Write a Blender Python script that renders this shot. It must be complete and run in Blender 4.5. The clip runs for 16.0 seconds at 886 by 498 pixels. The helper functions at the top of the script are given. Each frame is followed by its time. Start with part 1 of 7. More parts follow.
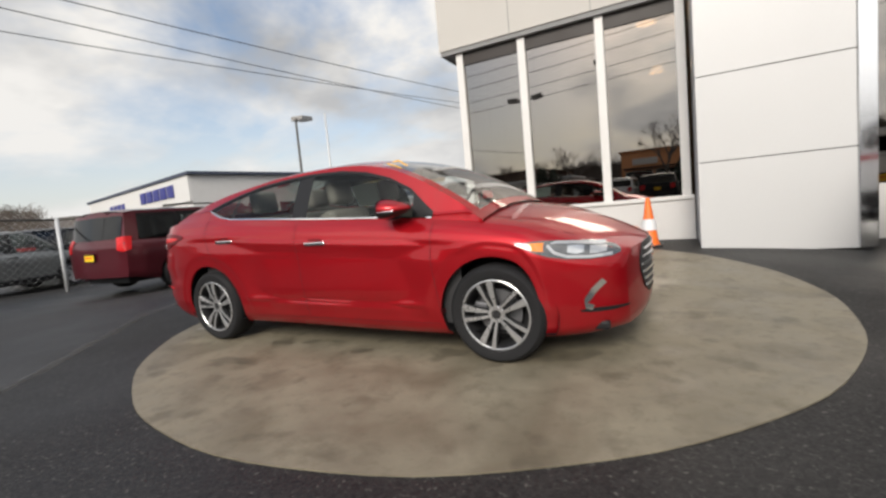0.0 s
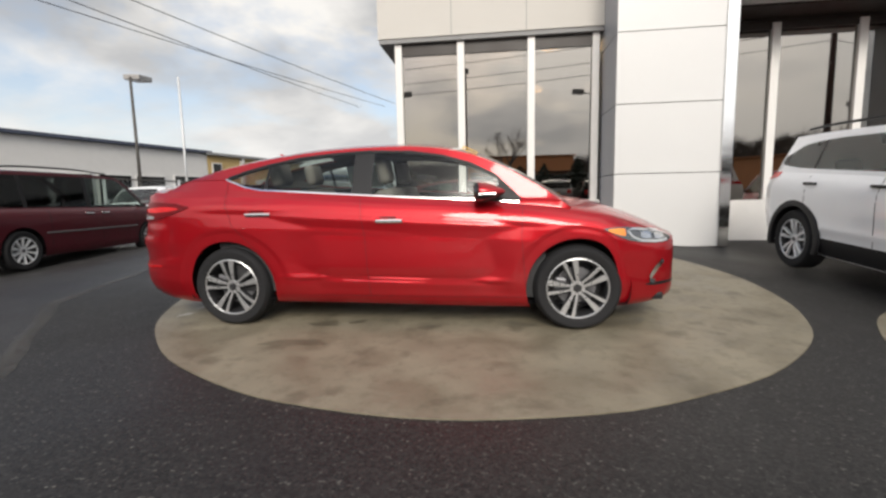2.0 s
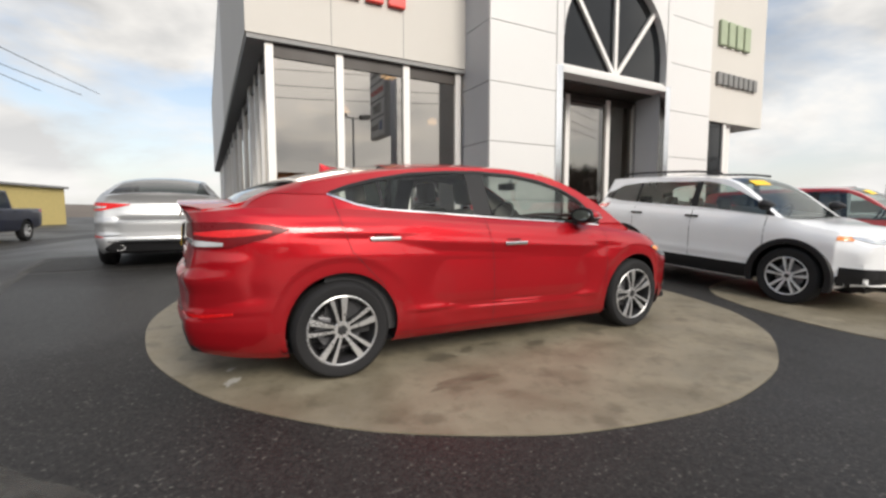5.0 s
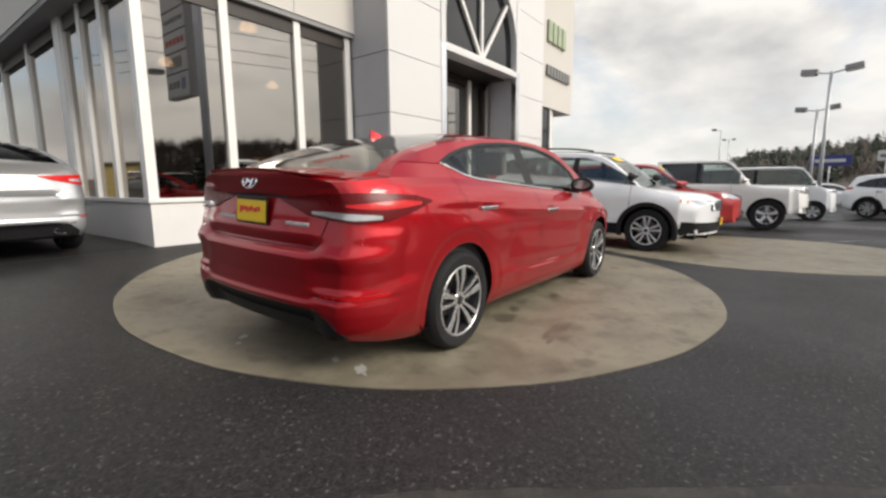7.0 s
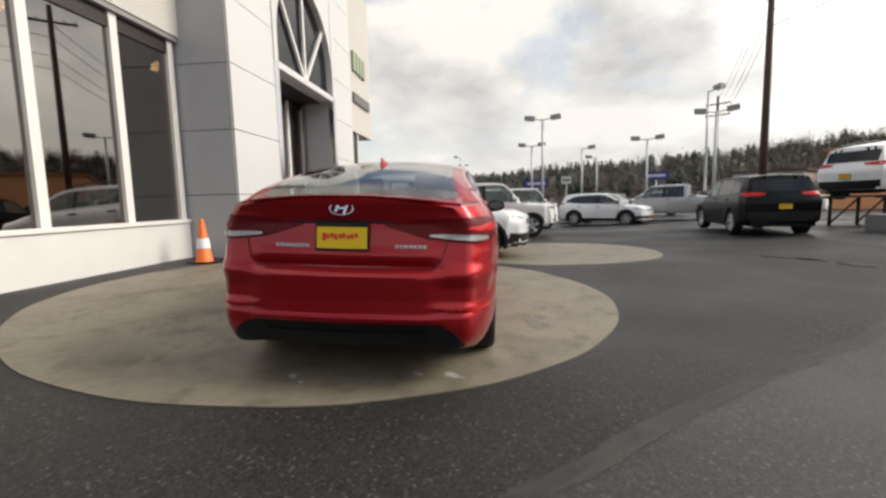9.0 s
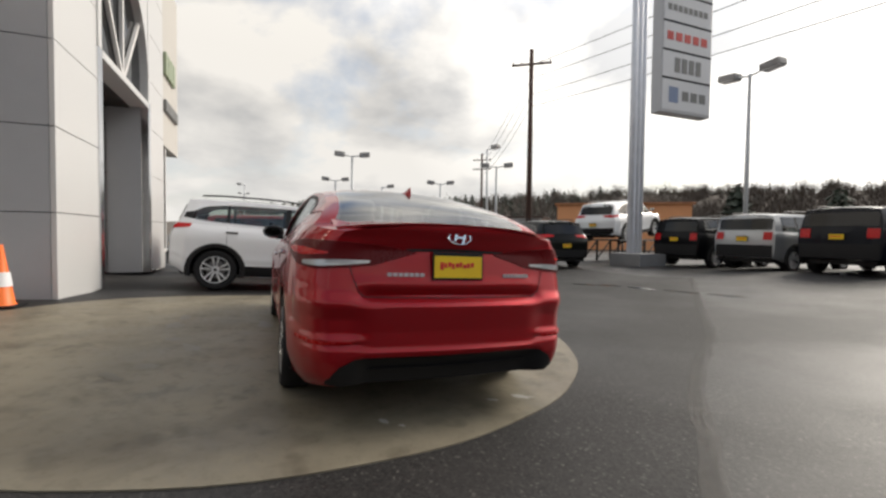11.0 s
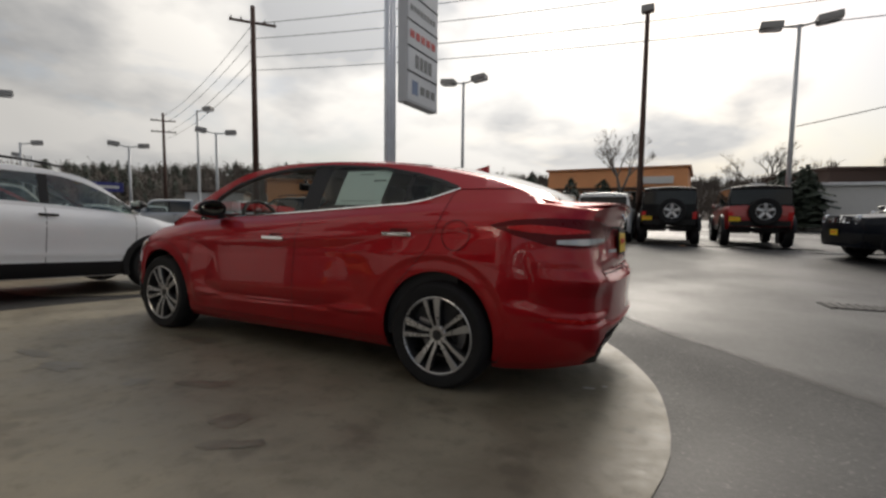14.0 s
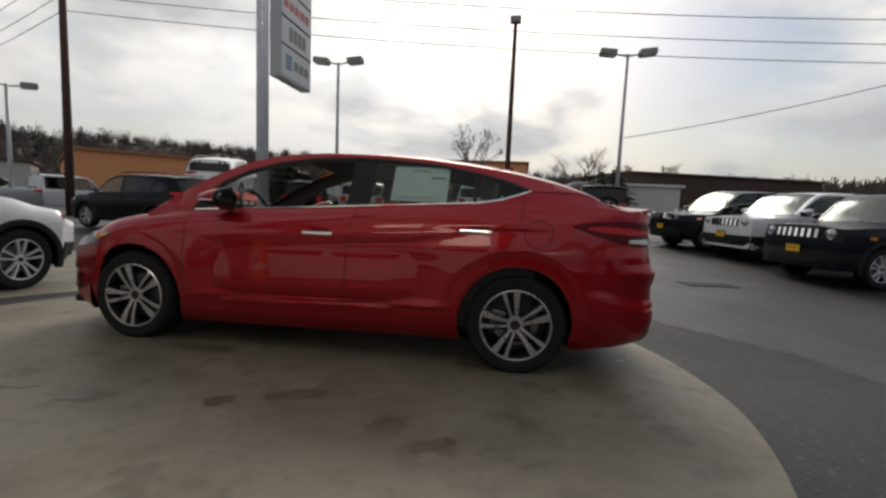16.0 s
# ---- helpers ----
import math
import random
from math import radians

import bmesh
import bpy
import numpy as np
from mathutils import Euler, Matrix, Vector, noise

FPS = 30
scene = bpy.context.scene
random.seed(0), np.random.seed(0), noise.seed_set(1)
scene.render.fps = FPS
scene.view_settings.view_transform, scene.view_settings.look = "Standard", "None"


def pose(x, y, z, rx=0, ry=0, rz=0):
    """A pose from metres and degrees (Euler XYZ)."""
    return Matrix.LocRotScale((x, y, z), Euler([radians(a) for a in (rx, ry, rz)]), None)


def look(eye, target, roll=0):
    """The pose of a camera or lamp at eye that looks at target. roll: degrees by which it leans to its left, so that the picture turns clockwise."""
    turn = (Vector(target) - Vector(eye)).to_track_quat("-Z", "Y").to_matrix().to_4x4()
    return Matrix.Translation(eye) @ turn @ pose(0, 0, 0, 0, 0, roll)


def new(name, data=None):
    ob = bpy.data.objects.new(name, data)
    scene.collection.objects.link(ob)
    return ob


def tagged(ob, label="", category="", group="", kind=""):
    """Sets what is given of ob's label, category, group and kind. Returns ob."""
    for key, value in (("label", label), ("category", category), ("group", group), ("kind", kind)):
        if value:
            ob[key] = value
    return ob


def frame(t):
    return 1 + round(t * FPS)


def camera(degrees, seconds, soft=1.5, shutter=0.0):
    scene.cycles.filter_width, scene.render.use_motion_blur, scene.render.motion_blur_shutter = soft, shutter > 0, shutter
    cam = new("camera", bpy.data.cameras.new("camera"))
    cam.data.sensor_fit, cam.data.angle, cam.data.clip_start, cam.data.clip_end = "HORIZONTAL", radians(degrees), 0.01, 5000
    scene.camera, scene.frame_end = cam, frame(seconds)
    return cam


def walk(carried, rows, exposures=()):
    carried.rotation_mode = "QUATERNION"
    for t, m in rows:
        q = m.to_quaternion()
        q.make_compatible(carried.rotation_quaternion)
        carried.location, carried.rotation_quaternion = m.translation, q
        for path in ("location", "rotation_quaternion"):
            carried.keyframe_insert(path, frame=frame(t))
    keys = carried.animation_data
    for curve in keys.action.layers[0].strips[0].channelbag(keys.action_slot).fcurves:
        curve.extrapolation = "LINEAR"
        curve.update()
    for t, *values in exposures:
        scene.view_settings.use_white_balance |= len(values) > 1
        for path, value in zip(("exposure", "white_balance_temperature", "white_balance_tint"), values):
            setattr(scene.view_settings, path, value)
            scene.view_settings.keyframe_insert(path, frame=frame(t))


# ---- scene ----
cam = camera(90.1, 16.0, soft=2.6)

PATH = [
    (0, (2.359, -3.402, 0.971), (1.427, -1.641, 0.801), -5.2),
    (0.5, (2.052, -3.709, 0.974), (1.3, -1.862, 0.822), -3.1),
    (1, (1.646, -3.908, 1.014), (1.015, -2.013, 0.907), -3.5),
    (1.5, (1.235, -4.111, 1.001), (0.801, -2.165, 0.846), -2.1),
    (2, (0.771, -4.144, 0.985), (0.526, -2.173, 0.751), -1.2),
    (2.5, (0.313, -4.122, 1.007), (0.219, -2.132, 0.829), -0.4),
    (3, (-0.161, -4.097, 1.024), (-0.034, -2.113, 0.801), 0.1),
    (3.5, (-0.638, -3.961, 1.049), (-0.366, -1.988, 0.865), -1.0),
    (4, (-1.143, -3.877, 1.041), (-0.632, -1.951, 0.87), -0.8),
    (6.5, (-3.28, -2.769, 1.045), (-1.828, -1.418, 0.788), -0.4),
    (7, (-3.617, -2.412, 1.024), (-2.025, -1.236, 0.739), -0.5),
    (7.5, (-3.92, -2.049, 1.037), (-2.239, -0.982, 0.843), -0.2),
    (8, (-4.214, -1.694, 1.061), (-2.395, -0.894, 0.83), -0.9),
    (8.5, (-4.43, -1.263, 1.089), (-2.526, -0.707, 0.835), -2.2),
    (9, (-4.645, -0.853, 1.083), (-2.667, -0.647, 0.868), -1.4),
    (9.5, (-4.719, -0.395, 1.058), (-2.741, -0.475, 0.773), -1.0),
    (10, (-4.73, 0.092, 1.087), (-2.76, -0.188, 0.884), -0.5),
    (12.5, (-3.628, 2.199, 1.058), (-2.259, 0.746, 0.931), 2.5),
    (13, (-3.313, 2.56, 1.071), (-2.122, 0.964, 0.884), 2.5),
    (13.5, (-2.922, 2.808, 1.079), (-1.863, 1.124, 0.872), 1.4),
    (14, (-2.558, 3.046, 1.057), (-1.618, 1.288, 0.901), 0.7),
    (14.5, (-2.243, 3.254, 1.069), (-1.523, 1.399, 0.871), 1.6),
    (15, (-1.846, 3.356, 1.089), (-1.276, 1.449, 0.89), 2.0),
    (15.5, (-1.54, 3.507, 1.082), (-1.103, 1.564, 0.903), 1.4),
    (16, (-1.261, 3.625, 1.102), (-0.982, 1.655, 0.901), 2.5),
]
walk(cam, [(t, look(eye, target, roll)) for t, eye, target, roll in PATH],
     [(0, 0.0, 6680, 10), (2, 0.08, 6700, 10), (4, 0.18, 6720, 10), (7, 0.14, 6820, 10), (10, 0.12, 6900, 10), (12.5, -0.38, 6900, 10), (14.5, -0.66, 6800, 10), (16, -0.72, 6700, 10)])

# ---- world and light ----
from mathutils.bvhtree import BVHTree

SUN_ELEVATION, SUN_AZIMUTH = radians(32), radians(172)   # azimuth measured from +y towards +x
world = bpy.data.worlds.new("sky")
scene.world = world
world.use_nodes = True
wn, wl = world.node_tree.nodes, world.node_tree.links
wn.clear()


def wnode(kind, **inputs):
    n = wn.new(kind)
    for k, v in inputs.items():
        n.inputs[k].default_value = v
    return n


w_out = wnode("ShaderNodeOutputWorld")
w_bg = wnode("ShaderNodeBackground", Strength=0.094)
w_sky = wnode("ShaderNodeTexSky")
w_sky.sky_type, w_sky.sun_disc = "NISHITA", False
w_sky.sun_elevation, w_sky.sun_rotation = SUN_ELEVATION, SUN_AZIMUTH
w_sky.air_density, w_sky.dust_density = 1.0, 2.0
w_tex = wnode("ShaderNodeTexCoord")
# clouds lie on a flat deck: the direction is divided by its height
w_sep = wnode("ShaderNodeSeparateXYZ")
w_max = wnode("ShaderNodeMath")
w_max.operation = "MAXIMUM"
w_max.inputs[1].default_value = 0.0
w_add = wnode("ShaderNodeMath")
w_add.operation = "ADD"
w_add.inputs[1].default_value = 0.34
w_div = wnode("ShaderNodeVectorMath")
w_div.operation = "DIVIDE"
w_comb = wnode("ShaderNodeCombineXYZ")
w_noise = wnode("ShaderNodeTexNoise", Scale=1.25, Detail=6.0, Roughness=0.55, Distortion=0.25)
w_noise2 = wnode("ShaderNodeTexNoise", Scale=2.1, Detail=5.0, Roughness=0.5)
w_map = wnode("ShaderNodeMapping")
w_map.inputs["Location"].default_value = (3.7, 1.3, 0.4)
w_ramp = wnode("ShaderNodeValToRGB")
w_ramp.color_ramp.elements[0].position, w_ramp.color_ramp.elements[1].position = 0.40, 0.56
w_ramp2 = wnode("ShaderNodeValToRGB")
e0, e1 = w_ramp2.color_ramp.elements
e0.position, e0.color = 0.36, (4.7, 4.85, 5.1, 1)
e1.position, e1.color = 0.58, (9.6, 9.5, 9.3, 1)
w_mix = wnode("ShaderNodeMix")
w_mix.data_type = "RGBA"
# thin cloud glows round the veiled sun
w_dot = wnode("ShaderNodeVectorMath")
w_dot.operation = "DOT_PRODUCT"
w_dot.inputs[1].default_value = (math.sin(SUN_AZIMUTH) * math.cos(SUN_ELEVATION), math.cos(SUN_AZIMUTH) * math.cos(SUN_ELEVATION), math.sin(SUN_ELEVATION))
w_glow = wnode("ShaderNodeMapRange")
w_glow.inputs["From Min"].default_value, w_glow.inputs["From Max"].default_value = 0.45, 1.0
w_glow.inputs["To Min"].default_value, w_glow.inputs["To Max"].default_value = 1.0, 2.5
w_bright = wnode("ShaderNodeVectorMath")
w_bright.operation = "SCALE"
wl.new(w_tex.outputs["Generated"], w_sep.inputs[0])
wl.new(w_sep.outputs["Z"], w_max.inputs[0])
wl.new(w_max.outputs[0], w_add.inputs[0])
for k in "XYZ":
    wl.new(w_add.outputs[0], w_comb.inputs[k])
wl.new(w_tex.outputs["Generated"], w_div.inputs[0])
wl.new(w_comb.outputs[0], w_div.inputs[1])
wl.new(w_div.outputs[0], w_noise.inputs["Vector"])
wl.new(w_div.outputs[0], w_map.inputs["Vector"])
wl.new(w_map.outputs[0], w_noise2.inputs["Vector"])
wl.new(w_noise.outputs["Fac"], w_ramp.inputs[0])
wl.new(w_noise2.outputs["Fac"], w_ramp2.inputs[0])
wl.new(w_tex.outputs["Generated"], w_dot.inputs[0])
wl.new(w_dot.outputs["Value"], w_glow.inputs["Value"])
wl.new(w_ramp2.outputs[0], w_bright.inputs[0])
wl.new(w_glow.outputs[0], w_bright.inputs["Scale"])
wl.new(w_ramp.outputs[0], w_mix.inputs["Factor"])
w_gain = wnode("ShaderNodeVectorMath")
w_gain.operation = "SCALE"
w_gain.inputs["Scale"].default_value = 1.7
wl.new(w_sky.outputs[0], w_gain.inputs[0])
wl.new(w_gain.outputs[0], w_mix.inputs["A"])
wl.new(w_bright.outputs[0], w_mix.inputs["B"])
# pale haze low down, and a cloud deck that brightens towards the zenith
w_haze = wnode("ShaderNodeMapRange")
w_haze.inputs["From Min"].default_value, w_haze.inputs["From Max"].default_value = 0.0, 0.34
w_haze.inputs["To Min"].default_value, w_haze.inputs["To Max"].default_value = 0.75, 0.0
w_hmix = wnode("ShaderNodeMix")
w_hmix.data_type = "RGBA"
w_hmix.inputs["B"].default_value = (8.8, 8.9, 9.0, 1)
w_zen = wnode("ShaderNodeMapRange")
w_zen.inputs["From Min"].default_value, w_zen.inputs["From Max"].default_value = 0.35, 1.0
w_zen.inputs["To Min"].default_value, w_zen.inputs["To Max"].default_value = 1.0, 1.35
w_top = wnode("ShaderNodeVectorMath")
w_top.operation = "SCALE"
wl.new(w_sep.outputs["Z"], w_haze.inputs["Value"])
wl.new(w_sep.outputs["Z"], w_zen.inputs["Value"])
wl.new(w_haze.outputs[0], w_hmix.inputs["Factor"])
wl.new(w_mix.outputs["Result"], w_hmix.inputs["A"])
wl.new(w_hmix.outputs["Result"], w_top.inputs[0])
wl.new(w_zen.outputs[0], w_top.inputs["Scale"])
wl.new(w_top.outputs[0], w_bg.inputs["Color"])
wl.new(w_bg.outputs[0], w_out.inputs[0])

sun = new("sun", bpy.data.lights.new("sun", "SUN"))
sun.data.energy, sun.data.angle, sun.data.color = 3.15, radians(24), (1.0, 0.95, 0.88)
sun.matrix_world = look((0, 0, 0), (-math.sin(SUN_AZIMUTH) * math.cos(SUN_ELEVATION), -math.cos(SUN_AZIMUTH) * math.cos(SUN_ELEVATION), -math.sin(SUN_ELEVATION)))
scene.view_settings.exposure = 0.0


# ---- materials ----
def mat(name, col, rough=0.5, metal=0.0, coat=0.0, var=0.12, scale=3.0, fine=60.0, bump=0.0, spec=0.5, space="Object", rvar=0.08, emit=None):
    """Painted or plain surface: colour and gloss vary at two scales."""
    m = bpy.data.materials.new(name)
    m.use_nodes = True
    n, l = m.node_tree.nodes, m.node_tree.links
    b = n["Principled BSDF"]
    b.inputs["Metallic"].default_value = metal
    b.inputs["Coat Weight"].default_value = coat
    b.inputs["Coat Roughness"].default_value = 0.04
    b.inputs["Specular IOR Level"].default_value = spec
    tc = n.new("ShaderNodeTexCoord")
    n1, n2 = n.new("ShaderNodeTexNoise"), n.new("ShaderNodeTexNoise")
    n1.inputs["Scale"].default_value, n1.inputs["Detail"].default_value = scale, 5
    n2.inputs["Scale"].default_value, n2.inputs["Detail"].default_value = fine, 3
    for q in (n1, n2):
        l.new(tc.outputs[space], q.inputs["Vector"])
    add = n.new("ShaderNodeMath")
    add.operation = "MULTIPLY_ADD"
    add.inputs[1].default_value, add.inputs[2].default_value = 0.6, 0.0
    l.new(n1.outputs["Fac"], add.inputs[0])
    add2 = n.new("ShaderNodeMath")
    add2.operation = "MULTIPLY_ADD"
    add2.inputs[1].default_value = 0.4
    l.new(n2.outputs["Fac"], add2.inputs[0])
    l.new(add.outputs[0], add2.inputs[2])
    mix = n.new("ShaderNodeMix")
    mix.data_type = "RGBA"
    mix.inputs["A"].default_value = (*[c * (1 - 2 * var) for c in col], 1)
    mix.inputs["B"].default_value = (*[min(1, c * (1 + 2 * var)) for c in col], 1)
    l.new(add2.outputs[0], mix.inputs["Factor"])
    l.new(mix.outputs["Result"], b.inputs["Base Color"])
    r = n.new("ShaderNodeMapRange")
    r.inputs["To Min"].default_value, r.inputs["To Max"].default_value = max(0.02, rough - rvar), min(1, rough + rvar)
    r.inputs["From Min"].default_value, r.inputs["From Max"].default_value = 0.3, 0.7
    l.new(add2.outputs[0], r.inputs["Value"])
    l.new(r.outputs[0], b.inputs["Roughness"])
    if bump:
        bp = n.new("ShaderNodeBump")
        bp.inputs["Strength"].default_value, bp.inputs["Distance"].default_value = bump, 0.01
        l.new(add2.outputs[0], bp.inputs["Height"])
        l.new(bp.outputs[0], b.inputs["Normal"])
    if emit:
        b.inputs["Emission Color"].default_value = (*emit[:3], 1)
        b.inputs["Emission Strength"].default_value = emit[3]
    return m


def glass(name, tint, rough=0.015, gloss=(1.0, 1.0, 1.0), ior=1.9):
    """A thin pane: tinted see-through with a clear reflection."""
    m = bpy.data.materials.new(name)
    m.use_nodes = True
    n, l = m.node_tree.nodes, m.node_tree.links
    n.remove(n["Principled BSDF"])
    tr, gl, mx = n.new("ShaderNodeBsdfTransparent"), n.new("ShaderNodeBsdfGlossy"), n.new("ShaderNodeMixShader")
    lw, pw, ma = n.new("ShaderNodeLayerWeight"), n.new("ShaderNodeMath"), n.new("ShaderNodeMath")
    tr.inputs["Color"].default_value = (*tint, 1)
    gl.inputs["Roughness"].default_value = rough
    gl.inputs["Color"].default_value = (*gloss, 1)
    f0 = ((ior - 1) / (ior + 1)) ** 2
    lw.inputs["Blend"].default_value = 0.5
    pw.operation, ma.operation = "POWER", "MULTIPLY_ADD"
    pw.inputs[1].default_value, ma.inputs[1].default_value, ma.inputs[2].default_value = 5.0, 1 - f0, f0
    l.new(lw.outputs["Facing"], pw.inputs[0])
    l.new(pw.outputs[0], ma.inputs[0])
    l.new(ma.outputs[0], mx.inputs[0])
    l.new(tr.outputs[0], mx.inputs[1])
    l.new(gl.outputs[0], mx.inputs[2])
    l.new(mx.outputs[0], n["Material Output"].inputs["Surface"])
    return m


def asphalt_material(name, base, wet, chips=4.0, dry=0.66, spec=0.5):
    """Coarse asphalt: pale stones in dark binder, damp patches with more gloss."""
    m = mat(name, (base * 1.06, base, base * 0.95), 0.6, var=0.2, scale=0.35, fine=14, space="Object")
    n, l = m.node_tree.nodes, m.node_tree.links
    b = n["Principled BSDF"]
    tc = n.new("ShaderNodeTexCoord")
    vor, spk, wetn = n.new("ShaderNodeTexVoronoi"), n.new("ShaderNodeTexNoise"), n.new("ShaderNodeTexNoise")
    vor.inputs["Scale"].default_value = 78
    spk.inputs["Scale"].default_value, spk.inputs["Detail"].default_value = 40, 4
    wetn.inputs["Scale"].default_value, wetn.inputs["Detail"].default_value = 0.28, 6
    for q in (vor, spk, wetn):
        l.new(tc.outputs["Object"], q.inputs["Vector"])
    stone = n.new("ShaderNodeMapRange")
    stone.inputs["From Min"].default_value, stone.inputs["From Max"].default_value = 0.60, 0.69
    stone.inputs["To Max"].default_value = 0.85
    l.new(spk.outputs["Fac"], stone.inputs["Value"])
    old = b.inputs["Base Color"].links[0].from_socket
    mix = n.new("ShaderNodeMix")
    mix.data_type = "RGBA"
    mix.inputs["B"].default_value = (base * chips, base * chips * 0.95, base * chips * 0.86, 1)
    l.new(stone.outputs[0], mix.inputs["Factor"])
    l.new(old, mix.inputs["A"])
    l.new(mix.outputs["Result"], b.inputs["Base Color"])
    r = n.new("ShaderNodeMapRange")
    r.inputs["From Min"].default_value, r.inputs["From Max"].default_value = 0.40, 0.62
    r.inputs["To Min"].default_value, r.inputs["To Max"].default_value = dry, wet
    b.inputs["Specular IOR Level"].default_value = spec
    l.new(wetn.outputs["Fac"], r.inputs["Value"])
    l.new(r.outputs[0], b.inputs["Roughness"])
    bp = n.new("ShaderNodeBump")
    # each stone of the aggregate has its own tone
    sep = n.new("ShaderNodeSeparateColor")
    l.new(vor.outputs["Color"], sep.inputs[0])
    tone = n.new("ShaderNodeMapRange")
    tone.inputs["To Min"].default_value, tone.inputs["To Max"].default_value = 0.45, 1.75
    l.new(sep.outputs["Red"], tone.inputs["Value"])
    mul = n.new("ShaderNodeVectorMath")
    mul.operation = "SCALE"
    l.new(mix.outputs["Result"], mul.inputs[0])
    l.new(tone.outputs[0], mul.inputs["Scale"])
    l.new(mul.outputs[0], b.inputs["Base Color"])
    bp.inputs["Strength"].default_value, bp.inputs["Distance"].default_value = 0.55, 0.005
    l.new(sep.outputs["Green"], bp.inputs["Height"])
    l.new(bp.outputs[0], b.inputs["Normal"])
    return m


def concrete_material(name, col):
    """Worn concrete: brown water stains, dark drips and fine pits."""
    m = mat(name, col, 0.55, var=0.30, scale=2.6, fine=22, bump=0.2, rvar=0.15)
    n, l = m.node_tree.nodes, m.node_tree.links
    b = n["Principled BSDF"]
    tc = n.new("ShaderNodeTexCoord")
    st, vo, sp = n.new("ShaderNodeTexNoise"), n.new("ShaderNodeTexNoise"), n.new("ShaderNodeTexNoise")
    sp.inputs["Scale"].default_value, sp.inputs["Detail"].default_value, sp.inputs["Roughness"].default_value = 11.0, 7, 0.7
    st.inputs["Scale"].default_value, st.inputs["Detail"].default_value, st.inputs["Distortion"].default_value = 2.2, 7, 0.6
    vo.inputs["Scale"].default_value, vo.inputs["Detail"].default_value = 4.2, 4
    for q in (st, vo, sp):
        l.new(tc.outputs["Object"], q.inputs["Vector"])
    last = b.inputs["Base Color"].links[0].from_socket
    for src, lo, hi, c, top in ((st, 0.48, 0.68, (col[0] * 0.52, col[1] * 0.48, col[2] * 0.42, 1), 0.55), (vo, 0.58, 0.70, (col[0] * 0.30, col[1] * 0.28, col[2] * 0.25, 1), 0.5), (sp, 0.50, 0.64, (col[0] * 0.55, col[1] * 0.53, col[2] * 0.50, 1), 0.45)):
        r = n.new("ShaderNodeMapRange")
        r.inputs["From Min"].default_value, r.inputs["From Max"].default_value, r.inputs["To Max"].default_value = lo, hi, top
        l.new(src.outputs["Fac"], r.inputs["Value"])
        mx = n.new("ShaderNodeMix")
        mx.data_type = "RGBA"
        mx.inputs["B"].default_value = c
        l.new(r.outputs[0], mx.inputs["Factor"])
        l.new(last, mx.inputs["A"])
        last = mx.outputs["Result"]
    l.new(last, b.inputs["Base Color"])
    return m


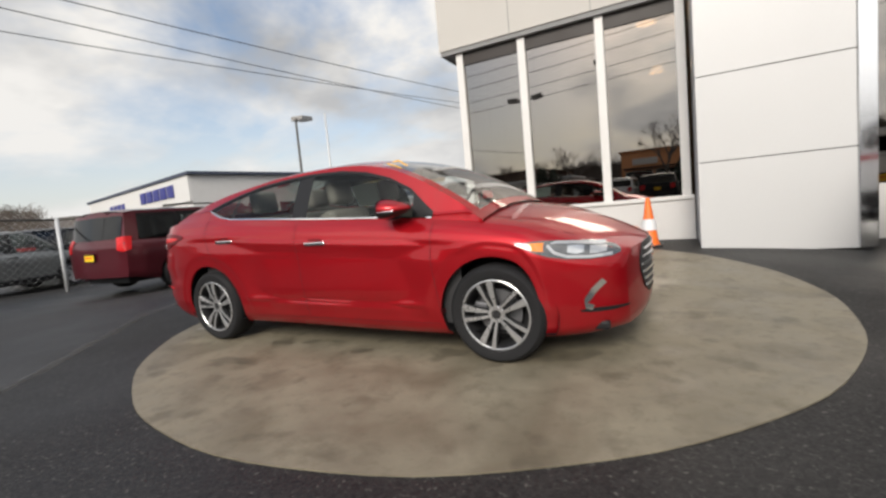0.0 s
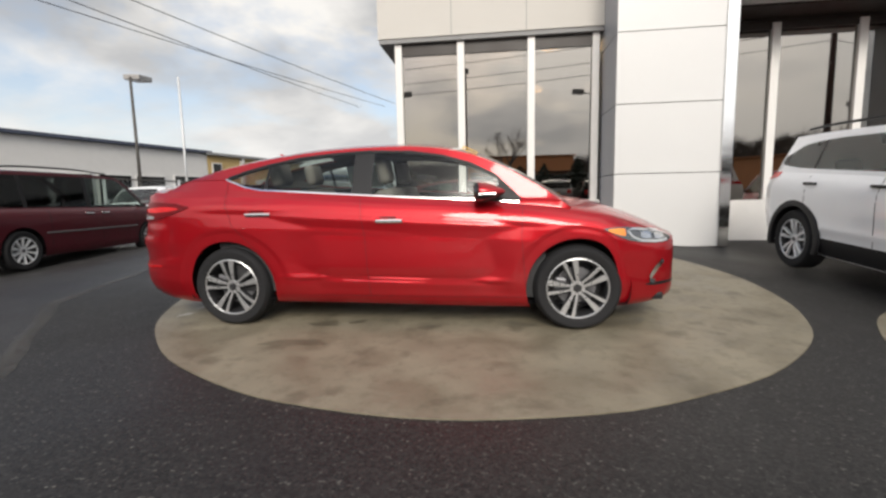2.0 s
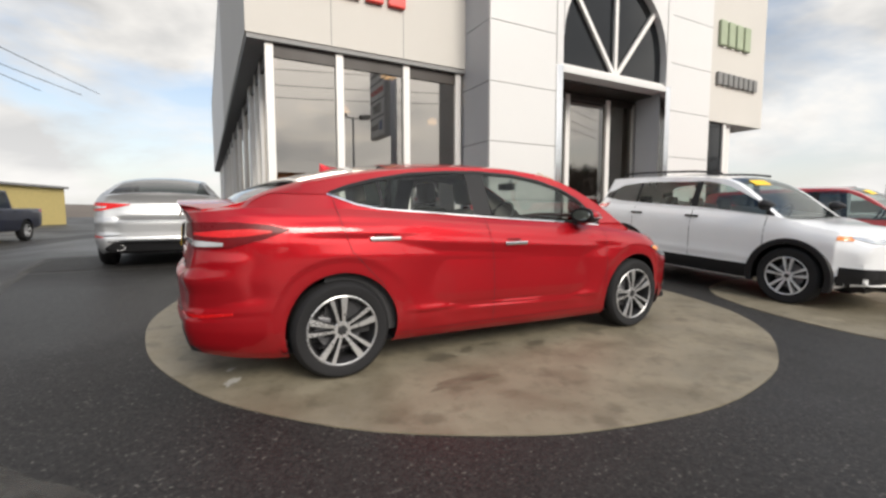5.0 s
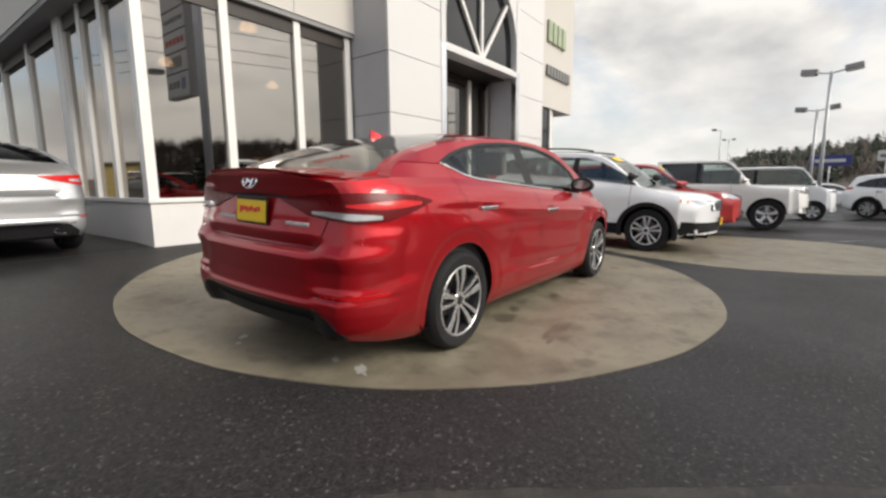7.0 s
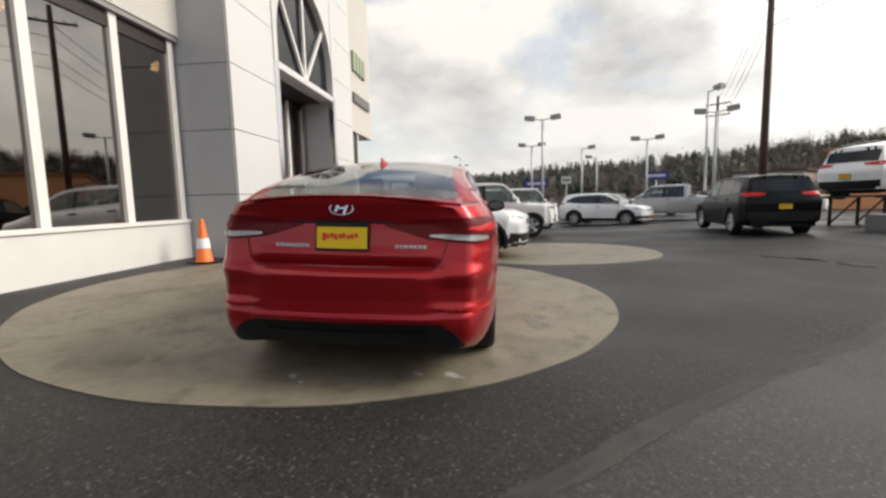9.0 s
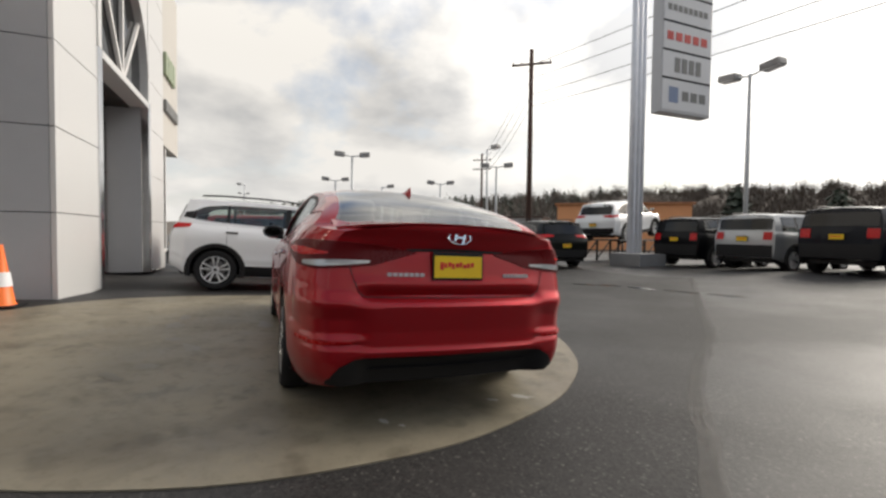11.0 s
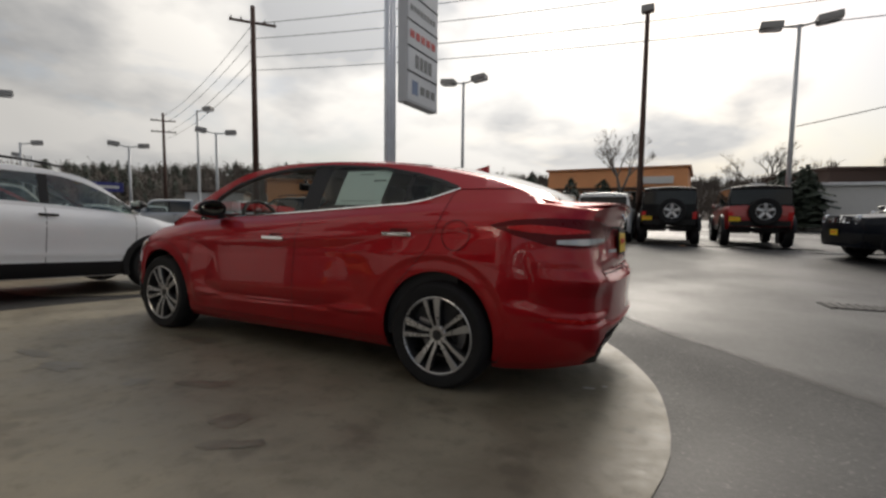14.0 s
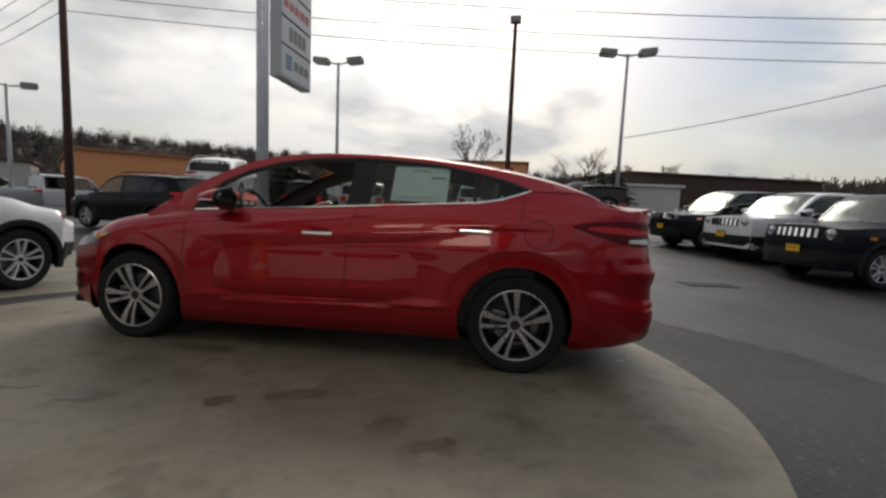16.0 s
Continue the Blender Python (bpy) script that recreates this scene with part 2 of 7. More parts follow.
M = {
    "asphalt": asphalt_material("asphalt", 0.0175, 0.40),
    "bed": asphalt_material("dark_asphalt", 0.0140, 0.52, 4.8, 0.74, 0.36),
    "concrete": concrete_material("pad_concrete", (0.194, 0.170, 0.122)),
    "panel": mat("white_metal_panel", (0.55, 0.55, 0.545), 0.38, var=0.03, scale=0.6, coat=0.15),
    "fascia": mat("cream_stucco_fascia", (0.48, 0.462, 0.43), 0.8, var=0.05, scale=0.8, fine=90, bump=0.1),
    "soffit": mat("grey_soffit", (0.22, 0.22, 0.22), 0.7),
    # grey reveals; on the white pier sides it stands for their shade
    "graywall": mat("grey_return_and_shaded_side", (0.37, 0.38, 0.40), 0.45, var=0.05),
    "whitewall": mat("white_painted_wall", (0.58, 0.57, 0.555), 0.55, var=0.05, bump=0.05),
    "whiteframe": mat("white_window_frame", (0.64, 0.63, 0.61), 0.4, var=0.03),
    "chrome": mat("chrome", (0.82, 0.82, 0.83), 0.10, metal=1.0, var=0.03, rvar=0.04),
    "steel": mat("polished_steel", (0.72, 0.73, 0.75), 0.16, metal=1.0, var=0.06, rvar=0.08),
    "seam": mat("dark_joint", (0.015, 0.015, 0.016), 0.8),
    "rubber": mat("black_rubber", (0.011, 0.011, 0.012), 0.75, var=0.2, fine=40, spec=0.3),
    "blackplastic": mat("black_plastic", (0.009, 0.009, 0.010), 0.5, var=0.2, spec=0.3),
    "rim": mat("machined_alloy", (0.42, 0.42, 0.42), 0.30, metal=0.7, var=0.08),
    "rimdark": mat("dark_alloy_pocket", (0.028, 0.028, 0.03), 0.45, metal=0.3),
    "silverrim": mat("silver_alloy", (0.62, 0.63, 0.64), 0.32, metal=0.4),
    "cloth": mat("beige_grey_upholstery", (0.20, 0.185, 0.165), 0.85, bump=0.1),
    "darkcloth": mat("dark_upholstery", (0.030, 0.030, 0.032), 0.85, bump=0.1),
    "taillamp": mat("red_tail_lens", (0.50, 0.008, 0.010), 0.25, spec=0.3, coat=0.1, var=0.15, fine=25),
    # shade inside the red car's panel gaps, painted on as dark red
    "gapshade": mat("shaded_red_gap", (0.075, 0.003, 0.006), 0.7),
    "taillampdark": mat("dark_red_lens_and_shade", (0.105, 0.002, 0.004), 0.3, spec=0.2, coat=0.0, var=0.15),
    "clearlamp": mat("clear_lens", (0.42, 0.43, 0.44), 0.12, metal=0.35, coat=1.0, var=0.25, fine=25),
    "lampbowl": mat("dark_lamp_bowl", (0.10, 0.105, 0.11), 0.2, metal=0.4, coat=1.0, var=0.3, fine=20),
    "headlamp": mat("headlamp_reflector", (0.50, 0.52, 0.54), 0.15, metal=0.7, coat=1.0, var=0.3, fine=16),
    "amber": mat("amber_lens", (0.75, 0.22, 0.02), 0.15, coat=1.0),
    "yellow": mat("yellow_plate", (0.80, 0.52, 0.01), 0.45, var=0.05),
    "redmark": mat("red_print", (0.62, 0.03, 0.02), 0.5),
    "sheet": mat("white_window_sheet", (0.80, 0.92, 0.87), 0.6, var=0.04),
    "print": mat("grey_print", (0.18, 0.22, 0.21), 0.6),
    "pole": mat("galvanised_pole", (0.52, 0.53, 0.54), 0.5, metal=0.2, var=0.10),
    "darkpole": mat("dark_painted_pole", (0.06, 0.055, 0.05), 0.6),
    "wood": mat("weathered_utility_pole", (0.075, 0.040, 0.030), 0.85, var=0.3, scale=2, fine=35, bump=0.4),
    "bark": mat("grey_bark", (0.17, 0.145, 0.125), 0.9, var=0.25),
    "conifer": mat("conifer_needles", (0.036, 0.046, 0.030), 0.8, var=0.25, scale=0.15, fine=2),
    "brush": mat("winter_brush", (0.105, 0.086, 0.072), 0.9, var=0.35, scale=0.1, fine=2),
    "hill": mat("wooded_hillside", (0.115, 0.094, 0.076), 0.95, var=0.35, scale=0.03, fine=0.6),
    "orange": mat("orange_brick_wall", (0.78, 0.35, 0.16), 0.8, var=0.1, scale=0.7),
    "tan": mat("tan_block_wall", (0.42, 0.30, 0.13), 0.85, var=0.12),
    "brown": mat("dark_brown_siding", (0.07, 0.042, 0.032), 0.8),
    "wire": mat("black_cable", (0.02, 0.02, 0.022), 0.6),
    "cone": mat("orange_cone", (0.85, 0.16, 0.02), 0.5),
    "conewhite": mat("reflective_collar", (0.75, 0.75, 0.76), 0.35),
    "blue": mat("blue_letters", (0.035, 0.04, 0.20), 0.5),
    "redletter": mat("red_letters", (0.55, 0.035, 0.025), 0.4),
    "greyletter": mat("grey_letters", (0.16, 0.16, 0.155), 0.4),
    "greenletter": mat("green_letters", (0.28, 0.33, 0.22), 0.45),
    "signface": mat("grey_sign_face", (0.50, 0.50, 0.51), 0.4, var=0.04),
    "blueletter2": mat("ram_blue", (0.16, 0.22, 0.36), 0.4),
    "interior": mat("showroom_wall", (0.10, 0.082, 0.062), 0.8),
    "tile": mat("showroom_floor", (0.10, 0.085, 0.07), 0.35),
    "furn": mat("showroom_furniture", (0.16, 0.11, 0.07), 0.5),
    "lampglow": mat("warm_lamp_glass", (0.9, 0.7, 0.45), 0.5, emit=(1.0, 0.74, 0.46, 11.0)),
    "glass": glass("car_glass", (0.66, 0.71, 0.68), rough=0.16, gloss=(0.72, 0.74, 0.75), ior=1.45),
    "screenglass": glass("slanted_car_glass", (0.66, 0.71, 0.68), rough=0.07, ior=2.6),
    "privacy": glass("privacy_glass", (0.10, 0.11, 0.11), ior=1.65),
    "bgglass": glass("clear_car_glass", (0.62, 0.68, 0.65), rough=0.12, gloss=(0.80, 0.84, 0.83), ior=1.85),
    "lining": mat("grey_roof_lining", (0.16, 0.152, 0.14), 0.9),
    "shopglass": glass("shop_glass", (0.20, 0.18, 0.155), gloss=(1.0, 0.95, 0.89), ior=3.1),
    "water": mat("puddle_water", (0.02, 0.02, 0.021), 0.16, spec=0.6, rvar=0.02),
    "ramp": mat("black_steel_ramp", (0.02, 0.02, 0.02), 0.5),
    "concretegrey": mat("grey_concrete_block", (0.22, 0.22, 0.22), 0.85, bump=0.1),
}


def paint(name, col, metal=0.0, rough=0.32, spec=0.5, coat=0.85):
    return mat(name, col, rough, metal=metal, coat=coat, spec=spec, var=0.06, scale=1.5, fine=400, rvar=0.04)


# ---- mesh helpers ----
def part(name, bm, material, parent=None, label=""):
    """Links a bmesh as one mesh object under a thing or a part."""
    me = bpy.data.meshes.new(name)
    bm.to_mesh(me)
    bm.free()
    me.materials.append(material)
    ob = new(name, me)
    ob.parent = parent
    return tagged(ob, label)


def raw(name, verts, faces, material, parent=None, label="", smooth=True, doubles=0.0005):
    """Links plain vertices and faces as one mesh object, normals made to agree."""
    bm = bmesh.new()
    vs = [bm.verts.new(v) for v in verts]
    for f in faces:
        if len(set(f)) > 2:
            try:
                bm.faces.new([vs[i] for i in f])
            except ValueError:
                pass
    if doubles:
        bmesh.ops.remove_doubles(bm, verts=bm.verts, dist=doubles)
    bmesh.ops.recalc_face_normals(bm, faces=bm.faces)
    if smooth:
        for f in bm.faces:
            f.smooth = True
        for e in bm.edges:
            if len(e.link_faces) == 2 and e.calc_face_angle(0) > 0.6:
                e.smooth = False
    return part(name, bm, material, parent, label)


def thing(name, m, label, category, group="", kind=""):
    ob = new(name)
    ob.matrix_world = m
    ob.empty_display_size = 0.2
    return tagged(ob, label, category, group, kind)


def add_box(bm, x0, x1, y0, y1, z0, z1, bevel=0.0, m=None):
    r = bmesh.ops.create_cube(bm, size=1.0)
    vs = r["verts"]
    for v in vs:
        v.co = Vector((x0 + (v.co.x + 0.5) * (x1 - x0), y0 + (v.co.y + 0.5) * (y1 - y0), z0 + (v.co.z + 0.5) * (z1 - z0)))
    if bevel:
        es = list({e for v in vs for e in v.link_edges})
        r = bmesh.ops.bevel(bm, geom=es, offset=bevel, segments=2, affect="EDGES", profile=0.6)
        vs = list({v for f in r["faces"] for v in f.verts} | {v for v in vs if v.is_valid})
    if m is not None:
        bmesh.ops.transform(bm, matrix=m, verts=vs)
    return vs


def box(name, x0, x1, y0, y1, z0, z1, material, parent=None, label="", bevel=0.0, m=None):
    bm = bmesh.new()
    add_box(bm, x0, x1, y0, y1, z0, z1, bevel, m)
    return part(name, bm, material, parent, label)


def add_rod(bm, a, b, r0, r1=None, seg=10):
    """A round bar from a to b."""
    a, b = Vector(a), Vector(b)
    r1 = r0 if r1 is None else r1
    q = (b - a).to_track_quat("Z", "Y")
    ring = []
    for p, r in ((a, r0), (b, r1)):
        ring.append([bm.verts.new(p + q @ Vector((r * math.cos(2 * math.pi * i / seg), r * math.sin(2 * math.pi * i / seg), 0))) for i in range(seg)])
    for i in range(seg):
        f = bm.faces.new((ring[0][i], ring[0][(i + 1) % seg], ring[1][(i + 1) % seg], ring[1][i]))
        f.smooth = True
    bm.faces.new(list(reversed(ring[0])))
    bm.faces.new(ring[1])


def rod(name, a, b, r0, material, parent=None, label="", r1=None, seg=10):
    bm = bmesh.new()
    add_rod(bm, a, b, r0, r1, seg)
    return part(name, bm, material, parent, label)


def lathe(profile, seg=40, close=False):
    """Vertices and faces of a profile (r, y) turned round the y axis."""
    vs, fs, n = [], [], len(profile)
    for i in range(seg):
        a = 2 * math.pi * i / seg
        vs += [(r * math.cos(a), y, r * math.sin(a)) for r, y in profile]
    for i in range(seg):
        j = (i + 1) % seg
        for k in range(n if close else n - 1):
            k2 = (k + 1) % n
            fs.append((i * n + k, i * n + k2, j * n + k2, j * n + k))
    return vs, fs


def tab(table, x):
    """Smooth reading of a table of (x, value) pairs in rising x."""
    table = [p for i, p in enumerate(sorted(table)) if i == 0 or p[0] - sorted(table)[i - 1][0] > 1e-6]
    xs, ys = [p[0] for p in table], [p[1] for p in table]
    if x <= xs[0]:
        return ys[0]
    if x >= xs[-1]:
        return ys[-1]
    i = max(k for k in range(len(xs) - 1) if xs[k] <= x)
    h = xs[i + 1] - xs[i]
    s = [(ys[k + 1] - ys[k]) / (xs[k + 1] - xs[k]) for k in range(len(xs) - 1)]

    def slope(k):
        if k == 0:
            return s[0]
        if k == len(xs) - 1:
            return s[-1]
        return 0.0 if s[k - 1] * s[k] < 0 else 2 * s[k - 1] * s[k] / (s[k - 1] + s[k] + 1e-12)
    u = (x - xs[i]) / h
    return ys[i] * (1 + 2 * u) * (1 - u) ** 2 + slope(i) * h * u * (1 - u) ** 2 + ys[i + 1] * u * u * (3 - 2 * u) + slope(i + 1) * h * u * u * (u - 1)


def smooth01(u):
    u = min(1.0, max(0.0, u))
    return u * u * (3 - 2 * u)


def ground_z(x, y):
    """Lot height shaped to fit the camera's view: falls gently from the showroom, then rises to the street; drops a
    little to the east.
    """
    z = float(np.interp(y, [-60, -30, -11, -5, -2, 0, 3.4, 5, 30], [0.3, 0.25, 0.2, -0.03, -0.06, 0, 0.17, 0.24, 0.3]))
    z -= 0.30 * smooth01((-x - 4.2) / 4) * smooth01((y + 1.5) / 4)
    return z - 0.12 * smooth01((x - 2.2) / 3) - 0.35 * smooth01((x - 5) / 20)

# ---- vehicles ----
def seq(a, b, step):
    n = max(1, int(round(abs(b - a) / step)))
    return [a + (b - a) * i / n for i in range(n + 1)]


class Shell:
    """The skin of a vehicle, nose to +x, ground at z 0, from tables of its lines."""

    def __init__(self, spec, step):
        self.s, self.step = spec, step
        self.verts, self.faces = [], []
        self.groups = {}

    def side(self, x):
        """Half section of the lower body, sill to shoulder, as (y, z)."""
        s = self.s
        w, zb, zs = tab(s["w"], x), tab(s["zb"], x), tab(s["zs"], x)
        k = s["crease"](x) if "crease" in s else 0.0
        return [(w - q[1] + (q[2] * k if len(q) > 2 else 0.0), zb + q[0] * (zs - zb)) for q in s["section"]]

    def put(self, group, p):
        x, y, z = p
        self.groups.setdefault(group, ([], []))
        vs = self.groups[group][0]
        if "sculpt" in self.s:
            y = self.s["sculpt"](x, y, z)
        vs.append((self.s["warp"](x, y, z), y, z))
        return len(vs) - 1

    def quads(self, group, rows):
        """A grid of points, on both sides of the car."""
        for sgn in (1, -1):
            g = group + (":L" if sgn > 0 else ":R") if group.startswith(("win:", "trim:")) else group
            ids = [[self.put(g, (p[0], sgn * p[1], p[2])) for p in r] for r in rows]
            fs = self.groups[g][1]
            for i in range(len(ids) - 1):
                for j in range(len(ids[i]) - 1):
                    fs.append((ids[i][j], ids[i + 1][j], ids[i + 1][j + 1], ids[i][j + 1]))

    def build(self):
        s, st = self.s, self.step
        xs = sorted(set(round(v, 4) for v in seq(s["xr"], s["xf"], st)))
        crown = lambda q: 1 - (1 - q) ** 2.2
        nq = 7
        g0, g3 = s["green"][0], s["green"][3]
        # body sides, sill to shoulder, with the wheel arches cut out
        dz = s.get("rows", 1)
        rows = []
        for x in xs:
            sd = self.side(x)
            line = []
            if "even" in s:
                us = [q[0] for q in s["section"]]
                for k in range(s["even"] + 1):
                    u = k / s["even"]
                    line.append((x, float(np.interp(u, us, [q[0] for q in sd])), float(np.interp(u, us, [q[1] for q in sd]))))
                rows.append(line)
                continue
            for k in range(len(sd) - 1):
                for j in range(dz):
                    u = j / dz
                    line.append((x, sd[k][0] + (sd[k + 1][0] - sd[k][0]) * u, sd[k][1] + (sd[k + 1][1] - sd[k][1]) * u))
            line.append((x, *sd[-1]))
            rows.append(line)
        inside = [[any(math.hypot(p[0] - ax, p[2] - s["hub"]) < ar for ax, ar in s["arches"]) for p in r] for r in rows]
        for i, r in enumerate(rows):
            for k in range(len(r)):
                if not inside[i][k]:
                    continue
                near = any(not inside[a][b] for a in (i - 1, i, i + 1) for b in (k - 1, k, k + 1) if 0 <= a < len(rows) and 0 <= b < len(r))
                if near:
                    x, y, z = r[k]
                    ax, ar = min(s["arches"], key=lambda q: math.hypot(x - q[0], z - s["hub"]))
                    d = max(1e-4, math.hypot(x - ax, z - s["hub"]))
                    nx, nz = ax + (x - ax) * ar / d, s["hub"] + (z - s["hub"]) * ar / d
                    sd = self.side(nx)
                    nz = max(nz, sd[0][1])
                    ny = float(np.interp(nz, [q[1] for q in sd], [q[0] for q in sd]))
                    r[k] = (nx, ny, nz)
        for sgn in (1, -1):
            ids = [[self.put("body", (p[0], sgn * p[1], p[2])) for p in r] for r in rows]
            fs = self.groups["body"][1]
            for i in range(len(ids) - 1):
                for j in range(len(ids[i]) - 1):
                    if inside[i][j] and inside[i + 1][j] and inside[i + 1][j + 1] and inside[i][j + 1]:
                        continue
                    fs.append((ids[i][j], ids[i + 1][j], ids[i + 1][j + 1], ids[i][j + 1]))
        # bonnet and boot
        tops = []
        for x in xs:
            sd, zd = self.side(x)[-1], tab(s["zd"], x)
            tops.append([(x, sd[0] * (1 - q / nq), sd[1] + (zd - sd[1]) * crown(q / nq)) for q in range(nq + 1)])
        for cut in ([t for t in tops if t[0][0] <= g0 + s.get("deck", 0.10)], [t for t in tops if t[0][0] >= g3 - 0.16]):
            if len(cut) > 1:
                self.quads("body", cut)
        # nose and tail
        for xe, line in ((s["xf"], rows[-1]), (s["xr"], rows[0])):
            zd, n = tab(s["zd"], xe), len(line) - 1
            cap = []
            for i, (_, y, z) in enumerate(line):
                nc = s.get("cap", nq + 3)
                cap.append([(xe, y * (1 - q / nc), z + (zd - line[-1][2]) * crown(q / nc) * (i / n) ** 4) for q in range(nc + 1)])
            self.quads("body", cap)
        # cabin
        gx = seq(g0, g3, st)
        marks = [w[1] for w in s["windows"]] + [w[2] for w in s["windows"]] + list(s["green"][1:3])
        gx = sorted(set([x for x in gx if all(abs(x - m) > st * 0.45 for m in marks)] + marks))
        gr = []
        for x in gx:
            b = self.side(x)[-1]
            zr, wr = tab(s["zr"], x), tab(s["wr"], x)
            zl = max(b[1] + 0.004, zr - tab(s["drop"], x))
            zr = max(zr, zl + 0.004)
            lo, hi = max(b[1] + 0.002, tab(s["zwb"], x)), min(zl - 0.003, tab(s["zwt"], x))
            lo, hi = min(lo, zl - 0.002), max(hi, min(lo + 0.001, zl - 0.001))
            at = lambda z: b[0] + (wr - b[0]) * (((z - b[1]) / max(1e-4, zl - b[1])) ** 1.15)
            sec = [(x, b[0], b[1]), (x, at(lo), lo), (x, (at(lo) + at(hi)) / 2 + 0.006, (lo + hi) / 2), (x, at(hi), hi), (x, wr, zl)]
            q8 = 8
            roof = [(x, wr * (1 - q / q8), zl + (zr - zl) * (1 - (1 - q / q8) ** 2.4)) for q in range(q8 + 1)]
            gr.append((x, sec, roof))
        fx0, fx1, fx2, fx3 = s["green"]
        for (xa, sa, ra), (xb, sb, rb) in zip(gr, gr[1:]):
            xm = (xa + xb) / 2
            span = next((w for w in s["windows"] if w[1] <= xm <= w[2]), None)
            self.quads("pillar", [sa[0:2], sb[0:2]])
            self.quads("roof", [sa[3:5], sb[3:5]])
            if span:
                self.quads("win:" + span[0], [sa[1:4], sb[1:4]])
            else:
                self.quads("trim:%d" % sum(xm > w[1] for w in s["windows"]) if s["dark_pillars"](xm) else "pillar", [sa[1:4], sb[1:4]])
            if xm > fx2 and ra[1][2] - tab(s["zd"], xa) > 0.012:
                self.quads("roof", [ra[0:2], rb[0:2]])
                self.quads("windscreen", [ra[1:], rb[1:]])
            elif xm < fx1 and s.get("hatchglass", True):
                self.quads("roof", [ra[0:2], rb[0:2]])
                self.quads("rear_window", [ra[1:], rb[1:]])
            else:
                self.quads("roof", [ra, rb])
        if s.get("boxy"):
            x, sec, roof = gr[0]
            cap = [[(x, p[1] * (1 - q / 8), p[2]) for q in range(9)] for p in sec]
            cap += [[(x, sec[-1][1] * (1 - q / 8) * (1 - 0.5 * v), sec[-1][2] + (roof[-1][2] - sec[-1][2]) * (1 - (1 - q / 8) ** 2.4) * v) for q in range(9)] for v in (0.5, 1.0)]
            self.quads("roof", cap)
        # one tree of all the skin, for things that lie on it
        vs, fs = [], []
        for k, (v, f) in self.groups.items():
            o = len(vs)
            vs += v
            fs += [tuple(i + o for i in q) for q in f]
        self.tree = BVHTree.FromPolygons([Vector(v) for v in vs], fs)
        return self

    def lay(self, p, d, lift):
        """The skin's point met from p along d, lifted off it."""
        d = Vector(d).normalized()
        hit, nrm, _, _ = self.tree.ray_cast(Vector(p) - d * 4, d)
        if hit is None:
            return Vector(p)
        return hit - d * lift

    def patch(self, name, strip, axes, d, material, parent, lift=0.006, nv=4, thick=0.012, label="", step=0.02):
        """A piece that follows the skin. strip: rows of (u, low, high); axes(u, v) gives a point in the view along d."""
        us = []
        for (a, _, _), (b, _, _) in zip(strip, strip[1:]):
            n = max(1, int(abs(b - a) / step))
            us += [a + (b - a) * i / n for i in range(n)]
        us.append(strip[-1][0])
        sgn = 1 if strip[-1][0] > strip[0][0] else -1
        lo, hi = [(sgn * r[0], r[1]) for r in strip], [(sgn * r[0], r[2]) for r in strip]
        lin = lambda t, x: float(np.interp(x, [q[0] for q in t], [q[1] for q in t]))
        rows = []
        for u in us:
            a, b = lin(lo, sgn * u), lin(hi, sgn * u)
            rows.append([self.lay(axes(u, a + (b - a) * k / nv), d, lift) for k in range(nv + 1)])
        back = Vector(d).normalized() * (thick)
        verts, faces, n = [], [], nv + 1
        for r in rows:
            verts += r
        m = len(rows)
        for i in range(m - 1):
            for j in range(nv):
                faces.append((i * n + j, (i + 1) * n + j, (i + 1) * n + j + 1, i * n + j + 1))
        rim = [i * n for i in range(m)] + [(m - 1) * n + j for j in range(1, n)] + [i * n + nv for i in range(m - 2, -1, -1)] + [j for j in range(nv - 1, 0, -1)]
        o = len(verts)
        verts += [verts[i] + back for i in rim]
        for k in range(len(rim)):
            k2 = (k + 1) % len(rim)
            faces.append((rim[k], rim[k2], o + k2, o + k))
        return raw(name, verts, faces, material, parent, label, doubles=0.0)


SIDE_L = (lambda u, v: (u, 0.5, v), (0, -1, 0))
SIDE_R = (lambda u, v: (u, -0.5, v), (0, 1, 0))
REAR = (lambda u, v: (-2.0, u, v), (1, 0, 0))
FRONT = (lambda u, v: (2.0, u, v), (-1, 0, 0))


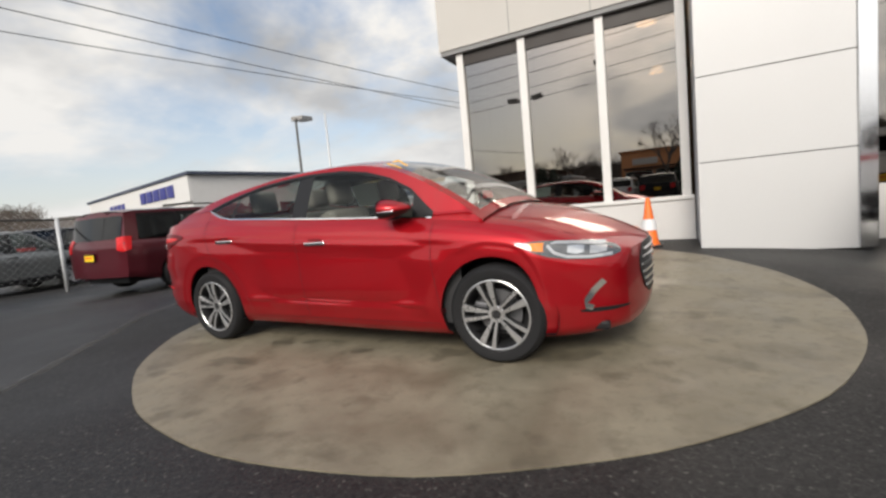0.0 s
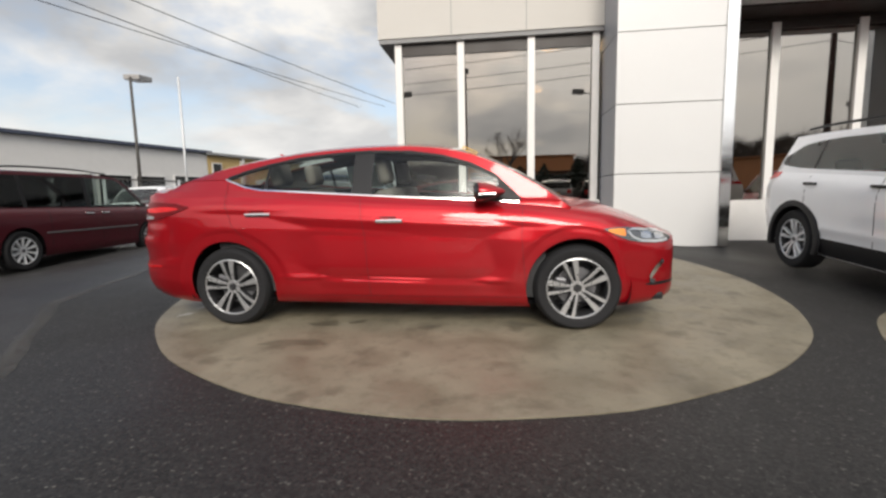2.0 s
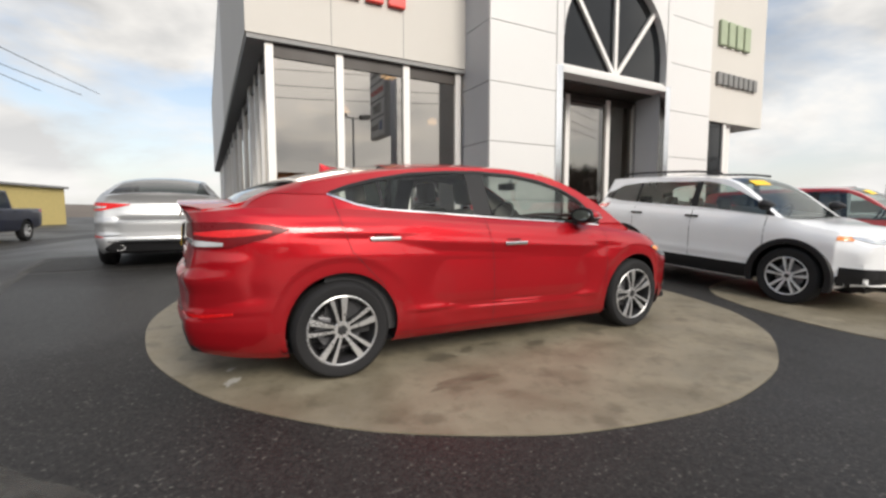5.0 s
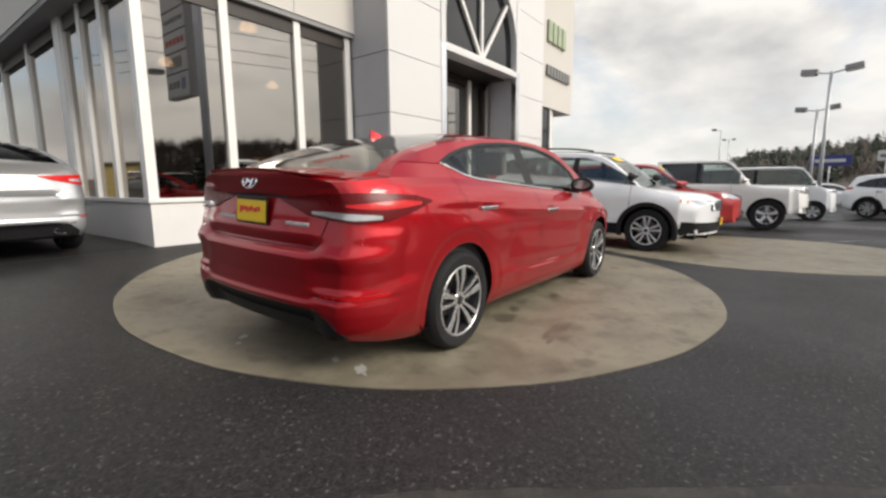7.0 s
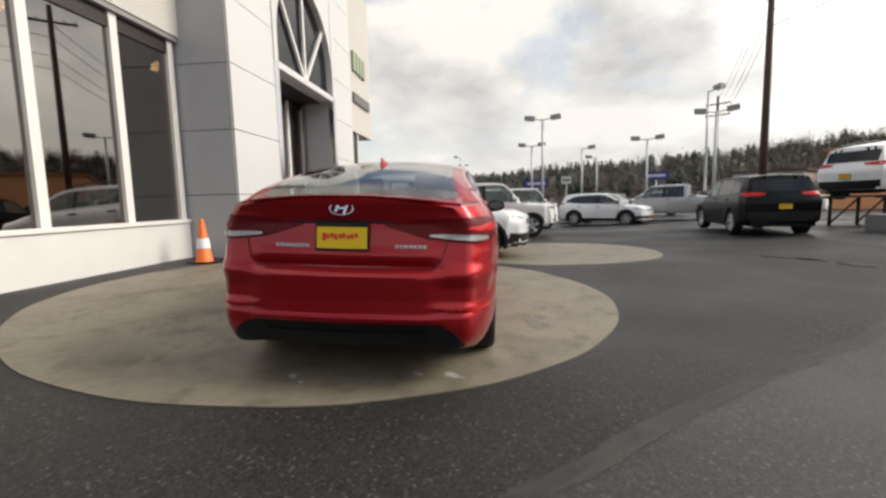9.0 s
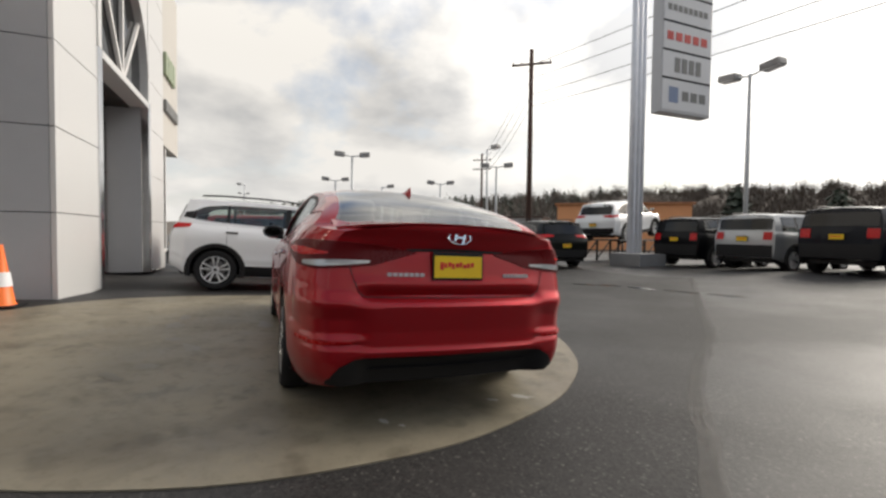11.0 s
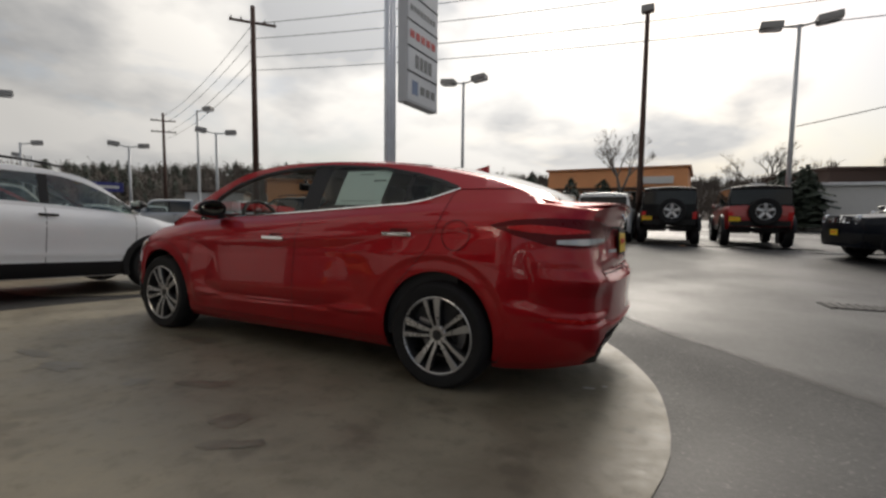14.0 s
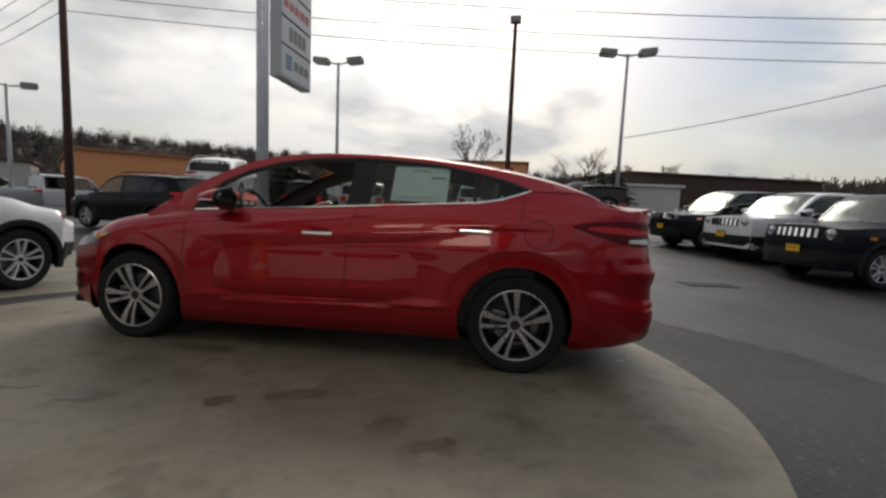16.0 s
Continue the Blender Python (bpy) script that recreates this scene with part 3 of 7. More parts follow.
def wheel(parent, x, y, r, width, rim_r, style, material, tyre_seg=44):
    """Tyre, rim with spokes, disc and nuts; the outer face looks away from the car."""
    sgn = 1 if y > 0 else -1
    w = new("wheel")
    w.parent = parent
    w.matrix_basis = pose(x, y, r, 0, 0, 0 if sgn > 0 else 180)
    h = width / 2
    prof = [(rim_r, -h * 0.9), (rim_r + 0.02, -h), (r - 0.03, -h), (r - 0.008, -h * 0.8), (r, -h * 0.55), (r, -h * 0.05), (r - 0.006, -h * 0.04), (r - 0.006, h * 0.04), (r, h * 0.05), (r, h * 0.55), (r - 0.008, h * 0.8), (r - 0.03, h), (rim_r + 0.02, h), (rim_r, h * 0.9)]
    raw("tyre", *lathe(prof, tyre_seg, True), M["rubber"], w)
    o = h * 0.86
    raw("rim_barrel", *lathe([(rim_r + 0.004, h * 0.9), (rim_r - 0.012, o), (rim_r - 0.022, o - 0.03), (rim_r - 0.03, -h * 0.8)], tyre_seg), M["rimdark"], w)
    raw("brake_disc", *lathe([(0.03, o - 0.085), (rim_r * 0.66, o - 0.085), (rim_r * 0.66, o - 0.105), (0.03, o - 0.105)], 28), M["discsteel"], w)
    raw("back_plate", *lathe([(0.001, -h * 0.5), (rim_r - 0.025, -h * 0.5)], 24), M["rimdark"], w)
    vs, fs = lathe([(rim_r + 0.006, o + 0.006), (rim_r - 0.002, o + 0.010), (rim_r - 0.010, o + 0.004), (rim_r - 0.011, o - 0.014)], tyre_seg)
    groups, spread0, spread1, half, dish = {"twin": (5, 0.014, 0.041, 0.0160, 0.012), "ten": (10, 0.0, 0.0, 0.016, 0.01), "five": (5, 0.0, 0.0, 0.034, 0.012), "y": (5, 0.012, 0.050, 0.014, 0.012)}[style]
    k = 0

    def spoke(a, l0, l1, hw, r0, r1):
        ca, sa = math.cos(a), math.sin(a)
        pts = []
        for rr, l, yy in ((r0, l0, o - 0.020), (r0 + (r1 - r0) * 0.5, (l0 + l1) / 2, o + 0.004), (r1, l1, o + 0.006)):
            wk = 0.8 if rr == r0 else (1.0 if rr < r1 else 1.3)
            for dl, dy in ((-hw, -0.005), (-hw * 0.8, 0.0), (hw * 0.8, 0.0), (hw, -0.005), (hw, -0.035), (-hw, -0.035)):
                t = l + dl * wk
                pts.append((rr * ca - t * sa, yy + dy, rr * sa + t * ca))
        base = len(vs)
        vs.extend(pts)
        for q in range(2):
            for j in range(6):
                fs.append((base + q * 6 + j, base + q * 6 + (j + 1) % 6, base + (q + 1) * 6 + (j + 1) % 6, base + (q + 1) * 6 + j))
        fs.append(tuple(base + j for j in range(6)))
        fs.append(tuple(base + 12 + j for j in range(6)))
    for i in range(groups):
        a = 2 * math.pi * i / groups + math.pi / 2
        for sd in ((-1, 1) if spread1 else (0,)):
            spoke(a, sd * spread0, sd * spread1, half, rim_r * 0.16, rim_r - 0.012)
    v2, f2 = lathe([(0.001, o - 0.014), (rim_r * 0.15, o - 0.015), (rim_r * 0.25, o - 0.022), (rim_r * 0.27, o - 0.06)], 20)
    b = len(vs)
    vs += v2
    fs += [tuple(i + b for i in f) for f in f2]
    if style == "twin":
        raw("rim", vs, fs, M["rimdark"], w, doubles=0.0)
        raw("rim_lip", *lathe([(rim_r + 0.007, o + 0.0065), (rim_r - 0.002, o + 0.0112), (rim_r - 0.008, o + 0.006)], tyre_seg), material, w)
        raw("hub_face", *lathe([(0.030, o - 0.0095), (0.050, o - 0.0085), (0.058, o - 0.016)], 20), material, w)
        box("brake_caliper", 0.075, 0.160, o - 0.080, o - 0.045, -0.055, 0.055, M["discsteel"], w, bevel=0.012, m=pose(0, 0, 0, 0, -24, 0))
        for i in range(5):
            a = 2 * math.pi * i / 5 + math.pi / 2
            ca, sa = math.cos(a), math.sin(a)
            for sd in (-1, 1):
                wide = 1.25 if sd > 0 else 0.78
                fv, ff = [], []
                for rr, l, hw, yy in ((rim_r * 0.17, spread0 * 0.95, 0.0085, o - 0.010), (rim_r * 0.58, (spread0 + spread1) / 2, 0.0135 * wide, o + 0.0065), (rim_r - 0.010, spread1, 0.0200 * wide, o + 0.0085)):
                    for dl, dy in ((-hw, -0.005), (-hw * 0.85, 0.0), (hw * 0.85, 0.0), (hw, -0.005)):
                        t = sd * l + dl
                        fv.append((rr * ca - t * sa, yy + dy, rr * sa + t * ca))
                for q in range(2):
                    ff += [(q * 4 + j, q * 4 + j + 1, q * 4 + j + 5, q * 4 + j + 4) for j in range(3)]
                raw("spoke_face", fv, ff, material, w, doubles=0.0)
    else:
        raw("rim", vs, fs, material, w, doubles=0.0)
    raw("hub_cap", *lathe([(0.001, o - 0.006), (0.024, o - 0.007), (0.028, o - 0.016)], 18), M["rimdark"], w)
    if style == "twin":
        for i in range(5):
            a = 2 * math.pi * (i + 0.5) / 5 + math.pi / 2
            vs, fs = lathe([(0.001, o - 0.012), (0.010, o - 0.012), (0.012, o - 0.03)], 10)
            raw("wheel_nut", [(x + 0.043 * math.cos(a), y, z + 0.043 * math.sin(a)) for x, y, z in vs], fs, M["rimdark"], w)
    return w


def seat(parent, x, y, material, width=0.5):
    bm = bmesh.new()
    add_box(bm, x - 0.25, x + 0.28, y - width / 2, y + width / 2, 0.38, 0.58, 0.05)
    add_box(bm, -0.09, 0.09, y - width / 2, y + width / 2, 0, 0.58, 0.06, pose(x - 0.24, 0, 0.5, 0, -14, 0))
    add_box(bm, -0.05, 0.05, y - 0.13, y + 0.13, 0.62, 0.82, 0.04, pose(x - 0.27, 0, 0.5, 0, -10, 0))
    for f in bm.faces:
        f.smooth = True
    return part("seat", bm, material, parent)


def cabin(parent, front_x, rear_x, floor, material, wheel_y=0.36):
    for x, y, wd in ((front_x, 0.37, 0.5), (front_x, -0.37, 0.5), (rear_x, 0.36, 0.62), (rear_x, -0.36, 0.62)):
        seat(parent, x, y, material, wd)
    bm = bmesh.new()
    add_box(bm, front_x + 0.62, front_x + 1.0, -0.70, 0.70, floor + 0.35, floor + 0.66, 0.06)
    part("dashboard", bm, M["darkcloth"], parent)
    vs, fs = lathe([(0.185 + 0.014 * math.cos(a), 0.014 * math.sin(a)) for a in [k * math.pi / 3 for k in range(6)]], 24, True)
    sw = raw("steering_wheel", vs, fs, M["blackplastic"], parent)
    sw.matrix_basis = pose(front_x + 0.50, wheel_y, floor + 0.66, 0, 0, -90) @ pose(0, 0, 0, -25, 0, 0)


def plate(parent, x, y, z, face, tilt=0.0, width=0.31, height=0.155):
    """Dealer plate in a black frame, marked with plain bars."""
    m = pose(x, y, z, 0, tilt, 0 if face > 0 else 180)
    p = box("plate", 0, 0.008, -width / 2, width / 2, -height / 2, height / 2, M["blackplastic"], parent, "yellow dealer plate in black frame", 0.003)
    p.matrix_basis = m
    f = box("plate_face", 0.008, 0.011, -width / 2 + 0.010, width / 2 - 0.010, -height / 2 + 0.012, height / 2 - 0.022, M["yellow"], p)
    for i in range(9):
        yy = -width * 0.36 + i * width * 0.075
        hh = (0.042, 0.026, 0.026, 0.03, 0.024, 0.028, 0.022, 0.026, 0.024)[i]
        box("red_mark", 0.011, 0.013, yy, yy + width * (0.055 if i % 2 else 0.065), -hh / 2 + 0.004 * (i % 3), hh / 2 + 0.004 * (i % 3), M["redmark"], p)
    return p


def mirror_pair(parent, x, y, z, material, cap=None):
    for sgn in (1, -1):
        bm = bmesh.new()
        bmesh.ops.create_icosphere(bm, subdivisions=3, radius=1.0)
        for v in bm.verts:
            q = v.co
            tail = 0.55 if q.x > 0 else 1.0
            v.co = Vector((max(q.x, -0.25) * (0.17 if cap else 0.13), q.y * 0.108, q.z * 0.068 * (tail + (1 - tail) * (1 - q.x))))
            if q.z < -0.3:
                v.co.z = max(v.co.z, -0.052)
        for f in bm.faces:
            f.smooth = True
        ob = part("mirror", bm, material, parent)
        ob.matrix_basis = pose(x, sgn * (y + 0.10), z, 0, 0, sgn * -8)
        bm = bmesh.new()
        add_box(bm, -0.04, 0.05, -0.10, -0.02, -0.075, -0.04, 0.015)
        if sgn < 0:
            bmesh.ops.scale(bm, vec=(1, -1, 1), verts=bm.verts)
            bmesh.ops.reverse_faces(bm, faces=bm.faces)
        part("mirror_foot", bm, M["blackplastic"], ob)
        if cap:
            vs, fs = lathe([(0.001, -0.002), (0.93, -0.002), (1.0, 0.006)], 28)
            raw("mirror_rim", [(-0.0440 + y * 2.5, x * 0.1095, z * 0.066 + 0.004) for x, y, z in vs], fs, M["blackplastic"], ob)
            raw("mirror_glass", [(-0.0520 + y, x * 0.085, z * 0.044 + 0.006) for x, y, z in vs], fs, M["mirrorglass"], ob)
        else:
            box("mirror_glass", -0.037, -0.034, -0.09, 0.09, -0.035, 0.052, M["chrome"], ob, bevel=0.001)
        if cap:
            b = bmesh.new()
            add_box(b, -0.03, 0.09, 0.02 if sgn > 0 else -0.105, 0.105 if sgn > 0 else -0.02, -0.02, -0.008, 0.004)
            part("mirror_lamp", b, M["chrome"], ob)
            b = bmesh.new()
            bmesh.ops.create_icosphere(b, subdivisions=3, radius=1.0)
            bmesh.ops.delete(b, geom=[v for v in b.verts if v.co.z > -0.22], context="VERTS")
            for v in b.verts:
                q = v.co
                tail = 0.55 if q.x > 0 else 1.0
                v.co = Vector((max(q.x, -0.25) * 0.174, q.y * 0.112, max(-0.056, q.z * 0.070 * (tail + (1 - tail) * (1 - q.x)))))
            part("mirror_underside", b, M["blackplastic"], ob)


def skin_parts(sh, ob, colour, glass_mats, dark="blackplastic", top=None, lining=None, open_windows=()):
    """Makes the shell's groups into parts."""
    names = {"body": "body", "pillar": "pillar", "roof": "roof", "trim": "window_trim", "windscreen": "windscreen", "rear_window": "rear_window"}
    for k, (v, f) in sh.groups.items():
        if lining and k in ("roof", "pillar"):
            raw("roof_lining", [(x * 0.985, y * 0.97, 0.9 + (z - 0.9) * 0.96) for x, y, z in v], f, lining, ob)
        if k in open_windows:
            continue
        if k.startswith("win:"):
            g = raw("side_window", v, f, glass_mats.get(k.split(":")[1], glass_mats["side"]), ob)
            g.visible_shadow = False
        elif k in ("windscreen", "rear_window"):
            g = raw(names[k], v, f, glass_mats[k], ob)
            g.visible_shadow = False
        else:
            raw(names.get(k, "window_trim"), v, f, M[dark] if k.startswith("trim") else (top if top and k in ("roof", "pillar") else colour), ob)


def wells(ob, s, r):
    for ax, ar in s["arches"]:
        for sgn in (1, -1):
            w = tab(s["w"], ax)
            prof = [(ar + 0.012, sgn * (w - 0.035)), (ar + 0.012, sgn * (w - 0.36)), (0.01, sgn * (w - 0.36))]
            vs, fs = lathe(prof, 32)
            vs = [(x + ax, y, max(z, tab(s["zb"], ax) + 0.03 - s["hub"]) + s["hub"]) for x, y, z in vs]
            raw("wheel_well", vs, fs, M["blackplastic"], ob)


# ---- the red saloon ----
def saloon_warp(x, y, z):
    a = abs(y)
    if x > 1.45:
        f = smooth01((x - 1.45) / 0.72)
        x -= f * (0.105 * (a / 0.6) ** 2 + 0.5 * max(0.0, a - 0.58) ** 2 + 2.5 * max(0.0, 0.30 - z) ** 2 + 0.9 * max(0.0, z - 0.56) ** 2)
    if x < -1.5:
        f = smooth01((-1.5 - x) / 0.76)
        mid = float(np.interp(z, [0.18, 0.28, 0.385, 0.395, 0.425, 0.445, 0.53, 0.655, 0.672, 0.702, 0.712, 0.765, 0.785, 0.83, 0.93, 0.965, 0.99, 1.03, 1.08],
                              [0.12, 0.09, 0.055, 0.012, 0.0, 0.014, 0.016, 0.006, 0.006, 0.045, 0.072, 0.046, 0.046, 0.060, 0.076, 0.084, 0.074, 0.062, 0.040]))
        end = float(np.interp(z, [0.18, 0.24, 0.30, 0.38, 0.44, 0.468, 0.485, 0.520, 0.60, 0.665, 0.690, 0.74, 0.83, 0.88, 0.95, 1.02, 1.08],
                              [0.085, 0.055, 0.030, 0.010, 0.010, 0.028, 0.012, 0.034, 0.034, 0.014, 0.016, 0.046, 0.066, 0.076, 0.080, 0.076, 0.05]))
        k = smooth01((a - 0.46) / 0.15)
        x += f * (0.040 * (a / 0.6) ** 2 + 0.45 * max(0.0, a - 0.62) ** 2 + mid + (end - mid) * k)
    return x


def saloon_sculpt(x, y, z):
    """Pressed lines of the body side: shoulder crease, door ledge and flared arch lips."""
    a = abs(y)
    if z > 0.985 or a < 0.55:
        return y
    d = 0.0
    # shoulder crease at handle height
    zc = float(np.interp(x, [-2.2, -1.7, -1.07, -0.03, 0.6, 1.1], [0.955, 0.930, 0.912, 0.852, 0.816, 0.788]))
    k = smooth01((x + 1.75) / 0.5) * smooth01((1.22 - x) / 0.35)
    d += k * float(np.interp(z - zc, [-0.32, -0.12, -0.014, 0.010, 0.05], [0.0, 0.004, -0.012, 0.0, 0.0]))
    # hollow door with a ledge along its foot
    zl = float(np.interp(x, [-0.95, 0.9], [0.405, 0.372]))
    k = smooth01((x + 1.0) / 0.25) * smooth01((0.93 - x) / 0.22)
    d += k * float(np.interp(z - zl, [-0.16, -0.08, -0.022, 0.0, 0.030, 0.10, 0.30, 0.38], [0.0, -0.003, -0.010, 0.007, -0.007, -0.012, -0.006, 0.0]))
    # arches: the side swells down to a crisp edge, the lip below it stands upright
    for ax in (1.35, -1.35):
        rho = math.hypot((x - ax) * (0.94 if ax < 0 else 1.0), z - 0.318)
        if z > 0.25:
            d += float(np.interp(rho, [0.35, 0.375, 0.445, 0.465, 0.63, 0.80], [0.006, 0.012, 0.012, 0.018, 0.010, 0.0])) * smooth01((z - 0.25) / 0.12)
    # corner of the rear bumper: a hollow under the lamp
    if x < -1.75:
        u = (x + 2.02) / 0.16 + (z - 0.62) / 0.30
        d -= 0.010 * math.exp(-u * u) * smooth01((z - 0.52) / 0.06) * smooth01((0.84 - z) / 0.06)
    return y + math.copysign(d, y)


SALOON = {
    "xr": -2.28, "xf": 2.20, "hub": 0.318, "arches": [(1.35, 0.372), (-1.35, 0.372)], "rows": 3, "deck": 0.26,
    "w": [(-2.28, 0.715), (-2.25, 0.760), (-2.20, 0.795), (-2.12, 0.828), (-2.0, 0.852), (-1.8, 0.868), (-1.35, 0.878), (-0.6, 0.886), (0.4, 0.886), (1.35, 0.878), (1.7, 0.862), (1.9, 0.828), (2.03, 0.785), (2.12, 0.735), (2.165, 0.685), (2.20, 0.61)],
    "zb": [(-2.28, 0.245), (-2.05, 0.20), (-1.7, 0.175), (-1.0, 0.19), (1.0, 0.165), (1.7, 0.17), (2.0, 0.175), (2.20, 0.20)],
    "zs": [(-2.28, 1.055), (-1.9, 1.085), (-1.4, 1.085), (-1.0, 1.064), (-0.5, 1.033), (0.0, 1.0), (0.5, 0.972), (0.95, 0.940), (1.25, 0.905), (1.6, 0.845), (1.9, 0.775), (2.1, 0.705), (2.20, 0.655)],
    "zd": [(-2.28, 1.105), (-2.1, 1.118), (-1.9, 1.135), (-1.5, 1.13), (0, 1.0), (1.1, 0.985), (1.3, 0.968), (1.6, 0.918), (1.85, 0.842), (2.05, 0.755), (2.20, 0.665)],
    "section": [(0.0, 0.075), (0.05, 0.040), (0.10, 0.024), (0.20, 0.014), (0.35, 0.006), (0.50, 0.002), (0.65, 0.0), (0.78, 0.001), (0.85, 0.010), (0.90, 0.026), (0.95, 0.052), (1.0, 0.092)],
    "green": (-1.98, -0.93, 0.42, 1.30),
    "zr": [(-1.98, 1.122), (-1.88, 1.186), (-1.67, 1.262), (-1.46, 1.318), (-1.2, 1.372), (-0.93, 1.410), (-0.6, 1.440), (-0.3, 1.450), (0.0, 1.447), (0.28, 1.425), (0.42, 1.402), (0.57, 1.365), (0.82, 1.262), (1.07, 1.125), (1.30, 0.985)],
    "drop": [(-1.98, 0.040), (-1.85, 0.05), (-1.6, 0.06), (-1.0, 0.062), (0.3, 0.048), (0.8, 0.05), (1.1, 0.056), (1.3, 0.072)],
    "wr": [(-1.98, 0.752), (-1.88, 0.705), (-1.6, 0.655), (-1.38, 0.63), (-1.07, 0.605), (-0.5, 0.598), (0.1, 0.610), (0.42, 0.64), (0.75, 0.69), (1.0, 0.735), (1.3, 0.79)],
    "zwb": [(-1.40, 1.172), (-1.33, 1.150), (-1.22, 1.112), (-1.08, 1.085), (-0.9, 1.073), (-0.5, 1.046), (0.0, 1.012), (0.5, 0.984), (0.95, 0.955)],
    "zwt": [(-1.40, 1.174), (-1.25, 1.226), (-1.07, 1.272), (-0.8, 1.322), (-0.5, 1.348), (-0.23, 1.358), (0.1, 1.345), (0.35, 1.305), (0.57, 1.240), (0.75, 1.150), (0.95, 0.985)],
    "windows": [("rear", -1.40, -1.06), ("reardoor", -1.035, -0.345), ("frontdoor", -0.185, 0.78)],
    "dark_pillars": lambda x: -1.1 < x < 0.95,
    "warp": saloon_warp,
}


def red_saloon(m):
    car = thing("saloon_car", m, "glossy red four-door saloon parked on a round concrete pad", "car")
    red = paint("candy_red_paint", (0.345, 0.0035, 0.009), metal=0.6, rough=0.44, spec=0.2, coat=0.8)
    red.node_tree.nodes["Principled BSDF"].inputs["Coat Roughness"].default_value = 0.045
    sh = Shell(dict(SALOON, even=62, cap=30, sculpt=saloon_sculpt), 0.021).build()
    skin_parts(sh, car, red, {"side": M["glass"], "windscreen": M["screenglass"], "rear_window": M["screenglass"]}, lining=M["lining"], open_windows=("win:frontdoor:L",))
    wells(car, SALOON, 0.345)
    box("underbody", -2.0, 2.0, -0.72, 0.72, 0.20, 0.26, M["blackplastic"], car, bevel=0.02)
    for x in (1.35, -1.35):
        for y in (0.775, -0.775):
            w = wheel(car, x, y, 0.318, 0.215, 0.222, "twin", M["rim"])
            w.matrix_basis = w.matrix_basis @ pose(0, 0, 0, 0, (17 if x > 0 else 8) * (1 if y < 0 else 1.4), 0)
    cabin(car, 0.22, -0.72, 0.30, M["cloth"])
    box("parcel_shelf", -1.62, -1.05, -0.62, 0.62, 1.02, 1.06, M["darkcloth"], car, bevel=0.01)
    bm = bmesh.new()
    add_box(bm, 0.80, 1.16, -0.64, 0.64, -0.02, 0.0, 0.008, pose(0, 0, 0.945, 0, 0, 0))
    part("dash_top", bm, M["darkcloth"], car)
    bm = bmesh.new()
    add_box(bm, 0.50, 0.54, -0.12, 0.12, 1.245, 1.315, 0.018)
    add_rod(bm, (0.53, 0, 1.30), (0.58, 0, 1.345), 0.012)
    part("rear_view_mirror", bm, M["blackplastic"], car)
    mirror_pair(car, 0.66, 0.80, 1.035, red, True)
    # panel gaps as strips painted dark for their shade, chrome window line, handles
    for axes, sgn in ((SIDE_L, 1), (SIDE_R, -1)):
        ax, d = axes

        def line(name, pts, half, material, lift=0.0035, horizontal=False):
            """A narrow strip along points (x, z) on the side."""
            rows = []
            for (xa, za), (xb, zb) in zip(pts, pts[1:]):
                n = max(1, int(math.hypot(xb - xa, zb - za) / 0.03))
                for i in range(n):
                    rows.append((xa + (xb - xa) * i / n, za + (zb - za) * i / n, xb - xa, zb - za))
            rows.append((*pts[-1], pts[-1][0] - pts[-2][0], pts[-1][1] - pts[-2][1]))
            vs, fs = [], []
            for x, z, dx, dz in rows:
                l = math.hypot(dx, dz)
                nx, nz = -dz / l * half, dx / l * half
                vs += [sh.lay(ax(x + nx, z + nz), d, lift), sh.lay(ax(x - nx, z - nz), d, lift)]
            for i in range(len(rows) - 1):
                fs.append((2 * i, 2 * i + 1, 2 * i + 3, 2 * i + 2))
            return raw(name, vs, fs, material, car, doubles=0.0)
        line("door_gap", [(-0.265, 1.0), (-0.225, 0.70), (-0.205, 0.25)], 0.0019, M["gapshade"])
        line("door_gap", [(0.955, 0.925), (0.945, 0.70), (0.965, 0.45), (0.985, 0.25)], 0.0019, M["gapshade"])
        line("door_gap", [(-1.375, 1.15), (-1.345, 0.98), (-1.29, 0.82), (-1.18, 0.70), (-1.085, 0.60), (-1.02, 0.46), (-0.995, 0.36), (-0.985, 0.25)], 0.0019, M["gapshade"])
        line("door_gap", [(0.985, 0.25), (0.4, 0.25), (-0.4, 0.255), (-0.985, 0.25)], 0.0019, M["gapshade"])
        line("chrome_trim", [(0.93, 0.954), (0.5, 0.983), (0.0, 1.011), (-0.5, 1.045), (-0.9, 1.072), (-1.08, 1.084), (-1.22, 1.110), (-1.33, 1.148), (-1.405, 1.176)], 0.0048, M["chrome"], 0.006)
        line("window_seal", [(0.90, 1.015), (0.75, 1.156), (0.57, 1.246), (0.35, 1.311), (0.1, 1.350), (-0.23, 1.363), (-0.5, 1.353), (-0.8, 1.327), (-1.07, 1.277), (-1.25, 1.231), (-1.39, 1.180)], 0.011, M["blackplastic"], 0.005)
        # inner faces of the doors
        xs = seq(-1.45, 1.12, 0.1)
        vs, fs = [], []
        for x in xs:
            sd = sh.side(x)
            vs += [(x, sgn * (y - 0.055), z - 0.004) for y, z in (sd[2], sd[4], sd[7], sd[-2], sd[-1])]
        for i in range(len(xs) - 1):
            fs += [(i * 5 + j, i * 5 + j + 1, i * 5 + j + 6, i * 5 + j + 5) for j in range(4)]
        raw("door_lining", vs, fs, M["darkcloth"], car, doubles=0.0)
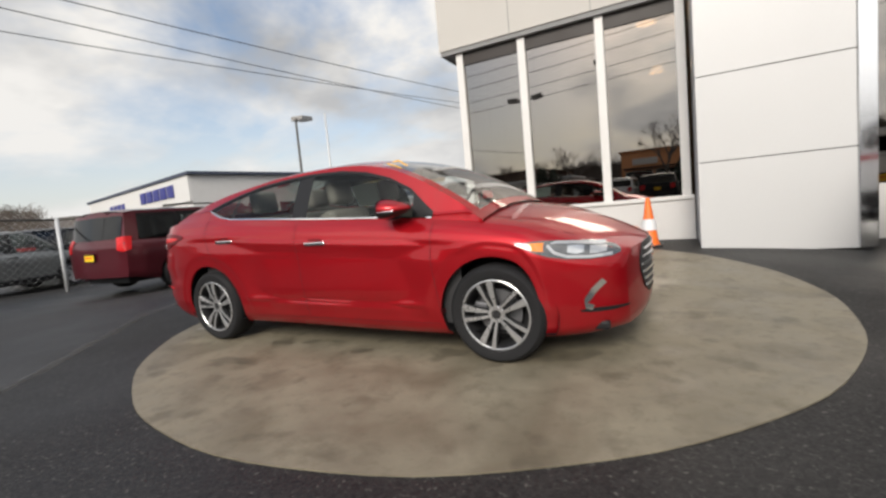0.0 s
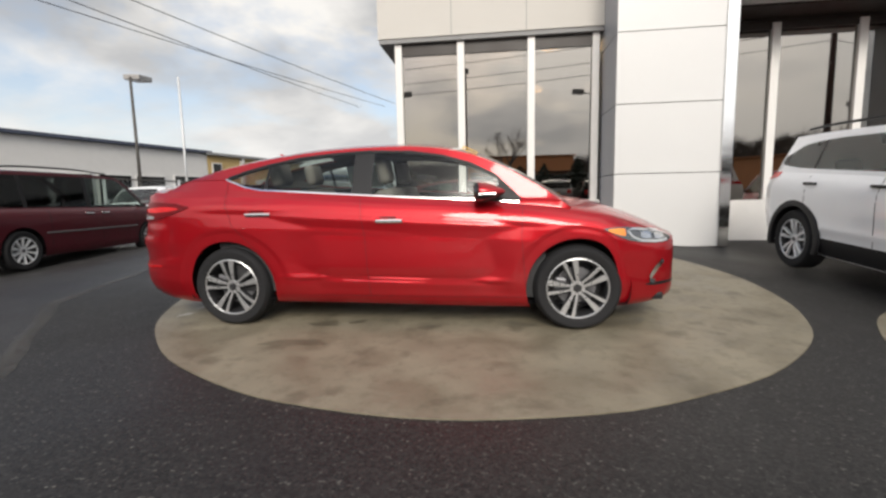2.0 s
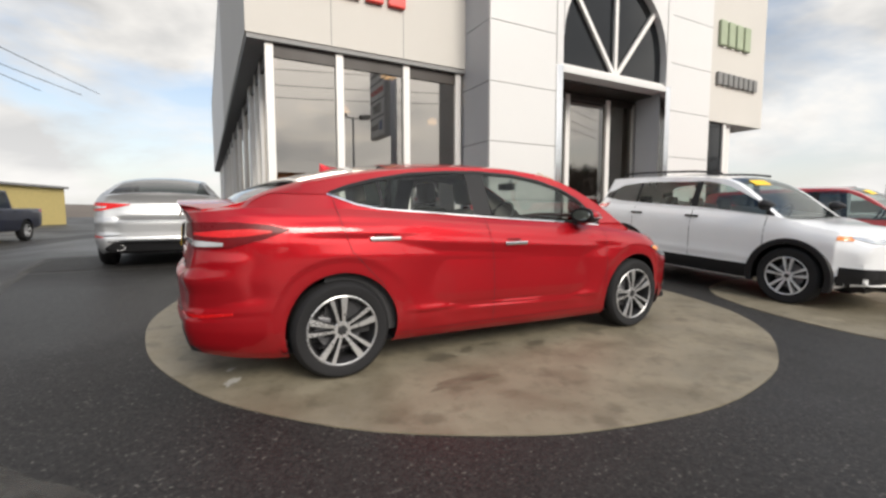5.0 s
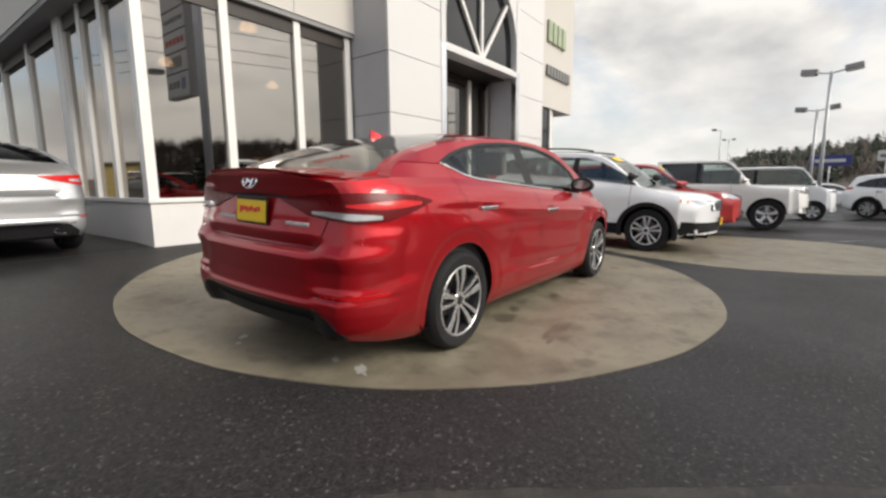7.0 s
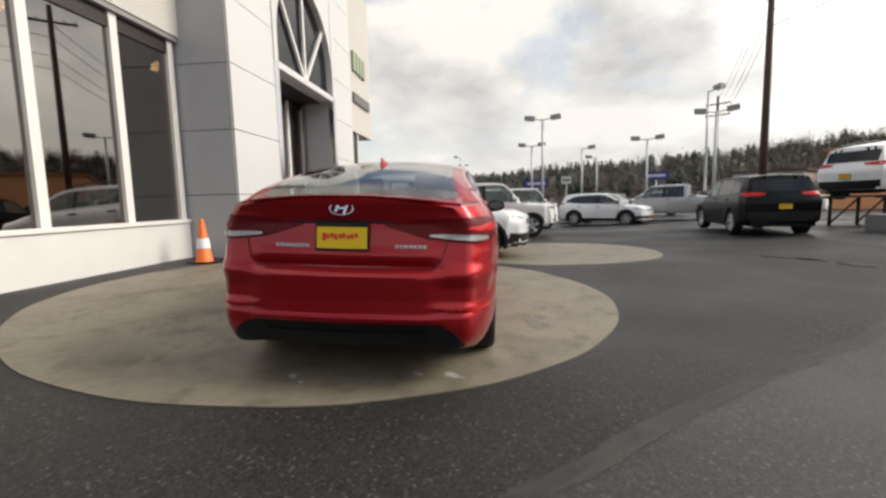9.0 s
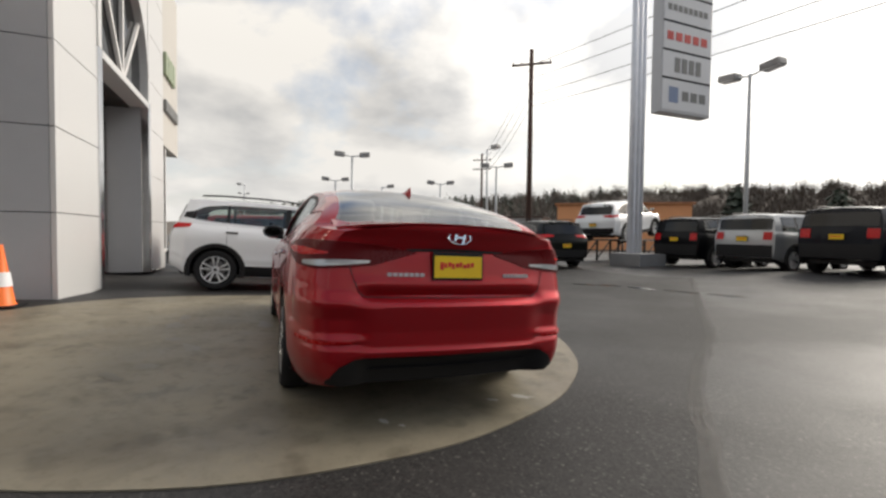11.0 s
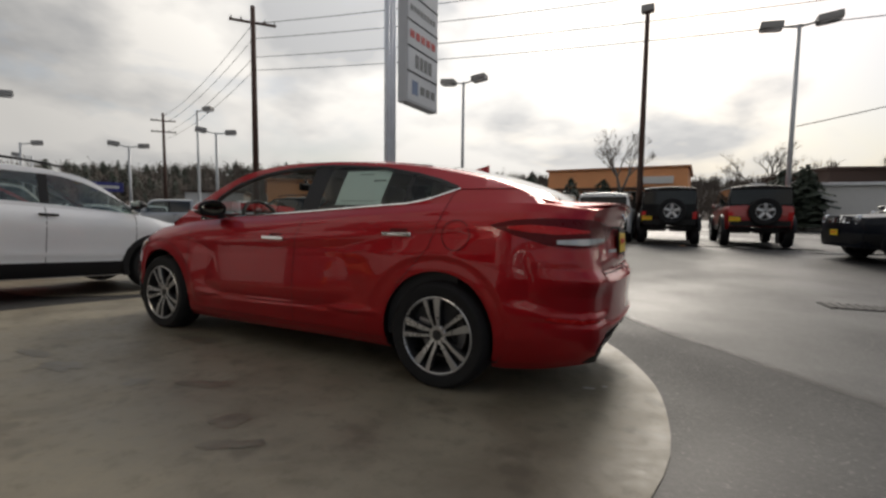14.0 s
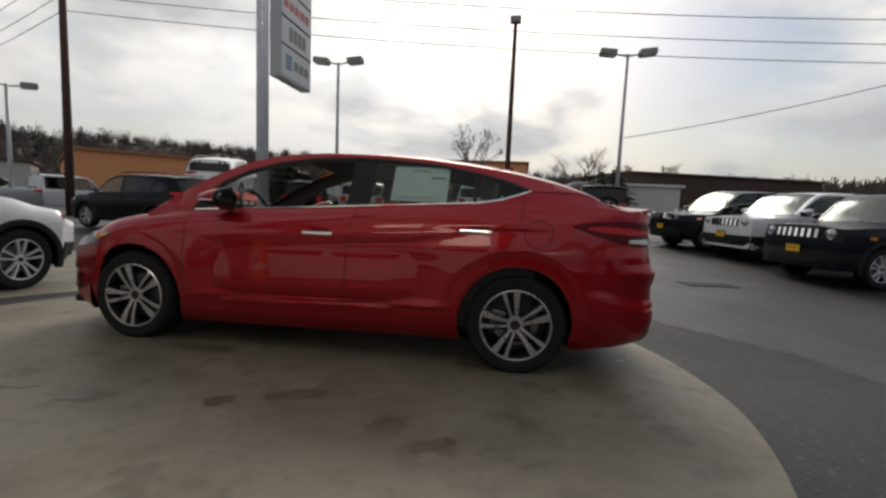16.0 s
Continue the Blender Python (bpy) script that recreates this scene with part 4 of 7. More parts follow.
        for hx, hz in ((-0.03, 0.835), (-1.07, 0.895)):
            # no hollow here: its shade is painted as a dark red strip
            line("handle_shade", [(hx - 0.075, hz + 0.012), (hx + 0.05, hz + 0.012)], 0.022, M["taillampdark"], 0.002)
            bm = bmesh.new()
            y = sh.lay(ax(hx, hz), d, 0.022).y
            add_box(bm, hx - 0.105, hx + 0.105, y - 0.012, y + 0.012, hz - 0.013, hz + 0.013, 0.008)
            for v in bm.verts:
                v.co.y -= sgn * 1.6 * (v.co.x - hx) ** 2
            part("door_handle", bm, M["chrome"], car, "chrome door handle")
        # lamps
        sh.patch("headlamp", [(1.52, 0.752, 0.757), (1.62, 0.702, 0.765), (1.70, 0.670, 0.761), (1.80, 0.648, 0.750), (1.92, 0.636, 0.733), (2.03, 0.638, 0.695), (2.07, 0.650, 0.668)], ax, d, M["lampbowl"], car, 0.008, 6, label="clear headlamp with amber corner")
        sh.patch("turn_signal", [(1.55, 0.738, 0.753), (1.62, 0.712, 0.756), (1.675, 0.702, 0.753)], ax, d, M["amber"], car, 0.011, 2)
        line("lamp_strip", [(1.985, 0.712), (1.86, 0.733), (1.74, 0.748), (1.695, 0.735), (1.735, 0.69), (1.80, 0.662), (1.92, 0.650), (2.03, 0.652)], 0.008, M["clearlamp"], 0.012)
        sh.patch("headlamp_lens", [(1.80, 0.684, 0.722), (1.84, 0.672, 0.724), (1.885, 0.676, 0.716)], ax, d, M["headlamp"], car, 0.012, 3)
        sh.patch("headlamp_lens", [(1.915, 0.668, 0.708), (1.95, 0.664, 0.706), (2.0, 0.668, 0.696)], ax, d, M["clearlamp"], car, 0.012, 3)
        line("fog_trim", [(1.985, 0.505), (1.93, 0.455), (1.892, 0.40), (1.885, 0.365), (1.92, 0.350)], 0.017, M["chrome"], 0.010)
        s2 = math.sqrt(0.5)
        nose = lambda u, v: (1.93 + u * s2, sgn * (0.62 - u * s2), v)
        sh.patch("fog_vent", [(-0.17, 0.330, 0.338), (-0.12, 0.322, 0.346), (0.02, 0.322, 0.344), (0.14, 0.330, 0.338)], nose, (-s2, -sgn * s2, 0), M["blackplastic"], car, 0.006, 2)
        if sgn > 0:
            line("fuel_flap", [(-1.46 + 0.085 * math.cos(a), 0.90 + 0.085 * math.sin(a)) for a in [k * math.pi / 14 for k in range(29)]], 0.0022, M["gapshade"])
        s2 = math.sqrt(0.5)
        dg = (s2, -sgn * s2, 0)
        dax = lambda u, v: (u * s2 - 0.9, sgn * (u * s2 + 0.9), v)
        sh.patch("tail_lamp", [(-0.565, 0.955, 0.965), (-0.66, 0.911, 0.992), (-0.80, 0.864, 1.004), (-0.95, 0.852, 1.004), (-1.10, 0.864, 0.999), (-1.22, 0.881, 0.986), (-1.30, 0.916, 0.974), (-1.38, 0.948, 0.958)], dax, dg, M["taillampdark"], car, 0.009, 6, label="dark red wrap-round tail lamp")
        sh.patch("tail_lamp_glow", [(-0.63, 0.944, 0.958), (-0.72, 0.928, 0.968), (-0.84, 0.920, 0.962), (-0.95, 0.926, 0.950), (-1.02, 0.934, 0.944)], dax, dg, M["taillamp"], car, 0.0115, 4)
        sh.patch("reversing_lamp", [(-0.84, 0.872, 0.892), (-0.98, 0.868, 0.902), (-1.10, 0.878, 0.906), (-1.20, 0.892, 0.904)], dax, dg, M["clearlamp"], car, 0.0138, 3, label="clear reversing lamp strip")
        sh.patch("reflector", [(-0.80, 0.478, 0.490), (-0.92, 0.466, 0.486), (-1.05, 0.466, 0.482), (-1.16, 0.470, 0.478)], dax, dg, M["taillamp"], car, 0.007, 2)
    # nose
    sh.patch("grille", [(-0.40, 0.50, 0.58), (-0.32, 0.38, 0.655), (-0.22, 0.33, 0.665), (0.22, 0.33, 0.665), (0.32, 0.38, 0.655), (0.40, 0.50, 0.58)], *FRONT, M["blackplastic"], car, 0.006, 8, label="black hexagonal grille with chrome bars")
    for k in range(6):
        z = 0.385 + 0.048 * k
        w = float(np.interp(z, [0.33, 0.38, 0.54, 0.655], [0.22, 0.31, 0.39, 0.31])) - 0.015
        sh.patch("grille_bar", [(-w, z - 0.008, z + 0.008), (w, z - 0.008, z + 0.008)], *FRONT, M["chrome"], car, 0.016, 2)
    for sgn in (1, -1):
        rows = []
        vs, fs = [], []
        pts = [(2.08, 0.60), (1.8, 0.66), (1.5, 0.70), (1.22, 0.735)]
        for x, y in pts:
            for o in (-0.003, 0.003):
                vs.append(sh.lay((x, sgn * (y + o), 0), (0, 0, -1), 0.003))
        for i in range(len(pts) - 1):
            fs.append((2 * i, 2 * i + 1, 2 * i + 3, 2 * i + 2))
        raw("bonnet_gap", vs, fs, M["gapshade"], car, doubles=0.0)
    # tail: boot gap, lip, diffuser, badge, plate
    def rline(name, pts, half, material, lift=0.0035):
        vs, fs, rows = [], [], []
        for (ya, za), (yb, zb) in zip(pts, pts[1:]):
            n = max(1, int(math.hypot(yb - ya, zb - za) / 0.03))
            rows += [(ya + (yb - ya) * i / n, za + (zb - za) * i / n, yb - ya, zb - za) for i in range(n)]
        rows.append((*pts[-1], pts[-1][0] - pts[-2][0], pts[-1][1] - pts[-2][1]))
        for y, z, dy, dz in rows:
            l = math.hypot(dy, dz)
            ny, nz = -dz / l * half, dy / l * half
            vs += [sh.lay(REAR[0](y + ny, z + nz), REAR[1], lift), sh.lay(REAR[0](y - ny, z - nz), REAR[1], lift)]
        for i in range(len(rows) - 1):
            fs.append((2 * i, 2 * i + 1, 2 * i + 3, 2 * i + 2))
        raw(name, vs, fs, material, car, doubles=0.0)
    rline("boot_gap", [(0.60, 0.88), (0.575, 0.80), (0.545, 0.735), (0.51, 0.712), (0.3, 0.7085), (0, 0.7085), (-0.3, 0.7085), (-0.51, 0.712), (-0.545, 0.735), (-0.575, 0.80), (-0.60, 0.88)], 0.003, M["gapshade"])
    # flat dark strip painted for the shade under the boot lip
    rline("lip_shade", [(0.30, 0.965), (0, 0.972), (-0.30, 0.965)], 0.007, M["seam"])
    sh.patch("bumper_lower", [(-0.70, 0.247, 0.275), (-0.64, 0.247, 0.350), (-0.56, 0.247, 0.392), (0.56, 0.247, 0.392), (0.64, 0.247, 0.350), (0.70, 0.247, 0.275)], *REAR, M["blackplastic"], car, 0.006, 6, label="matt black lower bumper")
    sh.patch("bumper_ridge", [(-0.48, 0.318, 0.330), (0.48, 0.318, 0.330)], *REAR, M["blackplastic"], car, 0.020, 2)
    vs, fs = [], []
    ys = seq(-0.66, 0.66, 0.04)
    for y in ys:
        e = (abs(y) / 0.70) ** 2
        x0 = -2.252 + 0.060 * e + 0.09 * smooth01((abs(y) - 0.46) / 0.20)
        deck = lambda dx, up: (x0 + dx, y, sh.lay((x0 + dx, y, 0), (0, 0, -1), up).z)
        up = 0.010 - 0.013 * smooth01((abs(y) - 0.48) / 0.18)
        tip = deck(0.07, up)[2]
        vs += [(x0, y, tip), deck(0.09, up + 0.002), deck(0.24, 0.002), deck(0.24, -0.010), (x0 + 0.05, y, tip - 0.022), (x0 + 0.004, y, tip - 0.012)]
    for i in range(len(ys) - 1):
        for j in range(6):
            fs.append((i * 6 + j, i * 6 + (j + 1) % 6, (i + 1) * 6 + (j + 1) % 6, (i + 1) * 6 + j))
    fs += [tuple(range(6)), tuple((len(ys) - 1) * 6 + j for j in range(6))]
    raw("boot_lip", vs, fs, red, car)
    bm = bmesh.new()
    for v, f in (lathe([(0.072 + 0.006 * math.cos(a), 0.005 * math.sin(a)) for a in [k * math.pi / 3 for k in range(6)]], 30, True),):
        ids = [bm.verts.new((q[1], q[0] * 0.92, q[2] * 0.52)) for q in v]
        for q in f:
            bm.faces.new([ids[i] for i in q])
    add_box(bm, -0.005, 0.005, -0.032, -0.018, -0.03, 0.03, 0.002, pose(0, 0, 0, 18, 0, 0))
    add_box(bm, -0.005, 0.005, 0.018, 0.032, -0.03, 0.03, 0.002, pose(0, 0, 0, 18, 0, 0))
    add_box(bm, -0.005, 0.005, -0.025, 0.025, -0.006, 0.006, 0.002)
    bd = part("badge", bm, M["chrome"], car)
    bd.matrix_basis = pose(-2.232, 0, 1.045, 0, 14, 0)
    plate(car, sh.lay(REAR[0](0, 0.885), REAR[1], 0.012).x, 0, 0.885, -1, -4)
    for y0, n, wd in ((0.40, 7, 0.030), (-0.30, 7, 0.026)):
        for k in range(n):
            yy = y0 - k * wd
            x = sh.lay(REAR[0](yy, 0.83), REAR[1], 0.004).x
            box("badge_block", x - 0.003, x + 0.004, yy - wd * 0.8, yy, 0.823, 0.842, M["silverletter"], car, bevel=0.002)
    # shark fin, sticker, window sheet
    vs, fs = [], []
    for t, (x, h, w) in enumerate(((-1.12, 0.0, 0.030), (-1.20, 0.022, 0.036), (-1.25, 0.044, 0.024), (-1.285, 0.062, 0.010), (-1.29, 0.0, 0.034))):
        zr = tab(SALOON["zr"], x) - 0.004
        vs += [(x, -w, zr), (x, -w * 0.25, zr + h), (x, w * 0.25, zr + h), (x, w, zr)]
        if t:
            b = 4 * t
            fs += [(b - 4, b - 3, b + 1, b), (b - 3, b - 2, b + 2, b + 1), (b - 2, b - 1, b + 3, b + 2)]
    fs.append((16, 17, 18, 19))
    raw("antenna_fin", vs, fs, red, car, smooth=False)
    sh.patch("window_sheet", [(-0.86, 1.075, 1.315), (-0.48, 1.075, 1.315)], SIDE_L[0], SIDE_L[1], M["sheet"], car, -0.008, 4, 0.002, "white price sheet inside the rear window")
    for x0, x1, z0, z1 in ((-0.72, -0.60, 1.285, 1.291), (-0.84, -0.74, 1.235, 1.246), (-0.82, -0.52, 1.10, 1.103)):
        sh.patch("sheet_print", [(x0, z0, z1), (x1, z0, z1)], SIDE_L[0], SIDE_L[1], M["print"], car, -0.0065, 1, 0.001)
    txt = bpy.data.curves.new("year_sticker", "FONT")
    txt.body, txt.size, txt.extrude, txt.align_x = "17", 0.19, 0.001, "CENTER"
    txt.materials.append(M["cone_yellow"])
    tob = new("year_sticker", txt)
    tob.parent = car
    nrm = Vector((math.sin(radians(22)), 0, math.cos(radians(22))))
    tob.matrix_basis = Matrix.Translation(sh.lay((0.62, -0.54, 0), (0, 0, -1), 0.010)) @ pose(0, 0, 0, 0, 0, 90) @ pose(0, 0, 0, 22, 0, 0) @ pose(0, 0, 0, 0, -13, 0)
    return car


M["silverletter"] = mat("silver_letters", (0.62, 0.62, 0.63), 0.3, metal=0.3)
M["mirrorglass"] = mat("mirror_glass", (0.35, 0.37, 0.37), 0.05, metal=1.0, var=0.03, rvar=0.02)
M["discsteel"] = mat("grey_brake_disc", (0.20, 0.20, 0.21), 0.4, metal=0.6)
M["cone_yellow"] = mat("yellow_orange_sticker", (0.85, 0.42, 0.02), 0.5)


# ---- other vehicles ----
def boxy_warp(bf, br, rake, nose=(1.2, 0.9), tail=(1.2, 0.9)):
    def warp(x, y, z, xf=0, xr=0):
        a = abs(y)
        if x > 1.2:
            f = smooth01((x - nose[0]) / nose[1])
            x -= f * (bf * (a / 0.8) ** 2 + bf * 4 * max(0.0, a - 0.6) ** 2 + 1.5 * max(0.0, 0.35 - z) ** 2 + 0.12 * max(0.0, z - 0.75))
        if x < -1.2:
            f, g = smooth01((-1.2 - x) / 0.9), smooth01((-tail[0] - x) / tail[1])
            x += g * (br * (a / 0.8) ** 2 + br * 4 * max(0.0, a - 0.62) ** 2 + 0.10 * max(0.0, 0.5 - z)) + f * rake * max(0.0, z - 0.95)
        return x
    return warp


SEC = [(0.0, 0.07), (0.08, 0.035), (0.16, 0.022), (0.3, 0.018), (0.42, 0.012), (0.6, 0.0), (0.78, 0.004), (0.88, 0.022), (0.96, 0.05), (1.0, 0.07)]
SEC_FLAT = [(0.0, 0.05), (0.1, 0.02), (0.3, 0.01), (0.5, 0.0), (0.85, 0.0), (0.95, 0.012), (1.0, 0.03)]


def suv_spec(length, width, height, wb, r, belt, hood, rake=0.35, front=0.90, flat=False, bf=0.12, br=0.05, screen=(0.35, 0.95), clear=0.24, tumble=0.16, win_rear=None):
    """A two-box car. front: overhang before the front axle; screen: top and base of the windscreen."""
    xf, xr = wb / 2 + front, wb / 2 + front - length
    hw = width / 2
    s1, s0 = screen
    top = height
    return {
        "xr": xr, "xf": xf, "hub": r, "arches": [(wb / 2, r + 0.055), (-wb / 2, r + 0.055)], "rows": 2 if not flat else 3, "boxy": True, "hatchglass": False,
        "w": [(xr, hw - 0.07), (xr + 0.4, hw), (0, hw), (xf - 0.5, hw), (xf, hw - 0.08)],
        "zb": [(xr, clear + 0.16), (-wb / 2 - 0.45, clear + 0.05), (-wb / 2, clear), (wb / 2, clear), (wb / 2 + 0.5, clear + 0.02), (xf, clear + 0.06)],
        "zs": [(xr, belt + 0.03), (-0.5, belt), (s0, belt - 0.03), (s0 + 0.3, hood - 0.05), (xf - 0.35, hood - 0.08), (xf, hood - (0.10 if flat else 0.20))],
        "zd": [(xr, belt + 0.06), (-0.5, belt + 0.02), (s0, hood + 0.03), (s0 + 0.3, hood), (xf - 0.35, hood - 0.03), (xf, hood - (0.06 if flat else 0.16))],
        "section": SEC_FLAT if flat else SEC,
        "green": (xr + 0.02, xr + 0.03, s1, s0),
        "zr": [(xr, top - 0.06), (xr + 0.3, top - 0.02), (-0.4, top), (s1 - 0.25, top - 0.015), (s1, top - 0.045), (s0, hood + 0.035)],
        "drop": [(xr, 0.05), (s1, 0.05), (s0, 0.015)],
        "wr": [(xr, hw - tumble - 0.06), (-0.3, hw - tumble - 0.02), (s1, hw - tumble), (s0, hw - 0.09)],
        "zwb": [(xr, belt + 0.05), (s0, belt - 0.01)],
        "zwt": [(xr, top - 0.15), (xr + 0.5, top - 0.13), (0, top - 0.11), (s1 - 0.1, top - 0.12), (s1 + (s0 - s1) * 0.5, (top + hood) / 2 - 0.03), (s0, hood + 0.0)],
        "windows": [("rear", xr + (win_rear or 0.28), -wb / 2 + 0.12), ("side", -wb / 2 + 0.20, -0.12), ("side2", -0.02, s0 - 0.22)],
        "dark_pillars": lambda x: xr + 0.3 < x < s0 - 0.1,
        "warp": boxy_warp(bf, br, rake, (wb / 2 + 0.34, front - 0.34), (wb / 2 + 0.34, length - wb - front - 0.34)),
    }


def dress(sh, ob, s, colour, opt):
    """Lamps, bumpers, plate, mirrors, handles and sills of a plain vehicle."""
    xr, xf, hub = s["xr"], s["xf"], s["hub"]
    wbx = s["arches"][0][0]
    belt, hood = tab(s["zs"], -0.5), tab(s["zd"], wbx)
    hw = tab(s["w"], 0)
    for (ax, d), sgn in ((SIDE_L, 1), (SIDE_R, -1)):
        lo = tab(s["zb"], 0)
        if opt.get("cladding", True):
            sh.patch("sill_cladding", [(-wbx + s["arches"][1][1] + 0.02, lo + 0.01, lo + opt.get("sill", 0.15)), (wbx - s["arches"][0][1] - 0.02, lo + 0.01, lo + opt.get("sill", 0.15))], ax, d, M["blackplastic"], ob, 0.008, 2, step=0.2)
            sh.patch("front_valance", [(wbx + s["arches"][0][1] + 0.07, lo + 0.03, lo + opt.get("bumper", 0.30) * 0.85), (xf - 0.08, lo + 0.05, lo + opt.get("bumper", 0.30) * 0.85 + 0.04)], ax, d, M["blackplastic"], ob, 0.008, 2, step=0.05)
            for axx, ar in s["arches"]:
                vs, fs = [], []
                n = 26
                yo = tab(s["w"], axx) + 0.010 + opt.get("flare", 0.0)
                wide = 0.075 if not opt.get("flare") else 0.10
                for i in range(n + 1):
                    a = math.pi * (-0.10 + 1.20 * i / n)
                    for rr, yy in ((ar - 0.012, yo - 0.06 - opt.get("flare", 0.0)), (ar - 0.010, yo - 0.006), (ar + 0.015, yo), (ar + wide - 0.02, yo - 0.004), (ar + wide, yo - 0.03 - opt.get("flare", 0.0))):
                        vs.append((axx + rr * math.cos(a), sgn * yy, max(tab(s["zb"], axx), hub + rr * math.sin(a))))
                for i in range(n):
                    for j in range(4):
                        fs.append((i * 5 + j, i * 5 + j + 1, i * 5 + j + 6, i * 5 + j + 5))
                raw("wheel_arch_trim", vs, fs, M["blackplastic"], ob, doubles=0.0)
        for hx in opt.get("handles", (-0.10, -1.0)):
            y = sh.lay(ax(hx, belt - 0.10), d, 0.02).y
            box("door_handle", hx - 0.10, hx + 0.10, y - 0.014, y + 0.014, belt - 0.115, belt - 0.085, M[opt.get("handle", "blackplastic")], ob, bevel=0.008)
        for gx in opt.get("gaps", (-0.06, 0.95, -wbx + 0.30)):
            b = belt - 0.01 if gx < 0.6 else belt - 0.05
            sh.patch("door_gap", [(gx - 0.004, lo + 0.16, b), (gx + 0.004, lo + 0.16, b)], ax, d, M["seam"], ob, 0.002, 8, 0.001)
        hz0, hz1, hl = opt.get("head", (hood - 0.22, hood - 0.08, 0.35))
        s2 = math.sqrt(0.5)
        dg = (-s2, -sgn * s2, 0)
        mid = (xf - 0.15, sgn * (hw - 0.18))
        dax = lambda u, v: (mid[0] + u * s2, mid[1] - sgn * u * s2, v)
        if opt.get("cladding", True) and opt.get("bumper", 0.30):
            zf = tab(s["zb"], xf)
            sh.patch("bumper_corner", [(-0.30, zf - 0.03, zf + opt.get("bumper", 0.30) * 0.8), (0.26, zf - 0.03, zf + opt.get("bumper", 0.30) * 0.8)], dax, dg, M["blackplastic"], ob, 0.014, 2, step=0.06)
        if opt.get("head_round"):
            yy = sgn * opt["head_round"]
            x = sh.lay(FRONT[0](yy, (hz0 + hz1) / 2), FRONT[1], 0.01).x
            vs, fs = lathe([(0.001, 0.012), (0.075, 0.006), (0.085, 0.0), (0.095, 0.006), (0.10, -0.06)], 20)
            o = raw("headlamp", [(q[1], q[0], q[2]) for q in vs], fs, M["headlamp"], ob)
            o.matrix_basis = pose(x, yy, (hz0 + hz1) / 2)
        else:
            sh.patch("headlamp", [(-hl * 0.75, hz0 + 0.05, hz1), (0, hz0, hz1), (hl * 0.5, hz0, hz1 - 0.02)], dax, dg, M["headlamp"], ob, 0.01, 3)
        if opt.get("amber"):
            sh.patch("turn_signal", [(opt["amber"] - 0.06, hz0 + 0.02, hz0 + 0.07), (opt["amber"] + 0.06, hz0 + 0.02, hz0 + 0.07)], ax, d, M["amber"], ob, 0.012, 1)
        t0, t1, tw, ty = opt.get("tail", (belt - 0.12, belt + 0.03, 0.30, 0))
        if ty:
            sh.patch("tail_lamp", [(sgn * (ty - tw / 2), t0, t1), (sgn * (ty + tw / 2), t0, t1)], *REAR, M["taillamp"], ob, 0.02, 3)
        else:
            dg2 = (s2, -sgn * s2, 0)
            md = (xr + 0.12, sgn * (hw - 0.14))
            dax2 = lambda u, v: (md[0] + u * s2, md[1] + sgn * u * s2, v)
            sh.patch("tail_lamp", [(-tw * 0.8, t0 + 0.03, t1 - 0.01), (0, t0, t1), (tw * 0.8, t0 + 0.04, t1)], dax2, dg2, M["taillamp"], ob, 0.012, 3)
    zlo_r, zlo_f = tab(s["zb"], xr), tab(s["zb"], xf)
    bt = opt.get("bumper", 0.30)
    if bt:
        sh.patch("rear_bumper", [(-hw + 0.12, zlo_r + 0.01, zlo_r + bt), (hw - 0.12, zlo_r + 0.01, zlo_r + bt)], *REAR, M[opt.get("bumper_mat", "blackplastic")], ob, 0.018, 3, step=0.15)
        sh.patch("front_bumper", [(-hw + 0.09, zlo_f - 0.03, zlo_f + bt * 0.8), (hw - 0.09, zlo_f - 0.03, zlo_f + bt * 0.8)], *FRONT, M[opt.get("bumper_mat", "blackplastic")], ob, 0.018, 3, step=0.15)
    g0, g1, gw = opt.get("grille", (hood - 0.24, hood - 0.12, 0.46))
    sh.patch("grille", [(-gw, g0, g1), (gw, g0, g1)], *FRONT, M["blackplastic"], ob, 0.012, 2, step=0.1)
    for k in range(opt.get("slots", 0)):
        y = -gw + (k + 0.5) * 2 * gw / opt["slots"]
        sh.patch("grille_bar", [(y - gw / opt["slots"] * 0.45, g0 + 0.01, g1 - 0.01), (y + gw / opt["slots"] * 0.45, g0 + 0.01, g1 - 0.01)], *FRONT, M[opt.get("slot_mat", "chrome")], ob, 0.026, 1)
    if opt.get("rear_glass", True):
        z0, z1 = belt + 0.09, tab(s["zr"], xr + 0.3) - 0.15
        w0 = tab(s["wr"], xr) - 0.02
        sh.patch("rear_window", [(-w0 - 0.03, z0, z1 - 0.05), (-w0 + 0.02, z0, z1), (w0 - 0.02, z0, z1), (w0 + 0.03, z0, z1 - 0.05)], *REAR, M["blackglass"], ob, 0.012, 3, step=0.12)
    pz = opt.get("plate_z", belt - 0.22)
    if opt.get("plate", True):
        plate(ob, sh.lay(REAR[0](opt.get("plate_y", 0.0), pz), REAR[1], 0.03).x, opt.get("plate_y", 0.0), pz, -1)
    if opt.get("front_plate", True):
        pf = opt.get("front_plate_z", zlo_f + 0.20)
        plate(ob, sh.lay(FRONT[0](0, pf), FRONT[1], 0.03).x, 0, pf, 1)
    mirror_pair(ob, s["green"][3] - 0.18, tab(s["w"], s["green"][3]) - 0.07, belt + 0.10, M[opt["mirror"]] if opt.get("mirror") else colour)
